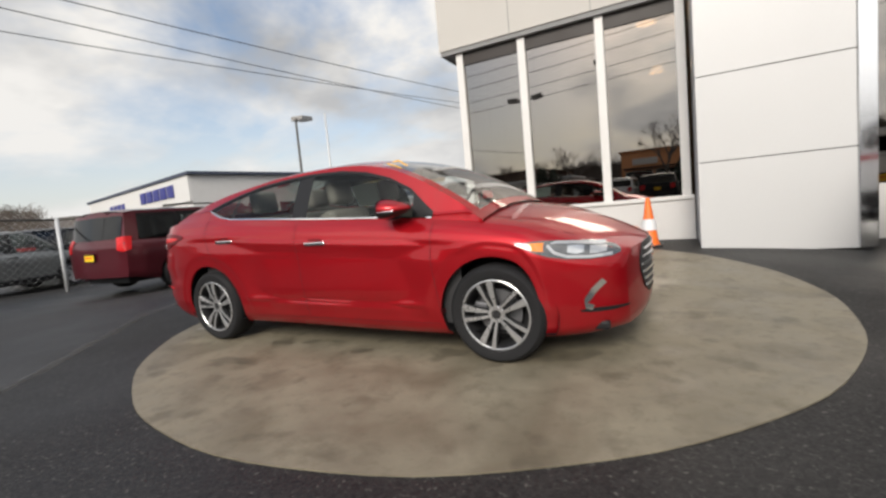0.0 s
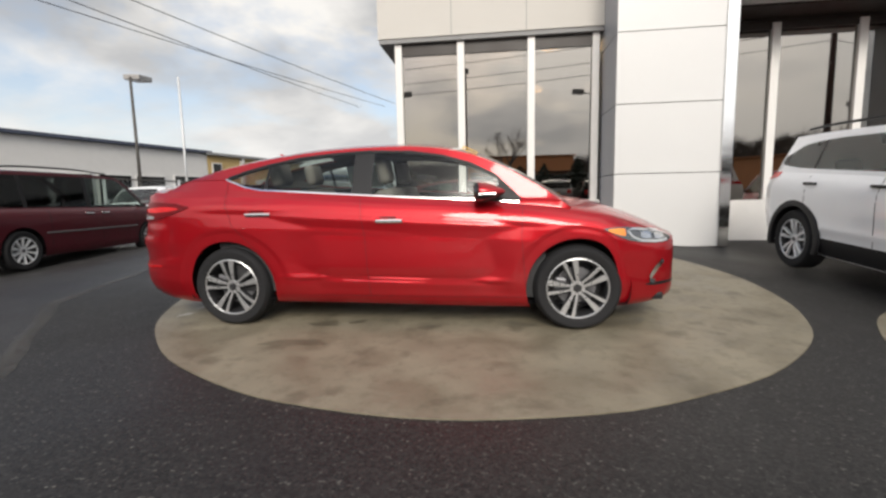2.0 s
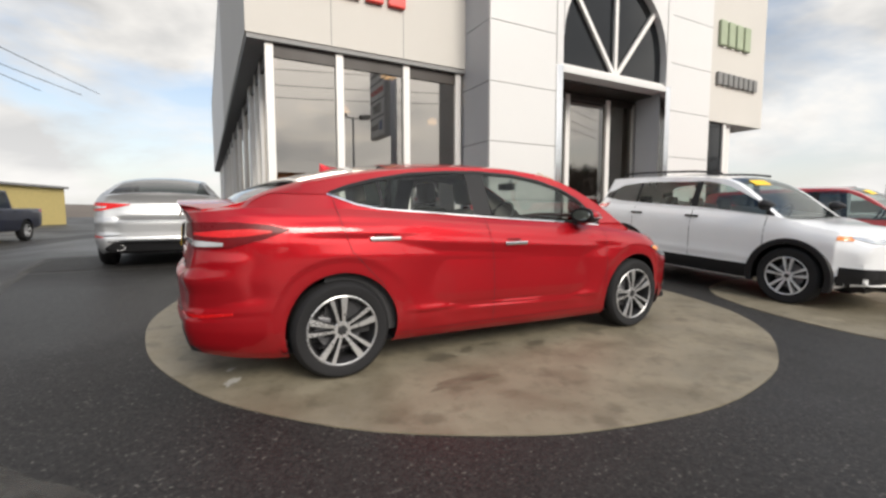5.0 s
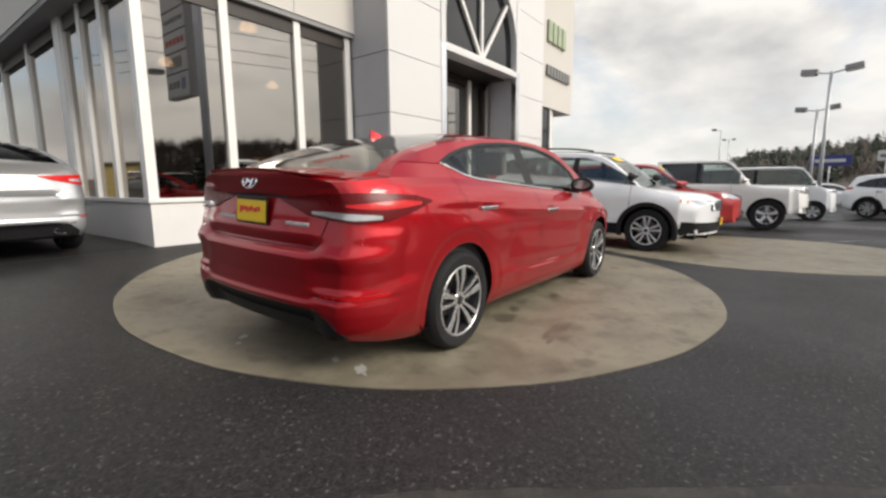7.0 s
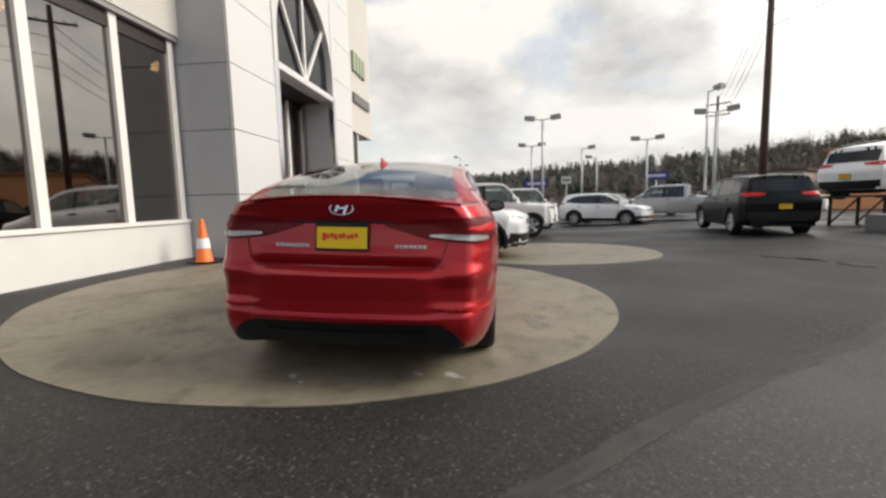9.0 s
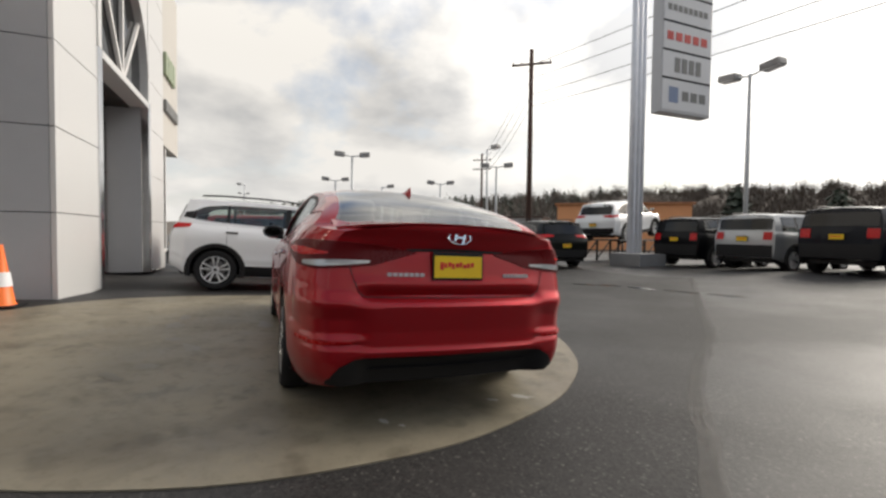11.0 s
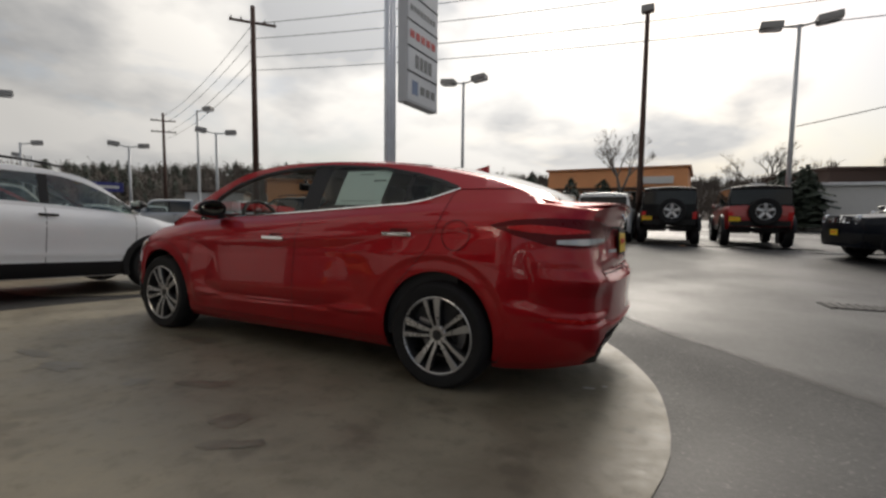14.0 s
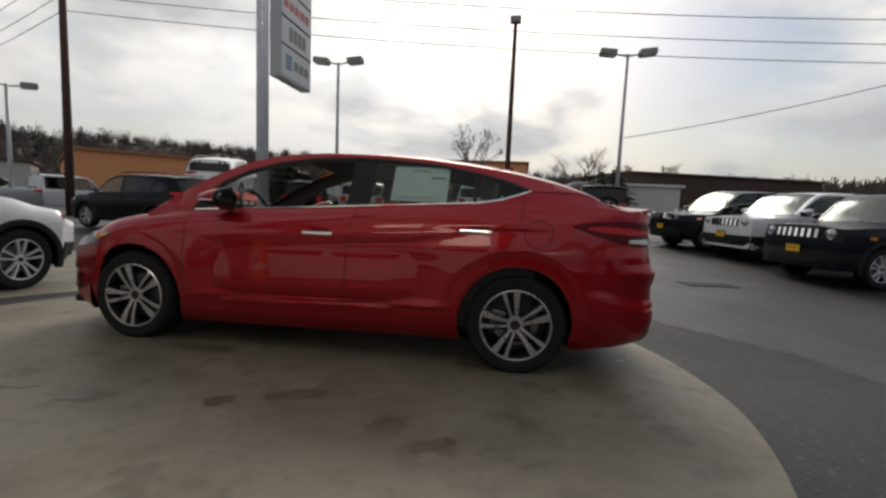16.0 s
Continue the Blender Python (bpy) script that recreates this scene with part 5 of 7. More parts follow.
    if opt.get("strip"):
        for ax, d in (SIDE_L, SIDE_R):
            sh.patch("side_strip", [(-wbx + 0.42, opt["strip"], opt["strip"] + 0.028), (wbx - 0.42, opt["strip"], opt["strip"] + 0.028)], ax, d, M["chrome"], ob, 0.012, 1)
    if opt.get("sticker"):
        s1, s0 = s["green"][2:]
        sh.patch("price_sticker", [(-0.20, -0.06, 0.06), (0.20, -0.06, 0.06)], lambda u, v: (s1 + 0.20 + v, u - 0.25, 0), (0, 0, -1), M["yellow"], ob, 0.012, 2, 0.002)
    if opt.get("rails"):
        for sgn in (1, -1):
            w = tab(s["wr"], -0.3) - 0.06
            pts = [(x, sgn * w, tab(s["zr"], x) + 0.012 + 0.028 * max(0.0, 1 - ((x + 0.65) / 0.95) ** 4)) for x in seq(-1.55, s["green"][2] - 0.12, 0.15)]
            vs, fs = [], []
            for x, y, z in pts:
                vs += [(x, y + 0.016 * math.cos(k * math.pi / 4), z + 0.016 * math.sin(k * math.pi / 4)) for k in range(8)]
            for i in range(len(pts) - 1):
                fs += [(i * 8 + k, i * 8 + (k + 1) % 8, i * 8 + 8 + (k + 1) % 8, i * 8 + 8 + k) for k in range(8)]
            fs += [tuple(range(8)), tuple(len(vs) - 8 + k for k in range(8))]
            raw("roof_rail", vs, fs, M["blackplastic"], ob)


M["blackglass"] = mat("black_privacy_glass", (0.005, 0.006, 0.007), 0.08, coat=0.0, spec=0.4, rvar=0.02)


def vehicle(name, m, label, colour, s, opt, rim="silverrim", style="y", category="car", step=0.075, group=""):
    ob = thing(name, m, label, category, group)
    sh = Shell(s, step).build()
    g = {"side": M["privacy"], "rear": M["privacy"], "side2": M["bgglass"], "windscreen": M["bgglass"], "rear_window": M["privacy"]}
    if opt.get("glass"):
        g.update({k: M[opt["glass"]] for k in g})
    skin_parts(sh, ob, colour, g, top=M[opt["top"]] if opt.get("top") else None)
    wells(ob, s, 0)
    box("underbody", s["xr"] + 0.25, s["xf"] - 0.25, -0.66, 0.66, tab(s["zb"], 0) + 0.02, tab(s["zb"], 0) + 0.12, M["blackplastic"], ob)
    r = s["hub"]
    for x, _ in s["arches"]:
        for sgn in (1, -1):
            wheel(ob, x, sgn * (tab(s["w"], x) - 0.125 + opt.get("track", 0)), r, 0.23, r * opt.get("rimfrac", 0.66), style, M[rim], 30)
    if opt.get("seats", True):
        cabin(ob, opt.get("front_seat", 0.05), opt.get("front_seat", 0.05) - 0.95, opt.get("floor", 0.42), M["darkcloth"])
    dress(sh, ob, s, colour, opt)
    return ob


# ---- ground ----
def sheet(name, xs, ys, material, lift=0.0, label="", category="", keep=None):
    vs = [(x, y, ground_z(x, y) + lift) for x in xs for y in ys]
    n = len(ys)
    fs = [(i * n + j, (i + 1) * n + j, (i + 1) * n + j + 1, i * n + j + 1) for i in range(len(xs) - 1) for j in range(n - 1)]
    ob = raw(name, vs, fs, material, None, label, doubles=0)
    return tagged(ob, label, category, kind="structure")


near = [-30, -24, -18, -14, -11, -9, -7.5, -6, -5, -4, -3, -2.5, -2, -1.5, -1, -0.5, 0, 0.5, 1, 1.5, 2, 2.5, 3, 3.4, 4, 4.5, 5, 6, 8, 10, 12, 15, 18, 22, 26, 30]
far = [-900, -400, -200, -120, -80, -60, -45]
fine = [round(v, 3) for v in seq(-9, 8, 0.25)]
xs_g = far + [v for v in near if v < -9] + fine + [v for v in near if v > 8] + [-f for f in reversed(far)]
ys_g = sorted(set(far + near + [-f for f in far] + [v for v in fine if -6 <= v <= 6]))
sheet("ground", xs_g, ys_g, M["asphalt"], 0, "dark damp asphalt car lot reaching the street", "ground")


JOINT = [(-4.6, 6.5), (-4.15, 2.2), (-3.95, 0.6), (-3.75, -0.3), (-3.1, -1.05), (-2.65, -1.55), (-2.0, -2.35), (-1.1, -3.75), (0.2, -5.3), (3.0, -8.6)]


def asphalt_bed():
    """The newer, darker bed of asphalt inside the joint, from the showroom to the lot."""
    vs, fs = [], []
    ys = seq(6.5, -8.6, 0.15)
    n = 60
    for y in ys:
        x0 = float(np.interp(-y, [-p[1] for p in JOINT], [p[0] for p in JOINT])) + 0.05
        x1 = -1.14 if y > 4.35 else 13.0
        for k in range(n + 1):
            x = x0 + (x1 - x0) * (k / n)
            vs.append((x, y, ground_z(x, y) + 0.005))
    m = n + 1
    for i in range(len(ys) - 1):
        if ys[i] > 4.35 >= ys[i + 1]:
            continue
        fs += [(i * m + k, i * m + k + 1, (i + 1) * m + k + 1, (i + 1) * m + k) for k in range(n)]
    tagged(raw("road_bed", vs, fs, M["bed"], doubles=0), "newer dark coarse asphalt bed round the display pad", "ground", kind="structure")


asphalt_bed()


def disc(name, cx, cy, r, material, label):
    """A round slab that follows the ground, a little proud of it."""
    vs, fs, seg, rings = [(cx, cy, ground_z(cx, cy) + 0.012)], [], 96, 14
    for k in range(1, rings + 1):
        for i in range(seg):
            a = 2 * math.pi * i / seg
            w = r * k / rings * (1 + (0.002 * math.sin(7 * a) + 0.0015 * math.sin(19 * a) if k == rings else 0))
            x, y = cx + w * math.cos(a), cy + w * math.sin(a)
            vs.append((x, y, ground_z(x, y) + 0.012))
    for i in range(seg):
        fs.append((0, 1 + i, 1 + (i + 1) % seg))
        for k in range(rings - 1):
            a, b = 1 + k * seg, 1 + (k + 1) * seg
            fs.append((a + i, b + i, b + (i + 1) % seg, a + (i + 1) % seg))
    o = len(vs)
    b = 1 + (rings - 1) * seg
    vs += [(x, y, z - 0.06) for x, y, z in vs[b:b + seg]]
    fs += [(b + i, o + i, o + (i + 1) % seg, b + (i + 1) % seg) for i in range(seg)]
    return tagged(raw(name, vs, fs, material, doubles=0), label, "pad", "round display pads", "structure")


disc("pavement_pad", 0.445, 0.82, 3.012, M["concrete"], "stained round concrete display pad under the red car")
disc("pavement_pad", 5.75, -2.0, 2.6, M["concrete"], "round concrete display pad beneath the white car")

M["blueroof"] = mat("dark_blue_roof_edge", (0.05, 0.06, 0.09), 0.6)
M["yellowwall"] = mat("yellowish_block_wall", (0.50, 0.40, 0.16), 0.85)

# west side of the upper storey, colour lightened to offset the shade there
M["whiteside"] = mat("side_tone_lifted", (0.72, 0.71, 0.69), 0.7, var=0.05, scale=0.8)

# ---- showroom ----
WY = 4.40      # window wall
PY = 3.42      # pier fronts
GB = 0.10      # base of walls


def wall(name, x0, x1, y0, y1, z0, z1, material, label="", parent=None, bevel=0.0):
    ob = box(name, x0, x1, y0, y1, z0, z1, material, parent, label, bevel)
    if parent is None:
        tagged(ob, label, "wall", kind="structure")
    return ob


wall("wall_sill_front", -1.12, 2.64, WY - 0.04, WY + 0.16, GB, 0.82, M["whitewall"], "white painted low wall under showroom windows")
wall("wall_sill_west", -1.12, -0.96, WY + 0.16, 30, GB, 0.82, M["whitewall"], "white painted low side wall under windows")
wall("window_sill_front", -1.15, 2.64, WY - 0.075, WY + 0.16, 0.82, 0.88, M["whiteframe"], "white window sill ledge", bevel=0.006)
wall("window_sill_west", -1.15, -0.96, WY + 0.16, 30, 0.82, 0.88, M["whiteframe"], "white window sill ledge", bevel=0.006)
fa = wall("wall_fascia", -1.42, 2.66, WY - 0.10, WY + 0.35, 3.92, 8.2, M["fascia"], "cream stucco upper storey over showroom windows")
wall("soffit", -1.40, 2.66, WY - 0.08, WY + 0.35, 3.84, 3.92, M["soffit"], "grey underside of the overhanging upper storey")
wall("wall_fascia_side", -1.42, -0.92, WY + 0.352, 13.1, 3.92, 8.2, M["fascia"], "cream stucco side of the upper storey")
wall("soffit_side", -1.40, -0.92, WY + 0.352, 13.1, 3.84, 3.92, M["soffit"], "grey underside of the upper storey side")
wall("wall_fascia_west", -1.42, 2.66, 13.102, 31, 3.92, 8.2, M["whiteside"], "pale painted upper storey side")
wall("soffit_west", -1.40, 2.66, 13.102, 31, 3.84, 3.92, M["soffit"], "grey underside of the upper storey")
for z in (5.25, 6.6):
    box("panel_joint", -1.425, 2.66, WY - 0.104, WY - 0.09, z, z + 0.012, M["soffit"], fa)
for x in (-0.05, 1.3):
    box("panel_joint", x, x + 0.012, WY - 0.104, WY - 0.09, 3.93, 8.19, M["soffit"], fa)


def window(name, a, b, axis, base, z0, z1, label, head=0.22):
    """A tall pane in a white frame; axis x along the front, y along the side."""
    w = thing(name, Matrix(), label, "window", "showroom windows", "structure")
    f = 0.065
    if axis == "x":
        def bx(n, u0, u1, v0, v1, q0, q1, m):
            return box(n, u0, u1, base + v0, base + v1, q0, q1, m, w, bevel=0.004 if m is M["whiteframe"] else 0)
    else:
        def bx(n, u0, u1, v0, v1, q0, q1, m):
            return box(n, base + v0, base + v1, u0, u1, q0, q1, m, w, bevel=0.004 if m is M["whiteframe"] else 0)
    bx("window_frame", a - f, a + f, -0.05, 0.07, z0 + 0.001, z1 - 0.001, M["whiteframe"])
    bx("window_frame", b - f + 0.003, b + f - 0.003, -0.045, 0.066, z0, z1, M["whiteframe"])
    bx("head", a + f, b - f, -0.02, 0.05, z1 - head, z1, M["brownhead"])
    g = bx("pane", a + f + 0.001, b - f + 0.002, 0.010, 0.018, z0, z1 - head, M["shopglass"])
    g.visible_shadow = False
    return w


M["brownhead"] = mat("dark_brown_window_head", (0.020, 0.014, 0.011), 0.5)
edges = [-1.06, 0.115, 1.40, 2.54]
for a, b in zip(edges, edges[1:]):
    window("window_front", a, b, "x", WY + 0.03, 0.88, 3.84, "tall showroom window in white frame reflecting the lot")
side = [4.52, 5.55, 6.45, 7.35, 9.6, 11.8, 14.0, 16.2, 18.4, 20.6, 22.8]
for a, b in zip(side, side[1:]):
    window("window_west", a, b, "y", -1.06, 0.88, 3.84, "tall side window in white frame reflecting sky")
for y in (7.5, 14.0, 22.8):
    wall("wall_pier_west", -1.13, -0.9, y - 0.16, y + 0.16, 0.88, 3.84, M["whitewall"], "white side wall pier")
wall("wall_west_end", -1.10, -0.9, 22.9, 30, 0.88, 3.84, M["whitewall"], "white plain side wall")

# piers and portal
EX0, EX1 = 4.43, 7.66


def pier(name, x0, x1, steel_side):
    p = thing(name, Matrix(), "white metal-panel entrance pier with dark joints and steel edge", "pier", "entrance piers", "structure")
    zs = [GB, 1.29, 2.39, 3.49, 4.60, 5.70, 6.80, 8.6]
    for z0, z1 in zip(zs, zs[1:]):
        box("panel", x0, x1, PY, PY + 0.06, z0 + 0.006, z1 - 0.006, M["panel"], p, bevel=0.003)
        # white side faces coloured grey, their shade put into the panel colour
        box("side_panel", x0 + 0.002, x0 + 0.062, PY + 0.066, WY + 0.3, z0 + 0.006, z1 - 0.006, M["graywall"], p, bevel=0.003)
    box("core", x0 + 0.02, x1 - 0.01, PY + 0.02, WY + 0.28, GB, 8.58, M["seam"], p)
    xs = (x1 + 0.002, x1 + 0.17) if steel_side > 0 else (x0 - 0.17, x0 - 0.002)
    box("steel_edge", xs[0], xs[1], PY - 0.03, PY + 0.13, GB, 4.02, M["steel"], p, "polished steel portal edge", 0.01)
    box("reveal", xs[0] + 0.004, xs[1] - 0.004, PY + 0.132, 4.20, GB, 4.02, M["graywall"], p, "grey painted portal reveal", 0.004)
    box("upper_edge", xs[0], xs[1], PY - 0.026, WY + 0.2, 4.02, 8.58, M["panel"], p, bevel=0.008)
    return p


pier("wall_pier_left", 2.66, 4.26, 1)
pier("wall_pier_right", 7.83, 9.45, -1)
# lintel and arch window
lin = wall("lintel", EX0, EX1, PY - 0.03, PY + 0.35, 3.89, 4.02, M["panel"], "white metal beam over the entrance", bevel=0.01)
cx, r_in = (EX0 + EX1) / 2, (EX1 - EX0) / 2 - 0.02
vs, fs = [], []
n = 40
for i in range(n + 1):
    a = math.pi * i / n
    px, pz = cx + r_in * math.cos(a), 4.62 + r_in * math.sin(a)
    vs += [(px, PY - 0.02, pz), (px, PY - 0.02, 8.6), (px, PY + 0.3, pz), (px, PY + 0.3, 8.6)]
for i in range(n):
    a, b = 4 * i, 4 * i + 4
    fs += [(a, b, b + 1, a + 1), (a + 2, a + 3, b + 3, b + 2), (a, a + 2, b + 2, b)]
tagged(raw("wall_arch", vs, fs, M["panel"], None, doubles=0, smooth=False), "white panel wall round the arched window", "wall", kind="structure")
aw = thing("window_arch", Matrix(), "arched dark window with white spokes over the entrance", "window", kind="structure")
vs, fs = [(cx, PY + 0.14, 4.62)], []
for i in range(n + 1):
    a = math.pi * i / n
    vs.append((cx + r_in * math.cos(a), PY + 0.14, 4.62 + r_in * math.sin(a)))
fs = [(0, i + 1, i + 2) for i in range(n)]
vs += [(cx - r_in, PY + 0.14, 4.02), (cx + r_in, PY + 0.14, 4.02)]
fs.append((n + 1, n + 2, n + 3, 1))
raw("pane", vs, fs, M["blackglass"], aw, smooth=False, doubles=0)
for ang in (52, 90, 128):
    bm = bmesh.new()
    add_box(bm, -0.045, 0.045, PY + 0.06, PY + 0.13, 0, r_in + 0.6, 0.006, pose(cx, 0, 4.02, 0, 90 - ang, 0))
    part("spoke", bm, M["whiteframe"], aw)
box("bottom_bar", EX0, EX1, PY + 0.055, PY + 0.125, 4.02, 4.09, M["whiteframe"], aw, bevel=0.006)
# recessed entrance
M["graydark"] = mat("dark_grey_return", (0.16, 0.17, 0.17), 0.5, var=0.05)
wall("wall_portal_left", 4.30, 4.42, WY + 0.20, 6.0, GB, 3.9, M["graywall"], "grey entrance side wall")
wall("ceiling_entrance", EX0 - 0.1, EX1 + 0.1, PY + 0.35, 6.0, 3.86, 3.9, M["brownhead"], "dark glossy entrance ceiling")
wall("wall_sill_entrance", 4.43, 6.80, 4.36, 4.52, GB, 0.819, M["whitewall"], "white low wall beside the entrance doors")
for a, b in ((4.50, 5.49), (5.49, 6.83), (6.83, 7.80)):
    window("window_entrance", a, b, "x", 4.40, 0.82 if b < 6.9 else 0.0, 3.80, "entrance glass in white frame", 0.10)
wall("wall_over_entrance", 4.43, 7.83, 4.38, 4.50, 3.803, 3.855, M["brownhead"], "dark head over the entrance glass")
# east wing
wall("wall_fascia_east", 9.45, 12.0, PY + 0.05, 14, 3.42, 8.2, M["fascia"], "cream stucco upper storey with brand letters")
wall("wall_east", 9.45, 10.75, PY + 0.20, 14, GB - 0.5, 3.42, M["whitewall"], "white wall under the east wing")
we = thing("window_east", Matrix(), "tall dark window in white frame at the end of the front", "window", "showroom windows", "structure")
for x in (9.52, 10.28):
    box("window_frame", x, x + 0.10, PY + 0.10, PY + 0.20, 0.55, 3.42, M["whiteframe"], we, bevel=0.004)
box("pane", 9.62, 10.28, PY + 0.15, PY + 0.17, 0.55, 3.42, M["blackglass"], we)
box("sill", 9.50, 10.40, PY + 0.08, PY + 0.20, 0.49, 0.55, M["whiteframe"], we, bevel=0.004)
wall("wall_back", -1.1, 12, 30.2, 30.4, GB, 8.2, M["whitewall"], "plain rear wall of the showroom")
wall("roof_main", -1.42, 12.0, WY + 0.2, 31, 8.2, 8.4, M["soffit"], "flat showroom roof")
wall("wall_upper_infill", 2.66, 9.45, WY + 0.25, WY + 0.45, 4.0, 8.6, M["fascia"], "plain wall behind the entrance arch")


def letters(name, x0, x1, y, z, h, n, material, label, parent=None):
    """A row of raised plain blocks in place of brand letters."""
    t = thing(name, Matrix(), label, "sign")
    w = (x1 - x0) / n
    for k in range(n):
        box("letter_block", x0 + k * w, x0 + (k + 0.78) * w, y - 0.09, y, z, z + h, material, t, bevel=0.025)
    return t


letters("brand_sign", -0.72, 1.42, WY - 0.10, 4.78, 0.42, 5, M["redletter"], "red raised letter blocks on cream fascia")
letters("brand_sign", 9.75, 11.2, PY + 0.05, 5.35, 0.62, 4, M["greenletter"], "olive green letter blocks on cream fascia")
letters("brand_sign", 9.72, 11.6, PY + 0.05, 4.35, 0.32, 8, M["greyletter"], "dark grey letter blocks on cream fascia")

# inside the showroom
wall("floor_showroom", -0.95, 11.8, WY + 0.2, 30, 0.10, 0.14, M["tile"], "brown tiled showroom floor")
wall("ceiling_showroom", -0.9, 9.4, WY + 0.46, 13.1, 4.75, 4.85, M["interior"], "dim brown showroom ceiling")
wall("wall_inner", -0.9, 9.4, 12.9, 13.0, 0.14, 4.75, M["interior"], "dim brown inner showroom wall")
for x, y, z in ((2.0, 6.85, 4.40), (2.07, 11.1, 4.40), (5.5, 11.4, 4.40), (7.6, 6.0, 4.10), (5.5, 6.85, 4.40)):
    t = thing("pendant_lamp", pose(x, y, z), "warm glowing glass pendant lamp under the ceiling", "lamp", "showroom pendant lamps")
    vs, fs = lathe([(0.03, 0.14), (0.10, 0.11), (0.16, 0.04), (0.19, -0.06)], 20)
    raw("shade", [(q[0], q[2], q[1]) for q in vs], fs, M["lampglow"], t)
    rod("stem", (0, 0, 0.10), (0, 0, 4.76 - z), 0.015, M["chrome"], t)
for x, y, w, h in ((0.6, 6.4, 1.3, 0.75), (2.0, 9.0, 1.6, 0.75), (5.4, 7.0, 1.2, 1.0), (0.2, 10.5, 1.8, 1.1)):
    d = thing("desk", pose(x, y, 0.14, 0, 0, 12), "brown wooden showroom desk", "desk", "showroom desks")
    box("top", -w / 2, w / 2, -0.35, 0.35, h - 0.04, h, M["furn"], d, bevel=0.006)
    for sx in (-1, 1):
        box("side_panel", sx * (w / 2 - 0.05) - 0.02, sx * (w / 2 - 0.05) + 0.02, -0.32, 0.32, 0, h - 0.04, M["furn"], d)
    box("modesty_panel", -w / 2 + 0.07, w / 2 - 0.07, -0.30, -0.27, 0.2, h - 0.04, M["furn"], d)


def cone(x, y):
    c = thing("traffic_cone", pose(x, y, ground_z(x, y)), "orange traffic cone with white reflective collar by the pier", "cone")
    bm = bmesh.new()
    add_box(bm, -0.18, 0.18, -0.18, 0.18, 0, 0.03, 0.012)
    part("base", bm, M["blackplastic"], c)
    turn = lambda pr: ([(q[0], q[2], q[1]) for q in lathe(pr, 24)[0]], lathe(pr, 24)[1])
    raw("body", *turn([(0.14, 0.03), (0.125, 0.05), (0.03, 0.70), (0.02, 0.71), (0.001, 0.71)]), M["cone"], c)
    raw("collar", *turn([(0.102, 0.24), (0.106, 0.24), (0.085, 0.40), (0.081, 0.40)]), M["conewhite"], c, "white reflective collar")
    return c


cone(2.02, 3.72)
TILT = math.degrees(math.atan(0.035))
red_saloon(pose(0, 0, 0.012, TILT, 0, 0))


# ---- parked vehicles ----
def silver_saloon(m):
    car = thing("saloon_car", m, "silver saloon parked along the showroom side wall", "car")
    spec = dict(SALOON, even=40, cap=24, sculpt=saloon_sculpt)
    sh = Shell(spec, 0.04).build()
    skin_parts(sh, car, SILVER, {"side": M["privacy"], "windscreen": M["bgglass"], "rear_window": M["privacy"]}, lining=M["lining"])
    wells(car, spec, 0)
    box("underbody", -2.0, 2.0, -0.72, 0.72, 0.20, 0.26, M["blackplastic"], car, bevel=0.02)
    for x in (1.35, -1.35):
        for y in (0.775, -0.775):
            wheel(car, x, y, 0.318, 0.215, 0.21, "ten", M["silverrim"], 30)
    s2 = math.sqrt(0.5)
    for sgn in (1, -1):
        dg = (s2, -sgn * s2, 0)
        dax = lambda u, v: (u * s2 - 0.9, sgn * (u * s2 + 0.9), v)
        lamp = sh.patch("tail_lamp", [(-0.56, 0.94, 0.955), (-0.70, 0.865, 0.965), (-0.86, 0.835, 0.965), (-1.02, 0.845, 0.955), (-1.18, 0.890, 0.945), (-1.28, 0.925, 0.938)], dax, dg, M["taillamp"], car, 0.010, 5, label="red wrap-round tail lamp with clear centre")
        sh.patch("reversing_lamp", [(-0.74, 0.880, 0.905), (-0.90, 0.868, 0.910), (-1.06, 0.884, 0.905)], dax, dg, M["clearlamp"], lamp, 0.014, 3)
        sh.patch("reflector", [(-0.72, 0.455, 0.480), (-0.90, 0.452, 0.472), (-1.04, 0.455, 0.463)], dax, dg, M["taillamp"], car, 0.008, 2)
        vs, fs = lathe([(0.030, -0.10), (0.040, -0.10), (0.042, 0.03), (0.032, 0.03), (0.032, -0.10)], 18)
        raw("exhaust_pipe", [(-2.17 - y, sgn * 0.52 + x * 1.5, 0.30 + z) for x, y, z in vs], fs, M["chrome"], car, "chrome oval exhaust pipe")
        for hx, hz in ((-0.03, 0.835), (-1.07, 0.895)):
            ax, d = (SIDE_L if sgn > 0 else SIDE_R)
            y = sh.lay(ax(hx, hz), d, 0.018).y
            box("door_handle", hx - 0.10, hx + 0.10, y - 0.012, y + 0.012, hz - 0.013, hz + 0.013, M["chrome"], car, bevel=0.008)
    sh.patch("chrome_strip", [(-0.66, 0.388, 0.402), (0.66, 0.388, 0.402)], *REAR, M["chrome"], car, 0.012, 2)
    sh.patch("bumper_lower", [(-0.70, 0.246, 0.300), (-0.6, 0.246, 0.384), (0.6, 0.246, 0.384), (0.70, 0.246, 0.300)], *REAR, M["blackplastic"], car, 0.006, 5, label="black lower bumper with exhaust cut-outs")
    for z0, w in ((0.708, 0.53), (0.955, 0.40)):
        sh.patch("boot_gap", [(-w, z0, z0 + 0.006), (w, z0, z0 + 0.006)], *REAR, M["seam"], car, 0.003, 1)
    mirror_pair(car, 0.66, 0.80, 1.035, SILVER)
    return car


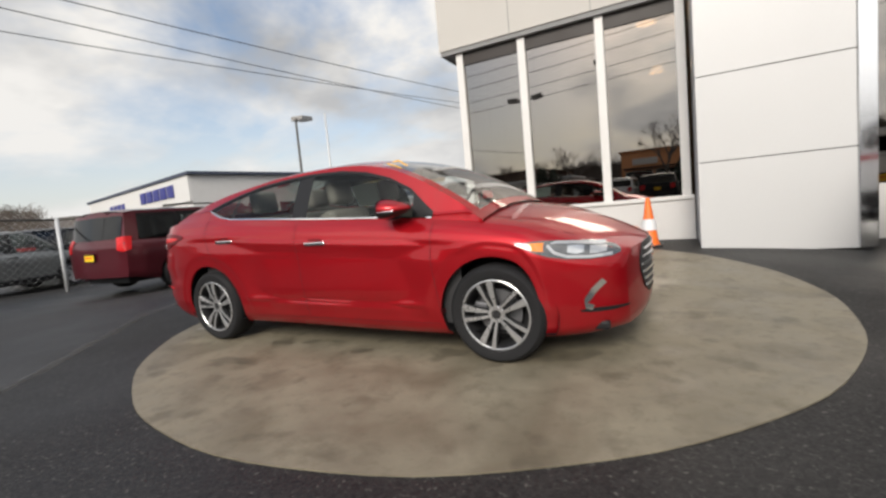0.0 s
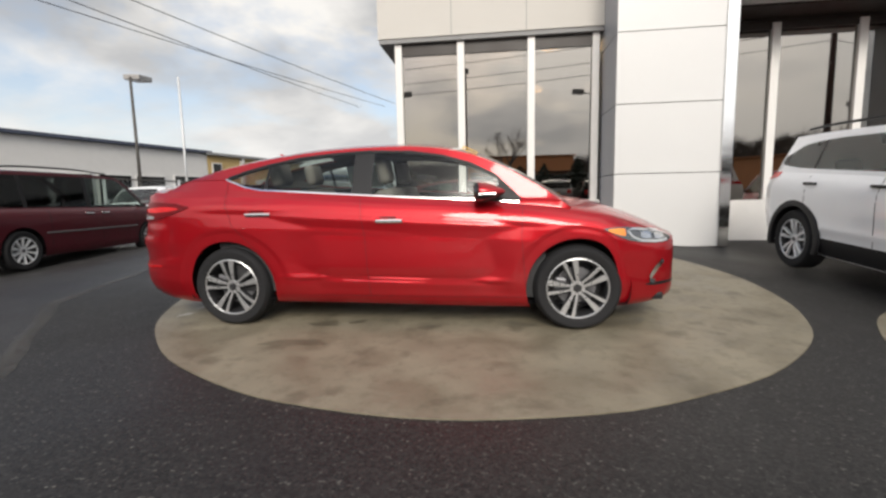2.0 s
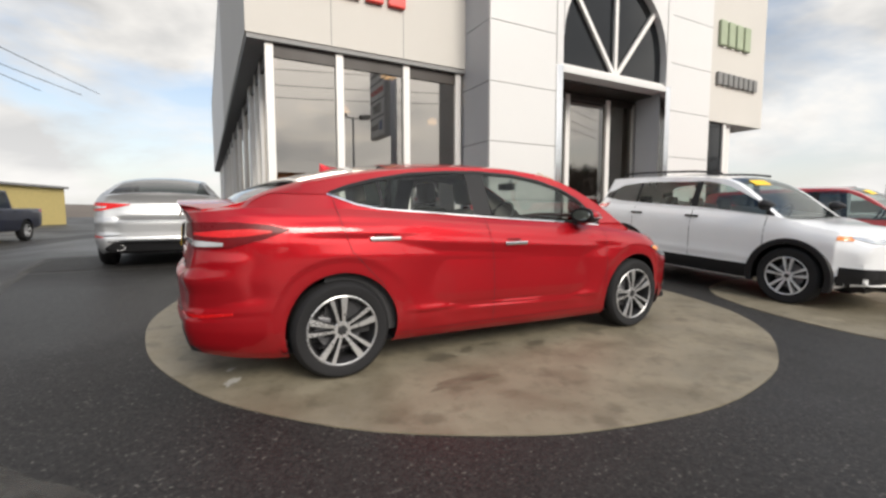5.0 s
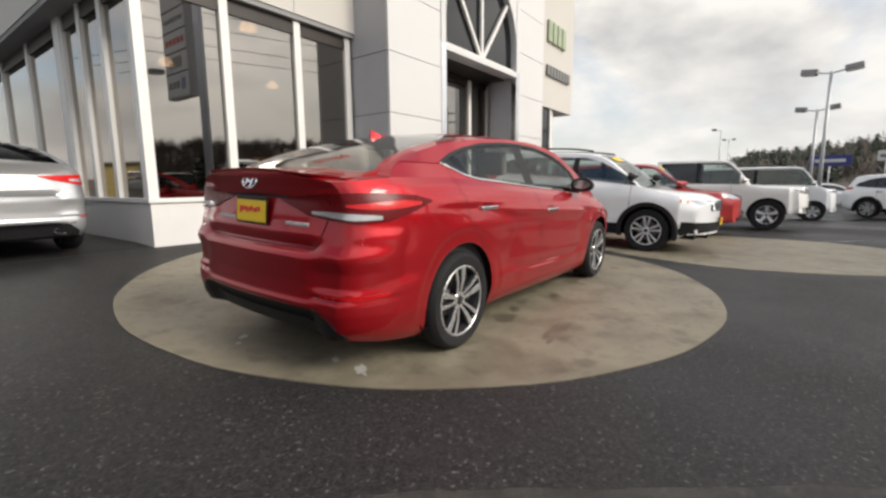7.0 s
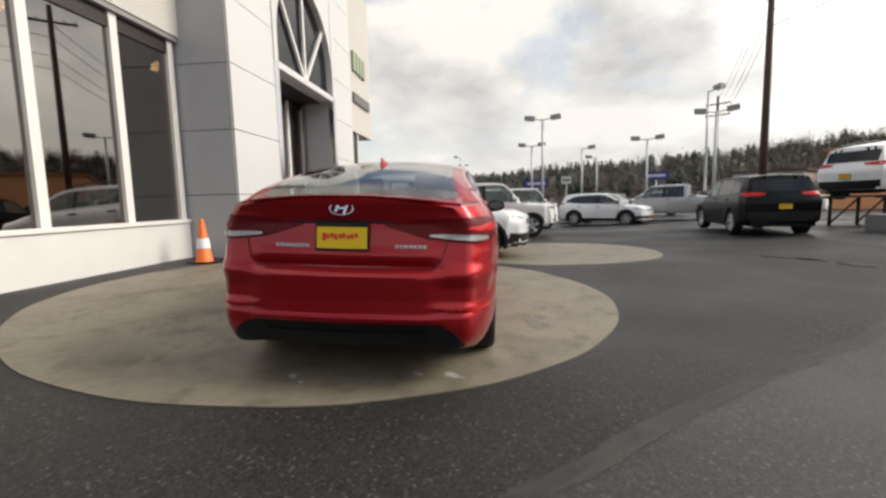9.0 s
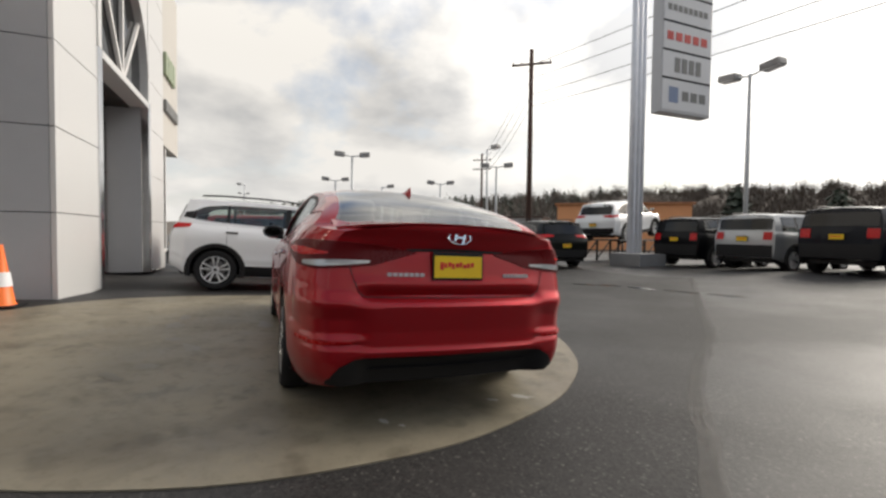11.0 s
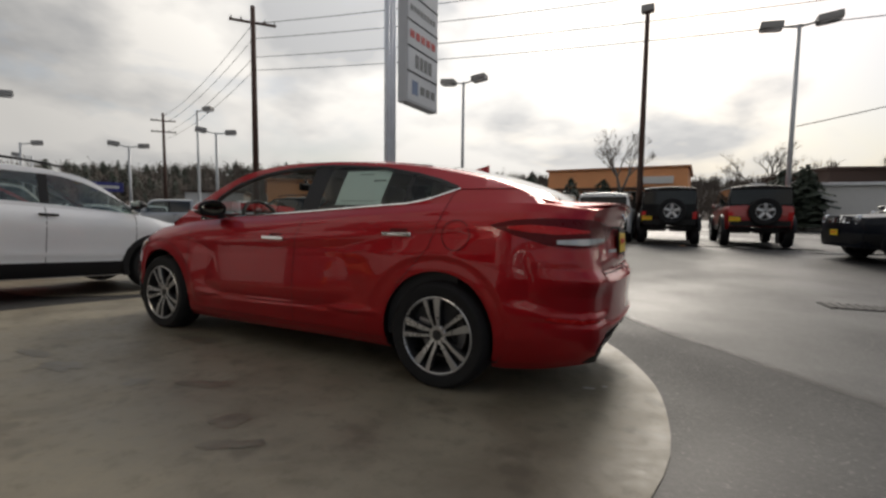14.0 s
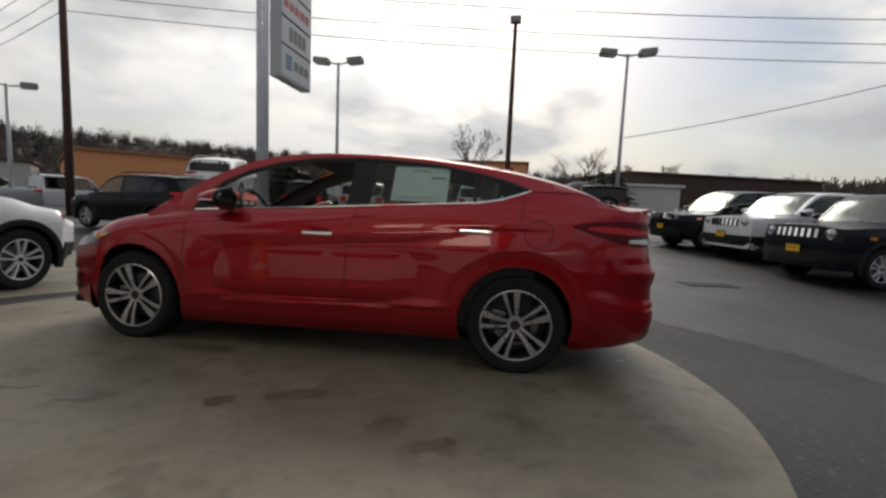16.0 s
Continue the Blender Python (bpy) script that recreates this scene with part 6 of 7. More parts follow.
def on_ground(x, y, heading, pitch=0.0, lift=0.0):
    return pose(x, y, ground_z(x, y) + lift, 0, pitch, heading)


WHITE = paint("white_car_paint", (0.80, 0.81, 0.82))
BLACK = paint("black_car_paint", (0.003, 0.0035, 0.005), spec=0.1, coat=0.18)
DARKGREEN = paint("dark_green_grey_paint", (0.005, 0.006, 0.005), 0.0, spec=0.1, coat=0.18)
MAROON = paint("dark_red_paint", (0.075, 0.004, 0.010), 0.3, coat=0.5)
BRIGHTRED = paint("bright_red_paint", (0.42, 0.02, 0.02))
SILVER = paint("silver_paint", (0.40, 0.41, 0.42), 0.6, rough=0.4)
GREY = paint("grey_paint", (0.17, 0.18, 0.18), 0.5)
CREAM = paint("pearl_white_paint", (0.74, 0.735, 0.71))
DARKBLUE = paint("dark_blue_paint", (0.012, 0.016, 0.045), 0.3)
NAVY = paint("dark_blue_grey_paint", (0.006, 0.008, 0.013), 0.0, spec=0.12, coat=0.22)

CHEROKEE = suv_spec(4.62, 1.86, 1.67, 2.70, 0.36, 1.10, 1.03, rake=0.55, front=0.93, screen=(0.30, 1.12), bf=0.16, br=0.08, tumble=0.20, win_rear=0.55)
CHEROKEE["zwb"] = [(-2.4, 1.24), (-1.75, 1.19), (-1.3, 1.155), (0.0, 1.115), (1.12, 1.07)]
CHEROKEE["zwt"] = [(-2.4, 1.30), (-1.9, 1.36), (-1.5, 1.47), (-0.8, 1.545), (0.0, 1.55), (0.3, 1.50), (0.7, 1.33), (1.12, 1.07)]
CHEROKEE["windows"] = [("rear", -1.86, -1.20), ("side", -1.15, -0.12), ("side2", -0.02, 0.92)]
CHEROKEE_NEAR = dict(CHEROKEE, arches=[(1.26, 0.415), (-1.26, 0.415)], xr=-2.10, xf=2.20)
CHEROKEE_NEAR["w"] = [(-2.10, 0.86), (-1.78, 0.93), (0, 0.93), (1.7, 0.93), (2.0, 0.90), (2.20, 0.82)]
CHEROKEE_NEAR["warp"] = boxy_warp(0.20, 0.08, 0.42, (1.62, 0.58), (1.62, 0.48))
CHEROKEE_NEAR["green"] = (-2.08, -2.07, 0.30, 1.12)
CHEROKEE_NEAR["zb"] = [(-2.10, 0.42), (-1.75, 0.28), (-1.26, 0.24), (1.26, 0.24), (1.75, 0.28), (2.20, 0.36)]
CHEROKEE_NEAR["zs"] = [(-2.10, 1.17), (-0.5, 1.14), (1.12, 1.075), (1.42, 1.0), (1.85, 0.93), (2.20, 0.80)]
CHEROKEE_NEAR["zwb"] = [(-2.4, 1.30), (-1.75, 1.25), (-1.3, 1.215), (0.0, 1.17), (1.12, 1.09)]
CHEROKEE_NEAR["zwt"] = [(-2.4, 1.34), (-1.85, 1.39), (-1.5, 1.49), (-0.8, 1.545), (0.0, 1.55), (0.3, 1.50), (0.7, 1.33), (1.12, 1.095)]
CHEROKEE_NEAR["windows"] = [("rear", -1.72, -1.12), ("side", -1.07, -0.12), ("side2", -0.02, 0.92)]
CHEROKEE_NEAR["section"] = [(0.0, 0.07), (0.08, 0.040), (0.17, 0.030), (0.27, 0.026), (0.34, 0.012), (0.42, 0.016), (0.60, 0.004), (0.74, 0.0), (0.82, 0.006), (0.90, 0.024), (0.96, 0.05), (1.0, 0.07)]
RENEGADE = suv_spec(4.23, 1.80, 1.67, 2.57, 0.345, 1.09, 1.08, rake=0.15, front=0.80, flat=True, bf=0.07, br=0.03, screen=(0.42, 0.98), tumble=0.12)
PATRIOT = suv_spec(4.41, 1.76, 1.66, 2.63, 0.345, 1.06, 1.02, rake=0.2, front=0.84, flat=True, bf=0.08, br=0.03, screen=(0.40, 1.0), tumble=0.13)
WRANGLER = suv_spec(4.25, 1.70, 1.84, 2.95, 0.40, 1.16, 1.14, rake=0.06, front=0.60, flat=True, bf=0.02, br=0.015, screen=(0.58, 0.86), clear=0.44, tumble=0.07)
MINIVAN = suv_spec(5.15, 2.00, 1.74, 3.08, 0.34, 1.03, 1.02, rake=0.22, front=0.95, screen=(0.75, 1.60), bf=0.14, br=0.07, clear=0.20, tumble=0.17)
CROSSOVER = suv_spec(4.53, 1.82, 1.66, 2.62, 0.35, 1.05, 1.00, rake=0.40, front=0.92, screen=(0.35, 1.15), bf=0.14, br=0.07, tumble=0.19)
VAN = suv_spec(5.50, 2.00, 2.08, 3.50, 0.37, 1.36, 1.26, rake=0.05, front=0.75, flat=True, screen=(1.35, 1.85), bf=0.15, br=0.03, clear=0.32, tumble=0.10)
PICKUP = suv_spec(5.80, 2.00, 1.92, 3.57, 0.40, 1.22, 1.18, rake=0.02, front=0.95, flat=True, screen=(0.85, 1.40), bf=0.17, br=0.02, clear=0.40, tumble=0.15)
PICKUP["green"] = (-0.92, -0.91, 0.85, 1.40)
PICKUP["windows"] = [("side", -0.80, 0.10), ("side2", 0.20, 1.15)]
PICKUP["dark_pillars"] = lambda x: -0.82 < x < 1.2

M["hardtop"] = mat("black_hard_top", (0.007, 0.007, 0.008), 0.6, fine=120, bump=0.1, spec=0.25)
CH = {"rails": True, "head": (0.80, 0.90, 0.5), "grille": (0.74, 0.90, 0.5), "slots": 7, "tail": (1.06, 1.17, 0.34, 0), "plate_z": 0.80, "mirror": "blackplastic", "handles": (-0.05, -1.02), "front_plate_z": 0.56, "gaps": (-0.07, 0.95, -1.10), "bumper": 0.26}
RN = {"rails": True, "head": (0.80, 0.98, 0.3), "head_round": 0.62, "grille": (0.80, 0.97, 0.46), "slots": 7, "tail": (0.90, 1.12, 0.22, 0.66), "plate_z": 0.93, "front_plate_z": 0.60, "bumper": 0.36, "handles": (-0.08, -0.95), "amber": 1.55}
WR = {"head": (0.92, 1.08, 0.3), "head_round": 0.54, "grille": (0.80, 1.08, 0.40), "slots": 7, "tail": (0.80, 1.02, 0.13, 0.72), "plate_z": 0.82, "plate_y": 0.62, "flare": 0.06, "track": 0.06, "bumper": 0.18, "front_plate": False, "handles": (0.0, -0.85), "rimfrac": 0.55, "glass": "privacy", "top": "hardtop"}

# beside the red car
white_suv = vehicle("sport_utility_car", pose(5.26, 0.505, -0.045, 0, 3.2, -90.8), "white sport utility car with black cladding and roof rails", WHITE, CHEROKEE_NEAR, dict(CH, bumper=0.24, sill=0.20, glass="bgglass", sticker=True, head=(0.84, 0.91, 0.26), amber=1.78), step=0.05)
vehicle("hatchback_car", on_ground(8.5, 0.35, -85), "bright red small car parked beside the white one", BRIGHTRED, CROSSOVER, {"sticker": True, "cladding": False, "bumper": 0.12, "front_plate_z": 0.45, "rear_glass": True})
vehicle("pickup_truck", on_ground(11.7, -0.5, -86), "pearl white crew-cab pickup truck", CREAM, PICKUP, {"cladding": False, "bumper": 0.18, "bumper_mat": "chrome", "rear_glass": False, "rimfrac": 0.6, "front_plate": True, "front_seat": 0.35, "floor": 0.6}, style="five")
vehicle("passenger_van", on_ground(18.6, -1.9, -88), "white full-size passenger van", WHITE, VAN, {"cladding": False, "bumper": 0.2, "bumper_mat": "silverrim", "rimfrac": 0.55, "front_seat": 0.9, "floor": 0.6}, style="five")
silver_saloon(on_ground(-2.66, 6.42, 90) @ Matrix.Diagonal((1.02, 1.0, 0.985, 1)))

# the row across the lot, noses to the street
row = "row of utility cars facing the street"
vehicle("sport_utility_car", on_ground(6.3, -13.9, -88), "black boxy compact utility car", BLACK, RENEGADE, RN, group=row)
vehicle("sport_utility_car", on_ground(4.05, -13.9, -88), "pale silver boxy compact utility car", SILVER, RENEGADE, RN, group=row)
vehicle("sport_utility_car", on_ground(1.75, -13.8, -88), "black boxy compact utility car with roof rails", NAVY, RENEGADE, RN, group=row)
vehicle("sport_utility_car", on_ground(-0.2, -14.4, -88), "white boxy compact utility car with black bumper", WHITE, RENEGADE, RN, group=row)


def off_roader(x, y, heading, colour, label, top):
    w = vehicle("off_road_car", on_ground(x, y, heading), label, colour, WRANGLER, WR, style="five", group=row)
    sp = wheel(w, WRANGLER["xr"] - 0.13, 0.001, 0.40, 0.24, 0.225, "five", M["silverrim"], 30)
    sp.name = "spare_wheel"
    sp.matrix_basis = pose(WRANGLER["xr"] - 0.13, -0.08, 1.04, 0, 0, 90)
    return w


off_roader(-2.15, -14.7, -88, BLACK, "black four-door off-road car with spare wheel", None)
off_roader(-4.5, -14.7, -88, BRIGHTRED, "red four-door off-road car with black top and spare wheel", None)
# the row at the west edge, noses to the lot
west = "row of utility cars at the west edge"
vehicle("sport_utility_car", on_ground(-7.75, -10.3, 12), "dark blue-grey boxy utility car with round headlamps", NAVY, PATRIOT, dict(RN, rails=False, head_round=0.60, amber=1.62), group=west)
vehicle("sport_utility_car", on_ground(-8.45, -8.35, 12), "white boxy compact utility car with slotted grille", WHITE, RENEGADE, RN, group=west)
vehicle("sport_utility_car", on_ground(-8.55, -5.75, 12), "dark grey boxy compact utility car with slotted grille", NAVY, RENEGADE, RN, group=west)
vehicle("off_road_car", on_ground(-9.6, -14.2, 10), "black off-road car with hard top", BLACK, WRANGLER, WR, style="five", group=west)
# middle of the lot
vehicle("sport_utility_car", on_ground(9.9, -8.8, -9), "dark green-black sport utility car on the open lot", DARKGREEN, CHEROKEE, CH)
RX, RY = 10.5, -13.6
vehicle("sport_utility_car", on_ground(RX, RY, -70, -6, 0.95), "white sport utility car raised on a steel display ramp", WHITE, CHEROKEE, CH)
ramp = thing("display_ramp", on_ground(RX, RY, -70), "black steel display ramp under the raised white car", "ramp")
for sy in (-0.78, 0.78):
    box("runway", -2.1, 2.1, sy - 0.20, sy + 0.20, 0.86, 0.93, M["ramp"], ramp, bevel=0.01, m=pose(0, 0, 0, 0, -6 * 0, 0))
    for sx in (-1.8, -0.6, 0.6, 1.8):
        rod("post", (sx, sy, -0.1), (sx, sy, 0.88), 0.05, M["ramp"], ramp)
    for sx in (-1.2, 0.0, 1.2):
        rod("brace", (sx - 0.6, sy, 0.05), (sx + 0.6, sy, 0.85), 0.03, M["ramp"], ramp)
vehicle("sport_utility_car", on_ground(19.5, -7.0, -125), "white sport utility car far across the lot", WHITE, CHEROKEE, CH)
vehicle("pickup_truck", on_ground(21.0, -10.8, 60), "silver crew-cab pickup truck across the lot", SILVER, PICKUP, {"cladding": False, "bumper": 0.18, "rear_glass": False, "rimfrac": 0.6, "front_seat": 0.35, "floor": 0.6}, style="five")
vehicle("pickup_truck", on_ground(20.4, -15.2, -115), "white crew-cab pickup truck by the street pole", WHITE, PICKUP, {"cladding": False, "bumper": 0.18, "rear_glass": False, "rimfrac": 0.6, "front_seat": 0.35, "floor": 0.6}, style="five")
vehicle("sport_utility_car", on_ground(25.0, -7.5, -60), "dark maroon sport utility car far off", MAROON, CROSSOVER, {})
vehicle("sport_utility_car", on_ground(27.5, -12.0, 70), "white sport utility car in the far row", WHITE, CROSSOVER, {})
vehicle("sport_utility_car", on_ground(30.0, -9.0, 70), "grey sport utility car in the far row", GREY, CROSSOVER, {})
vehicle("saloon_car", on_ground(33.0, -5.0, -80), "white saloon in the far row", WHITE, dict(SALOON, rows=1), {"cladding": False, "bumper": 0, "rear_glass": False, "plate_z": 0.8, "grille": (0.38, 0.60, 0.3), "head": (0.66, 0.74, 0.4), "seats": False}, step=0.1)
# west side, by the fence
vehicle("minivan", on_ground(-8.25, 3.8, 95), "dark red minivan parked by the fence", MAROON, MINIVAN, {"strip": 0.60, "cladding": False, "bumper": 0.0, "tail": (0.86, 1.16, 0.16, 0), "plate_z": 0.78, "handle": "chrome", "rails": True, "front_seat": 0.7, "gaps": (0.15, 1.1, -1.0), "handles": (0.25, -0.15)}, step=0.06, style="ten")
vehicle("sport_utility_car", on_ground(-13.3, 1.3, 104), "mid grey crossover behind the fence", GREY, CROSSOVER, {"tail": (1.0, 1.45, 0.14, 0), "plate": False})
vehicle("sport_utility_car", on_ground(-16.3, 4.6, 100), "black crossover behind the fence", BLACK, CROSSOVER, {"plate": False})
vehicle("sport_utility_car", on_ground(-12.6, 11.6, 160), "white crossover with red tail lamps behind the fence", WHITE, CROSSOVER, {"tail": (1.0, 1.45, 0.16, 0), "plate": False, "cladding": False})
vehicle("saloon_car", on_ground(-14.2, 18.2, 155), "white saloon behind the fence", WHITE, dict(SALOON, rows=1), {"cladding": False, "bumper": 0, "rear_glass": False, "plate": False, "grille": (0.38, 0.60, 0.3), "head": (0.66, 0.74, 0.4), "seats": False}, step=0.1)
vehicle("sport_utility_car", on_ground(-13.6, 21.2, 120), "black crossover in the neighbouring lot", BLACK, CROSSOVER, {"plate": False})
vehicle("pickup_truck", on_ground(-9.4, 17.4, -99), "dark blue pickup truck with chrome grille behind the lot", DARKBLUE, PICKUP, {"cladding": False, "bumper": 0.22, "bumper_mat": "chrome", "rear_glass": False, "plate": False, "rimfrac": 0.6, "front_seat": 0.35, "floor": 0.6, "grille": (0.74, 1.06, 0.52), "slots": 4, "slot_mat": "silverrim", "glass": "bgglass", "front_plate_z": 0.58}, style="five")


# ---- fence, poles, sign, cables ----
fence = thing("chain_link_fence", Matrix(), "galvanised chain-link fence with round posts", "fence")
fpts = [(-11.2, -1.4), (-11.1, 1.9), (-11.0, 5.0), (-11.0, 8.0), (-11.0, 11.2), (-11.3, 14.2), (-11.6, 17.4), (-11.9, 20.6), (-12.2, 24)]
for x, y in fpts:
    z = ground_z(x, y)
    rod("post", (x, y, z - 0.1), (x, y, z + 1.85), 0.045, M["pole"], fence)
for (xa, ya), (xb, yb) in zip(fpts, fpts[1:]):
    za, zb = ground_z(xa, ya), ground_z(xb, yb)
    rod("top_rail", (xa, ya, za + 1.80), (xb, yb, zb + 1.80), 0.026, M["darkpole"], fence)
    bm = bmesh.new()
    L = math.hypot(xb - xa, yb - ya)
    n = int(L / 0.16)
    for k in range(-11, n):
        for s in (1, -1):
            a, b = (k * 0.16, 0.05), (k * 0.16 + 1.75, 1.80)
            u0, v0, u1, v1 = a[0], a[1], b[0], b[1]
            if u0 < 0:
                v0 += -u0
                u0 = 0
            if u1 > L:
                v1 -= u1 - L
                u1 = L
            if v1 - v0 < 0.05:
                continue
            if s < 0:
                u0, u1 = L - u0, L - u1
            add_rod(bm, (xa + (xb - xa) * u0 / L, ya + (yb - ya) * u0 / L, za + v0), (xa + (xb - xa) * u1 / L, ya + (yb - ya) * u1 / L, za + v1), 0.0022, seg=3)
    part("wire_mesh", bm, M["pole"], fence)


def street_lamp(x, y, h, heads, turn, label, material="pole", arm=0.55, size=0.42):
    """A tapered pole on a round footing, shoebox heads on short arms."""
    z = ground_z(x, y)
    t = thing("street_lamp", pose(x, y, z, 0, 0, turn), label, "street lamp", "lot lamps")
    rod("footing", (0, 0, -0.1), (0, 0, 0.55), 0.26, M["concretegrey"], t, seg=16)
    rod("pole", (0, 0, 0.5), (0, 0, h), 0.085, M[material], t, r1=0.06, seg=12)
    for k in range(heads):
        a = math.pi * k
        c, s = math.cos(a), math.sin(a)
        rod("arm", (0, 0, h - 0.08), (c * arm, s * arm, h + 0.02), 0.035, M[material], t)
        bm = bmesh.new()
        add_box(bm, 0, size * 1.6, -size * 0.55, size * 0.55, -0.10, 0.14, 0.04, pose(c * arm * 0.8, s * arm * 0.8, h + 0.02, 0, -6, math.degrees(a)))
        hd = part("lamp_head", bm, M["lamphead"], t)
        bm = bmesh.new()
        add_box(bm, 0.06, size * 1.5, -size * 0.45, size * 0.45, -0.125, -0.102, 0.0, pose(c * arm * 0.8, s * arm * 0.8, h + 0.02, 0, -6, math.degrees(a)))
        part("lens", bm, M["conewhite"], hd)
    return t


M["lamphead"] = mat("grey_lamp_housing", (0.30, 0.29, 0.28), 0.5)
M["greyplastic"] = mat("grey_plastic", (0.16, 0.16, 0.16), 0.6)
two, one = "tall galvanised lot lamp with two shoebox heads", "tall lot lamp with one shoebox head"
street_lamp(6.45, -15.6, 7.0, 2, 0, two)
street_lamp(-5.75, -16.0, 7.3, 2, 0, two)
street_lamp(-17.0, 16.3, 7.15, 1, 100, "tall dark lot lamp with one shoebox head", "darkpole", 0.1, 0.7)
street_lamp(22.5, -4.1, 6.25, 2, 80, two, size=0.38)
for x, y, h, n, a in ((29.0, -4.1, 5.5, 2, 80), (22.5, -13.3, 7.15, 1, 200), (19.4, -12.3, 5.45, 2, 60), (25.3, -11.0, 5.0, 2, 70), (36.0, -10.4, 4.9, 1, 60), (30.5, -8.0, 5.2, 1, 250), (86, 4, 8.4, 2, 90), (60, 3.0, 7.6, 1, 90)):
    street_lamp(x, y, h, n, a, two if n > 1 else one, size=0.34)


def utility_pole(x, y, h, arms, label, lean=0.0, r=0.19):
    z = ground_z(x, y)
    t = thing("utility_pole", pose(x, y, z, 0, lean, 0), label, "utility pole", "street poles")
    rod("pole", (0, 0, -0.2), (0, 0, h), r, M["wood"], t, r1=r * 0.65, seg=14)
    for k in range(arms):
        zz = h - 0.9 - 1.2 * k
        bm = bmesh.new()
        add_box(bm, -1.2, 1.2, -0.13, -0.02, zz, zz + 0.12, 0.01, pose(0, 0, 0, 0, 0, 52))
        part("crossarm", bm, M["wood"], t)
        for o in (-1.1, -0.6, 0.6, 1.1):
            c, s = math.cos(radians(52)), math.sin(radians(52))
            rod("insulator", (o * c + 0.05, o * s - 0.05, zz + 0.12), (o * c + 0.05, o * s - 0.05, zz + 0.27), 0.035, M["concretegrey"], t)
    return t


utility_pole(18.7, -14.2, 12.5, 1, "tall weathered wooden utility pole with one crossarm")
lp = utility_pole(-1.15, -15.2, 8.3, 0, "brown wooden pole with a small lamp on top", r=0.12)
bm = bmesh.new()
add_box(bm, -0.22, 0.22, -0.18, 0.18, 8.28, 8.52, 0.04)
part("lamp_head", bm, M["lamphead"], lp)
utility_pole(-30, -17.5, 11, 1, "distant wooden utility pole with crossarm")
utility_pole(48, -26, 12, 2, "distant wooden utility pole with crossarms")
rod("flagpole", (0, 0, -0.1), (0, 0, 6.3), 0.05, M["pole"]).matrix_world = pose(-12.6, 13.8, ground_z(-12.6, 13.8))
tagged(bpy.data.objects["flagpole"], "thin bare grey metal pole behind the fence", "pole")


def cable(a, b, sag, r=0.016):
    """One overhead cable, sagging between its ends."""
    cu = bpy.data.curves.new("overhead_cable", "CURVE")
    cu.dimensions, cu.bevel_depth, cu.bevel_resolution = "3D", r, 1
    sp = cu.splines.new("POLY")
    n = 24
    sp.points.add(n)
    for i in range(n + 1):
        u = i / n
        p = Vector(a).lerp(Vector(b), u)
        sp.points[i].co = (p.x, p.y, p.z - sag * 4 * u * (1 - u), 1)
    cu.materials.append(M["wire"])
    return tagged(new("overhead_cable", cu), "thin black overhead cable", "cable", "overhead cables")


for z, sag in ((11.4, 0.9), (10.6, 0.9), (9.6, 0.8), (8.9, 0.8)):
    cable((18.7, -14.2, z), (-30, -17.5, z - 1.3), sag)
    cable((48, -26, z), (18.7, -14.2, z), 0.6)
cable((-5.9, -16.2, 4.2), (-24, -14, 9.2), 0.5)
for a, b in (((-27, -8, 10.6), (-9.5, 37, 9.4)), ((-22.5, -8, 10.6), (-11.5, 36, 9.2)), ((-21.5, -6, 10.9), (-8.5, 37, 9.6))):
    cable(a, b, 0.35, 0.020)


def pylon():
    z = ground_z(7.5, -11.4)
    t = thing("pylon_sign", pose(7.5, -11.4, z), "tall grey dealership pylon sign with stacked brand panels", "sign")
    for k, (y0, y1) in enumerate(((-0.20, -0.03), (0.0, 0.20), (0.23, 0.40))):
        rod("column", (0, y0 + 0.08, -0.1), (0, y0 + 0.08, 13.0), 0.10, M["signpole"], t, seg=16)
    box("column_cover", -0.06, 0.06, -0.2, 0.40, -0.1, 13.0, M["signpole"], t, bevel=0.01)
    box("plinth", -0.9, 0.5, -0.45, 0.75, -0.2, 0.42, M["concretegrey"], t, bevel=0.03)
    body = box("cabinet", -0.22, 0.22, -3.25, -0.72, 5.48, 11.6, M["signface"], t, bevel=0.04)
    zs = [5.55, 6.70, 7.69, 8.70, 9.70, 11.5]
    for k, (z0, z1) in enumerate(zip(zs, zs[1:])):
        f = box("sign_panel", -0.236, -0.222, -3.18, -0.78, z0 + 0.04, z1 - 0.04, M["panelgrey"], body, bevel=0.003)
        h = z1 - z0
        c = (z0 + z1) / 2
        if k == 0:
            bm = bmesh.new()
            add_box(bm, -0.25, -0.236, -1.55, -1.10, c - 0.28, c + 0.28, 0.006)
            part("emblem_shield", bm, M["blueletter2"], f)
            n, y0, y1, mt, hh = 3, -1.75, -3.05, M["greyletter"], 0.34
        elif k == 1:
            n, y0, y1, mt, hh = 4, -1.35, -2.75, M["greyletter"], 0.52
        elif k == 2:
            n, y0, y1, mt, hh = 5, -0.95, -3.05, M["redletter"], 0.30
        else:
            n, y0, y1, mt, hh = 8, -0.95, -3.0, M["greyletter"], 0.22
        w = (y0 - y1) / n
        for q in range(n):
            box("letter_block", -0.248, -0.236, y0 - (q + 0.75) * w, y0 - q * w, c - hh / 2, c + hh / 2, mt, f, bevel=0.004)
        box("panel_gap", -0.240, -0.222, -3.20, -0.76, z1 - 0.03, z1 + 0.03, M["seam"], body)
    return t


M["signpole"] = mat("silver_painted_column", (0.70, 0.72, 0.77), 0.35, metal=0.1)
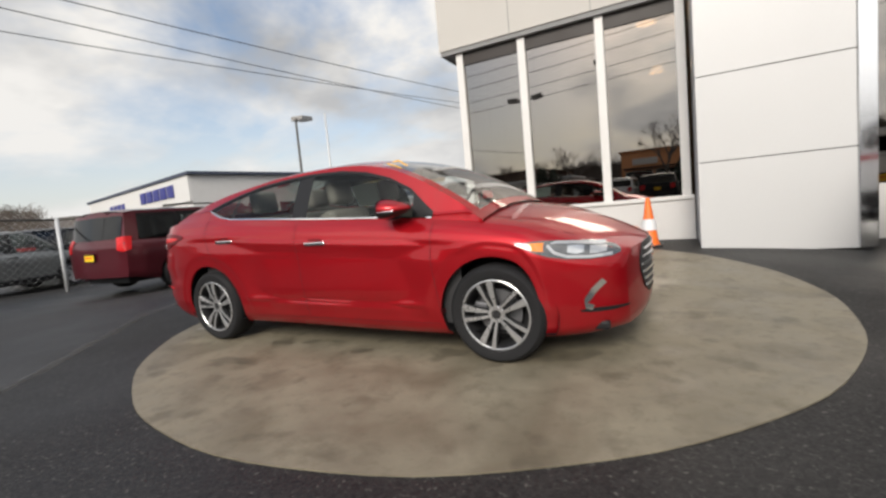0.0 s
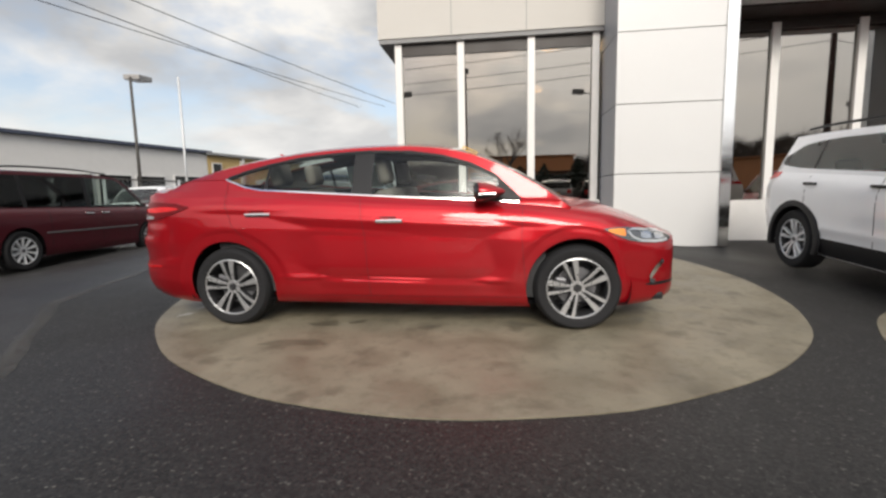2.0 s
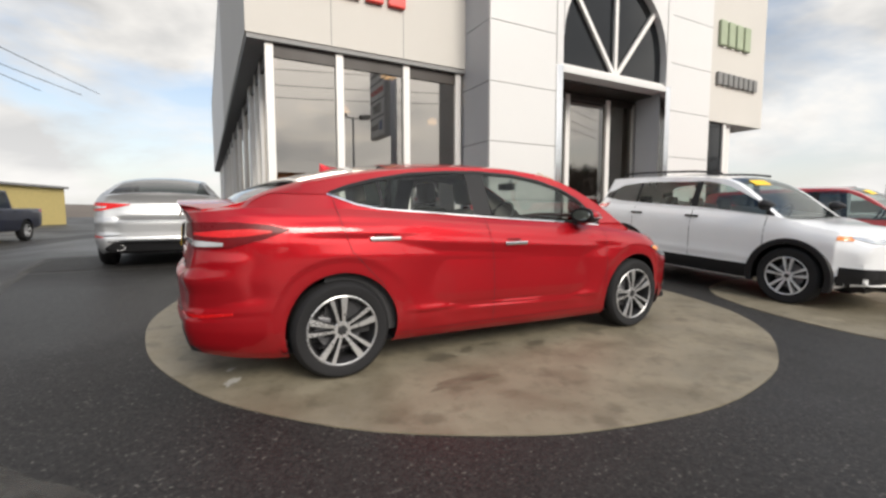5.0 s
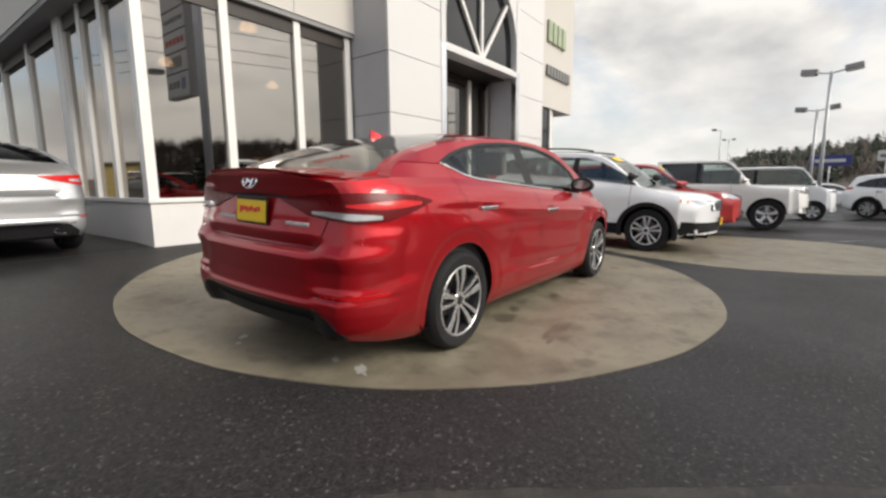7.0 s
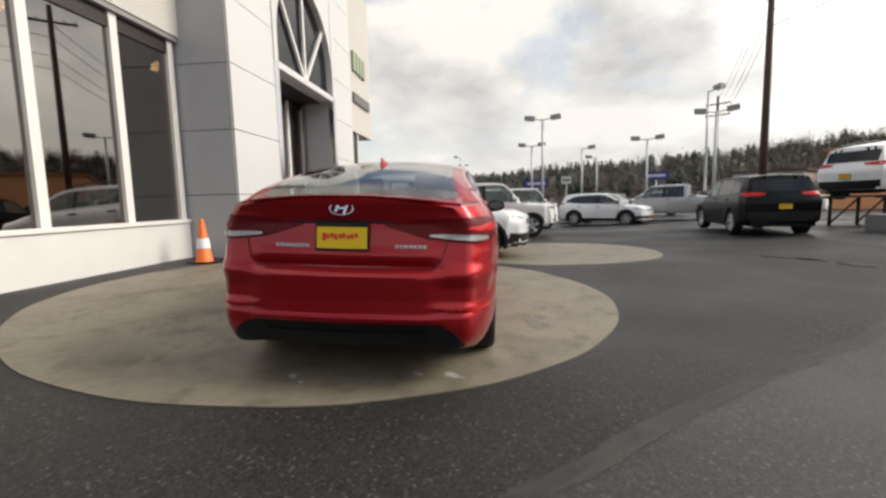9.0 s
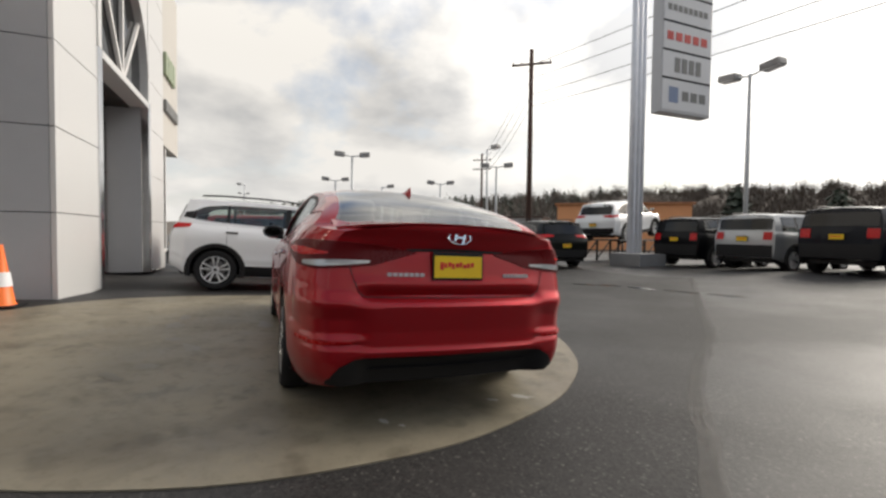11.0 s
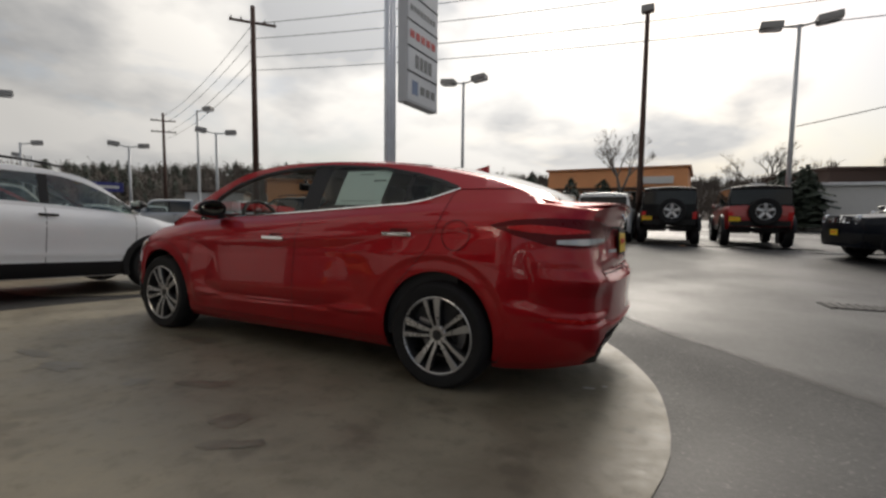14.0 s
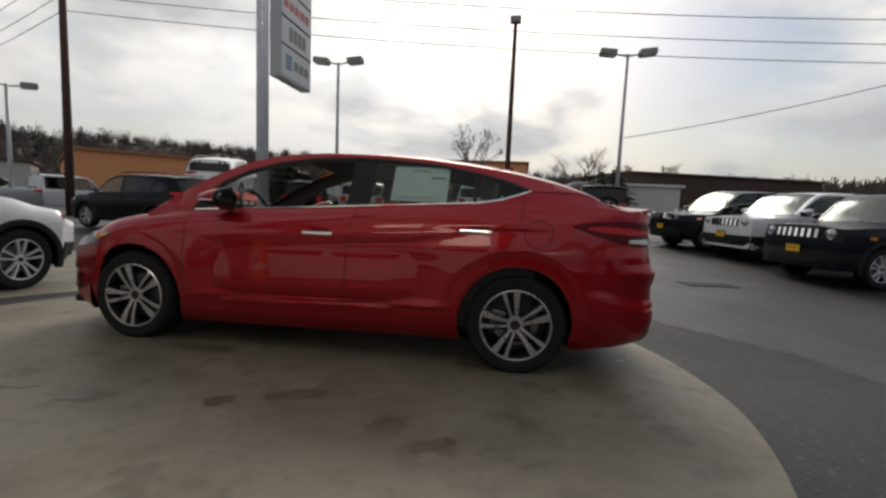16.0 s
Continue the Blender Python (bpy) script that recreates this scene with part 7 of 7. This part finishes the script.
M["panelgrey"] = mat("pale_grey_sign_panel", (0.66, 0.66, 0.67), 0.4, var=0.04)
pylon()


# ---- marks on the ground ----
def silt_material():
    """Thin pale silt washed over asphalt, the asphalt showing through."""
    m = mat("pale_silt", (0.075, 0.070, 0.062), 0.6, var=0.2, scale=3, fine=40)
    n, l = m.node_tree.nodes, m.node_tree.links
    tc, no, r = n.new("ShaderNodeTexCoord"), n.new("ShaderNodeTexNoise"), n.new("ShaderNodeMapRange")
    no.inputs["Scale"].default_value, no.inputs["Detail"].default_value, no.inputs["Roughness"].default_value = 7, 8, 0.75
    r.inputs["From Min"].default_value, r.inputs["From Max"].default_value = 0.38, 0.72
    r.inputs["To Min"].default_value, r.inputs["To Max"].default_value = 0.15, 0.75
    l.new(tc.outputs["Object"], no.inputs["Vector"])
    l.new(no.outputs["Fac"], r.inputs["Value"])
    l.new(r.outputs[0], n["Principled BSDF"].inputs["Alpha"])
    return m


M["silt"] = silt_material()


def strip(name, pts, width, material, label, lift=0.006, jitter=0.01):
    vs, fs = [], []
    path = []
    for (xa, ya), (xb, yb) in zip(pts, pts[1:]):
        n = max(1, int(math.hypot(xb - xa, yb - ya) / 0.12))
        path += [(xa + (xb - xa) * i / n, ya + (yb - ya) * i / n) for i in range(n)]
    path.append(pts[-1])
    for i, (x, y) in enumerate(path):
        xa, ya = path[max(0, i - 1)]
        xb, yb = path[min(len(path) - 1, i + 1)]
        l = math.hypot(xb - xa, yb - ya)
        nx, ny = -(yb - ya) / l, (xb - xa) / l
        j = jitter * noise.noise((x * 3, y * 3, 1.7))
        w = width / 2 * (1 + 0.35 * noise.noise((x * 2.1, y * 2.1, 5.1)) + 0.3 * noise.noise((x * 9, y * 9, 2.2)))
        for s in (-1, 1):
            px, py = x + nx * (j + s * w), y + ny * (j + s * w)
            vs.append((px, py, ground_z(px, py) + lift))
    for i in range(len(path) - 1):
        fs.append((2 * i, 2 * i + 1, 2 * i + 3, 2 * i + 2))
    return tagged(raw(name, vs, fs, material, doubles=0), label, "marking", kind="structure")


strip("asphalt_joint", [(x + 0.06, y + 0.02) for x, y in JOINT], 0.12, M["silt"], "thin pale silt washed along the asphalt joint", lift=0.0075, jitter=0.03)


def puddle(cx, cy, rx, ry, turn, seed):
    vs, fs, n = [(cx, cy, ground_z(cx, cy) + 0.011)], [], 40
    for i in range(n):
        a = 2 * math.pi * i / n
        k = 1 + 0.45 * noise.noise((math.cos(a) * 1.3, math.sin(a) * 1.3, seed)) + 0.2 * noise.noise((math.cos(a) * 4, math.sin(a) * 4, seed))
        u, v = rx * k * math.cos(a), ry * k * math.sin(a)
        x, y = cx + u * math.cos(turn) - v * math.sin(turn), cy + u * math.sin(turn) + v * math.cos(turn)
        vs.append((x, y, ground_z(x, y) + 0.011))
    fs = [(0, 1 + i, 1 + (i + 1) % n) for i in range(n)]
    return tagged(raw("puddle", vs, fs, M["water"], doubles=0), "shallow puddle of rain water on asphalt", "puddle", kind="structure")


for k, p in enumerate(((3.75, -5.9, 0.40, 0.05, 0.1), (3.05, -6.05, 0.36, 0.08, 0.12), (2.3, -6.16, 0.38, 0.09, 0.15), (1.55, -6.42, 0.34, 0.05, 0.2), (0.9, -6.7, 0.3, 0.04, 0.25), (0.5, -12.2, 1.4, 0.35, 0.1), (-2.6, -12.0, 1.2, 0.3, 0.0), (-4.9, -12.2, 1.3, 0.3, 0.1), (2.4, -12.3, 1.2, 0.3, 0.0), (-6.2, -11.2, 0.8, 0.3, 0.4), (8.3, -3.6, 0.9, 0.06, -0.8))):
    puddle(*p, 3.1 * k)
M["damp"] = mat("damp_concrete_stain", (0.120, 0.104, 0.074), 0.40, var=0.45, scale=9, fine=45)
M["residue"] = mat("pale_pad_patch", (0.34, 0.33, 0.30), 0.6, var=0.25, scale=8, fine=50)


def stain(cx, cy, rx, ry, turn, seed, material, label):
    """A thin uneven mark lying on the pad."""
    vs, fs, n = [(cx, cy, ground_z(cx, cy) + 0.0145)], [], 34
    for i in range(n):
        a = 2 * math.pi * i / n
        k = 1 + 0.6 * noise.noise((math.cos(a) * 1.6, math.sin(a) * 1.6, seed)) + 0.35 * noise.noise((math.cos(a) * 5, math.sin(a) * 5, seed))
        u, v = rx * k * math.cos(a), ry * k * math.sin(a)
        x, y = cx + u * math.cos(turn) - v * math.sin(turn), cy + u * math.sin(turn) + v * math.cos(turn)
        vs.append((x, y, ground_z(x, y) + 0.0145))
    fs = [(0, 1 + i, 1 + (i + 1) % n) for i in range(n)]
    return tagged(raw("pad_mark", vs, fs, material, doubles=0), label, "stain", "stains on the pad", "structure")


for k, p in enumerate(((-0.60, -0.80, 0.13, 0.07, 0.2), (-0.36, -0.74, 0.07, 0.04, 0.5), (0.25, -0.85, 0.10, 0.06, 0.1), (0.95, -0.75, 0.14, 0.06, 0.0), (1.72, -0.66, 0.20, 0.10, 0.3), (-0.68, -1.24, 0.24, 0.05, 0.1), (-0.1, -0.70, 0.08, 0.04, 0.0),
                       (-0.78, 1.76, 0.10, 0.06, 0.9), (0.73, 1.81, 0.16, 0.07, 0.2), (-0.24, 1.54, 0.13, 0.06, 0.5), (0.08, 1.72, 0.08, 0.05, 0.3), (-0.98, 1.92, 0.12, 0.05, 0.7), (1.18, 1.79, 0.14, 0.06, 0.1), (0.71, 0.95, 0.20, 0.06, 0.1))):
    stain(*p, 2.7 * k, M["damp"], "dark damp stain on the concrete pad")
# small patches paler than the concrete
for k, p in enumerate(((-1.98, -0.62, 0.07, 0.035, 0.9), (-2.12, 0.36, 0.035, 0.022, 0.4), (-2.2, 0.28, 0.02, 0.015, 0.2), (-1.98, -0.40, 0.04, 0.02, 1.0))):
    stain(*p, 31 + 2.3 * k, M["residue"], "pale dried residue on the concrete pad")


def lot_sign(x, y, h, w, face, label):
    """A small board on a thin post, marked with a plain bar."""
    z = ground_z(x, y)
    t = thing("lot_sign", pose(x, y, z, 0, 0, math.degrees(math.atan2(-1 - y, -4.5 - x))), label, "sign", "signs across the lot")
    rod("post", (0, 0, -0.2), (0, 0, h), 0.06, M["pole"], t)
    box("board", 0.05, 0.12, -w / 2, w / 2, h - 0.75, h + 0.1, face, t, bevel=0.01)
    box("bar", 0.12, 0.126, -w * 0.36, w * 0.36, h - 0.45, h - 0.2, M["whiteframe"] if face is M["blue"] else M["greyletter"], t)


lot_sign(42.3, -17.7, 3.7, 2.3, M["blue"], "blue sign board on a post across the lot")
lot_sign(44.0, -6.0, 3.5, 2.6, M["blue"], "blue sign board on a post in the far row")
lot_sign(48.4, -9.9, 3.8, 1.1, M["whiteframe"], "white sign board on a post across the lot")
gr = thing("drain_grate", pose(-4.62, -4.2, ground_z(-4.62, -4.2) + 0.004, 0, 0, 8), "iron drain grate set in the asphalt", "drain grate")
box("frame", -0.42, 0.42, -0.2, 0.2, -0.05, 0.003, M["seam"], gr)
for k in range(9):
    box("bar", -0.40 + k * 0.092, -0.355 + k * 0.092, -0.18, 0.18, 0.004, 0.012, M["darkpole"], gr)


# ---- buildings round the lot ----
def block(name, m, w, d, h, wall_mat, label, roof_mat=None, openings=()):
    """A plain flat-roofed building; its front lies on local y 0 and faces -y, from x 0 to w."""
    t = thing(name, m, label, "building")
    box("wall", 0, w, 0, d, -1.5, h, wall_mat, t)
    box("roof", -0.25, w + 0.25, -0.25, d + 0.25, h, h + 0.20, roof_mat or M["soffit"], t, bevel=0.03)
    for u0, u1, z0, z1 in openings:
        f = box("window", u0, u1, -0.05, 0.03, z0, z1, M["whiteframe"], t, bevel=0.01)
        box("pane", u0 + 0.08, u1 - 0.08, -0.058, -0.046, z0 + 0.08, z1 - 0.08, M["blackglass"], f)
    return t


M["orangeroof"] = mat("orange_brown_fascia", (0.40, 0.17, 0.075), 0.8)
# neighbour: long east front towards the lot, white first, tan behind
n1 = block("dealer_building", pose(-22.5, 13.0, 0.3, 0, 0, 78), 13, 22, 4.1, M["whitewall"], "white neighbouring dealership with dark roof edge and blue letters", M["blueroof"], [(1.0 + 2.2 * k, 3.0 + 2.2 * k, 0.4, 2.4) for k in range(4)] + [(10.2, 12.6, -0.2, 2.5)])
box("south_band", -0.15, 0.0, 0, 21.9, 2.6, 4.1, M["whiteframe"], n1)
for k in range(7):
    f = box("window", -0.05, 0.03, 1.2 + 2.9 * k, 3.8 + 2.9 * k, 0.3, 2.4, M["whiteframe"], n1)
    box("pane", -0.062, -0.046, 1.3 + 2.9 * k, 3.7 + 2.9 * k, 0.4, 2.3, M["blackglass"], f)
for k in range(5):
    box("letter_block", -0.25, -0.15, 2.2 + 1.25 * k, 3.15 + 1.25 * k, 3.0, 3.75, M["blue"], n1, bevel=0.04)
for k in range(4):
    box("letter_block", -0.22, -0.15, 12.0 + 1.0 * k, 12.7 + 1.0 * k, 2.95, 3.4, M["blue"], n1, bevel=0.03)
n2 = block("warehouse", pose(-19.75, 25.75, 0.3, 0, 0, 78), 10.5, 14, 4.0, M["tan"], "tan block warehouse with a white roller door", M["soffit"], [(0.3, 1.2, 2.2, 3.5)])
box("roller_door", 4.6, 6.6, -0.06, 0.02, -0.3, 2.4, M["whitewall"], n2)
for u in (3.0, 7.6):
    box("pilaster", u, u + 0.35, -0.18, 0.0, -1, 3.98, M["fascia"], n2)
n3 = block("warehouse", pose(-17.4, 37.0, 0.2, 0, 0, 70), 12, 10, 3.0, M["yellowwall"], "low yellowish block building", M["soffit"])
# across the street
o1 = block("shop_building", pose(-3.0, -45, 0.3, 0, 0, 178) @ Matrix.Translation((-13.4, 0, 0)), 13.4, 12, 5.5, M["orange"], "orange brick shop building across the street", M["orangeroof"], [(0.4 + 3.2 * k, 3.4 + 3.2 * k, 0.2, 3.3) for k in range(4)])
box("awning", 0.3, 13.1, -0.9, 0.0, 3.45, 3.65, M["brown"], o1, bevel=0.02)
box("sign_board", 9.5, 12.2, -0.2, 0.0, 4.0, 4.7, M["whiteframe"], o1)
o2 = block("shop_building", pose(46, -38, 0.2, 0, 0, 140) @ Matrix.Translation((-14, 0, 0)), 32, 12, 3.9, M["orange"], "long orange brick building across the street", M["orangeroof"], [(2 + 4 * k, 5.2 + 4 * k, 0.3, 2.6) for k in range(7)])
o3 = block("house", pose(50, -31, 0.2, 0, 0, 135), 6, 6, 3.0, M["whitewall"], "small white and brown shop by the street", M["brown"], [(1, 2.5, 0.5, 2.2), (3.5, 5, 0.5, 2.2)])
o4 = block("warehouse", pose(-14, -40, 0.3, 0, 0, 195) @ Matrix.Translation((-2, 0, 0)), 20, 10, 4.4, M["brown"], "long dark brown shed across the street", M["brown"])
o5 = block("warehouse", pose(-6.8, -34, 0.3, 0, 0, 182), 8, 6, 2.9, M["whitewall"], "low pale shed across the street", M["panelgrey"])
o6 = block("warehouse", pose(38.5, 13.8, -0.4, 0, 0, 291.6) @ Matrix.Translation((-3, 0, 0)), 6.0, 8, 3.1, M["panelgrey"], "low pale building beyond the showroom", M["soffit"])

# ---- hills and trees ----
RIDGE = [(-215, 3.0), (-190, 3.4), (-150, 3.0), (-115, 3.6), (-90, 3.9), (-75, 4.6), (-62, 5.4), (-45, 5.6), (-30, 4.6), (-18, 3.9), (-10, 3.6), (-3, 2.9), (1, 2.4), (4, 1.6), (12, 1.5), (30, 1.2), (70, 1.2), (110, 1.2)]
vs, fs = [], []
angs = [-215 + 2.5 * k for k in range(131)]
ring = []
for a in angs:
    e = tab(RIDGE, a) + 0.35 * noise.noise((a * 0.12, 0.3, 0))
    for r, f in ((120, 0.0), (150, 0.30), (190, 0.66), (230, 0.93), (260, 1.0), (330, 0.9)):
        h = r * math.tan(radians(e * 0.92)) * f * (1 + 0.08 * noise.noise((a * 0.3, r * 0.05, 2)))
        vs.append((r * math.cos(radians(a)), r * math.sin(radians(a)), h - (0.8 if f == 0 else 0)))
for i in range(len(angs) - 1):
    for k in range(5):
        fs.append((i * 6 + k, (i + 1) * 6 + k, (i + 1) * 6 + k + 1, i * 6 + k + 1))
tagged(raw("backdrop_hill", vs, fs, M["hill"], doubles=0), "low wooded winter hills round the lot", "hill", kind="structure")


def hill_z(a, r):
    e = tab(RIDGE, a)
    f = float(np.interp(r, [120, 150, 190, 230, 260, 330], [0, 0.30, 0.66, 0.93, 1.0, 0.9]))
    return r * math.tan(radians(e * 0.92)) * f - 0.6


def conifer_into(V, F, x, y, z, h, rnd):
    """A ragged fir: drooping boughs in whorls round a thin stem."""
    w = h * rnd.uniform(0.26, 0.42)
    tiers = 8
    for t in range(tiers):
        u = t / tiers
        zz, rr = z + h * (0.10 + 0.88 * u), w * (1 - u) ** 0.6 * rnd.uniform(0.8, 1.15) + 0.12
        n = 6 if t < 6 else 4
        a0 = rnd.uniform(0, 6.3)
        for k in range(n):
            a = a0 + 6.283 * k / n + rnd.uniform(-0.3, 0.3)
            r = rr * rnd.uniform(0.65, 1.2)
            b = len(V)
            c, s = math.cos(a), math.sin(a)
            d = h * 0.055
            V += [(x, y, zz + d * 1.5), (x + c * r - s * r * 0.45, y + s * r + c * r * 0.45, zz - d), (x + c * r * 1.1, y + s * r * 1.1, zz - d * 0.4), (x + c * r + s * r * 0.45, y + s * r - c * r * 0.45, zz - d)]
            F += [(b, b + 1, b + 2), (b, b + 2, b + 3)]


def brush_into(V, F, x, y, z, h, rnd):
    """A leafless winter crown, as a haze of thin twigs on a few limbs."""
    for k in range(16):
        a, e = rnd.uniform(0, 6.283), rnd.uniform(0.5, 1.45)
        l = h * rnd.uniform(0.45, 1.0)
        sx, sy = rnd.uniform(-0.1, 0.1) * h, rnd.uniform(-0.1, 0.1) * h
        px, py, pz = x + sx + math.cos(a) * math.cos(e) * l * 0.7, y + sy + math.sin(a) * math.cos(e) * l * 0.7, z + math.sin(e) * l
        b = len(V)
        t = 0.02 * h
        V += [(x + sx - t, y + sy, z), (x + sx + t, y + sy + t, z), (px + t * 0.6, py - t * 0.6, pz), (px - t * 0.6, py + t * 0.6, pz)]
        F.append((b, b + 1, b + 2, b + 3))
        for q in range(3):
            u = rnd.uniform(0.4, 0.95)
            qx, qy, qz = x + sx + (px - x - sx) * u, y + sy + (py - y - sy) * u, z + (pz - z) * u
            b = len(V)
            dx, dy, dz = rnd.uniform(-0.16, 0.16) * h, rnd.uniform(-0.16, 0.16) * h, rnd.uniform(0.05, 0.22) * h
            V += [(qx, qy, qz), (qx + dx, qy + dy, qz + dz), (qx + dx + t * 0.8, qy + dy + t * 0.8, qz + dz * 0.96)]
            F.append((b, b + 1, b + 2))


rnd = random.Random(5)
V, F, V2, F2 = [], [], [], []
for k in range(2300):
    a = rnd.uniform(-200, 3)
    dense = float(np.interp(a, [-200, -120, -95, -70, -50, -38, -25, 5, 35], [0.05, 0.05, 0.05, 0.05, 0.08, 0.2, 0.7, 0.8, 0.4]))
    r = rnd.uniform(135, 265)
    x, y = r * math.cos(radians(a)), r * math.sin(radians(a))
    if rnd.random() < dense:
        conifer_into(V, F, x, y, hill_z(a, r), rnd.uniform(4.0, 7.5) * (1.1 if a > -45 else 0.75), rnd)
    else:
        brush_into(V2, F2, x, y, hill_z(a, r), rnd.uniform(5, 9), rnd)
for k in range(2000):
    a, r = rnd.uniform(-200, 3), rnd.uniform(125, 262)
    brush_into(V2, F2, r * math.cos(radians(a)), r * math.sin(radians(a)), hill_z(a, r), rnd.uniform(3.5, 8), rnd)


def mass(name, verts, faces, material, label):
    me = bpy.data.meshes.new(name)
    me.from_pydata(verts, [], faces)
    me.materials.append(material)
    return tagged(new(name, me), label, "trees", kind="stuff")


mass("conifer_wood", V, F, M["conifer"], "dark green fir trees on the far hillside")
mass("winter_wood", V2, F2, M["brush"], "bare brown winter trees and brush on the hills")


def bare_tree(x, y, h, seed):
    """A leafless street tree: forked limbs down to fine twigs."""
    t = thing("bare_tree", pose(x, y, ground_z(x, y)), "leafless grey winter tree across the street", "tree", "bare street trees")
    r = random.Random(seed)
    bm, bt = bmesh.new(), bmesh.new()

    def grow(p, d, l, w, n):
        q = p + d * l
        add_rod(bm if n > 2 else bt, p, q, max(w, 0.008), max(w * 0.62, 0.006), 6 if n > 2 else 3)
        if n == 0:
            return
        for k in range(3):
            nd = (d + Vector((r.uniform(-0.75, 0.75), r.uniform(-0.75, 0.75), r.uniform(-0.15, 0.5)))).normalized()
            grow(p + d * l * r.uniform(0.55, 1.0), nd, l * r.uniform(0.55, 0.78), w * 0.52, n - 1)
    grow(Vector((0, 0, -0.2)), Vector((0, 0, 1)), h * 0.36, h * 0.024, 6)
    part("trunk", bm, M["bark"], t)
    part("crown", bt, M["bark"], t)
    return t


bare_tree(1.9, -36, 9.2, 3)
bare_tree(-9.1, -48, 10.2, 8)
bare_tree(-14.0, -52, 8.8, 13)
bare_tree(-17.5, -46, 7.0, 17)
bare_tree(40, -45, 9, 21)


def bush(x, y, h, seed):
    """A small dense conifer by the street."""
    t = thing("evergreen_tree", pose(x, y, ground_z(x, y)), "small dark evergreen tree by the street", "tree", "small evergreens")
    r = random.Random(seed)
    VV, FF = [], []
    for k in range(5):
        conifer_into(VV, FF, r.uniform(-0.3, 0.3), r.uniform(-0.3, 0.3), 0.1, h * r.uniform(0.75, 1.0), r)
    for q in range(260):
        a, u = r.uniform(0, 6.283), r.random()
        rr = h * 0.34 * (1 - u) ** 0.7 * r.uniform(0.6, 1.05)
        b = len(VV)
        px, py, pz = rr * math.cos(a), rr * math.sin(a), 0.2 + h * 0.95 * u
        s = h * 0.06
        VV += [(px + r.uniform(-s, s), py + r.uniform(-s, s), pz + r.uniform(-s, s)) for _ in range(3)]
        FF.append((b, b + 1, b + 2))
    raw("crown", VV, FF, M["conifer"], t, smooth=False, doubles=0)
    rod("trunk", (0, 0, -0.2), (0, 0, h * 0.5), h * 0.03, M["bark"], t)
    return t


for k, (x, y, h) in enumerate(((12.5, -34, 4.4), (9.0, -35, 4.6), (5.6, -35, 4.0), (3.2, -36, 3.8), (16.5, -30, 4.8), (-9.6, -33, 4.2), (-8.4, -33.4, 3.9))):
    bush(x, y, h, 40 + k)
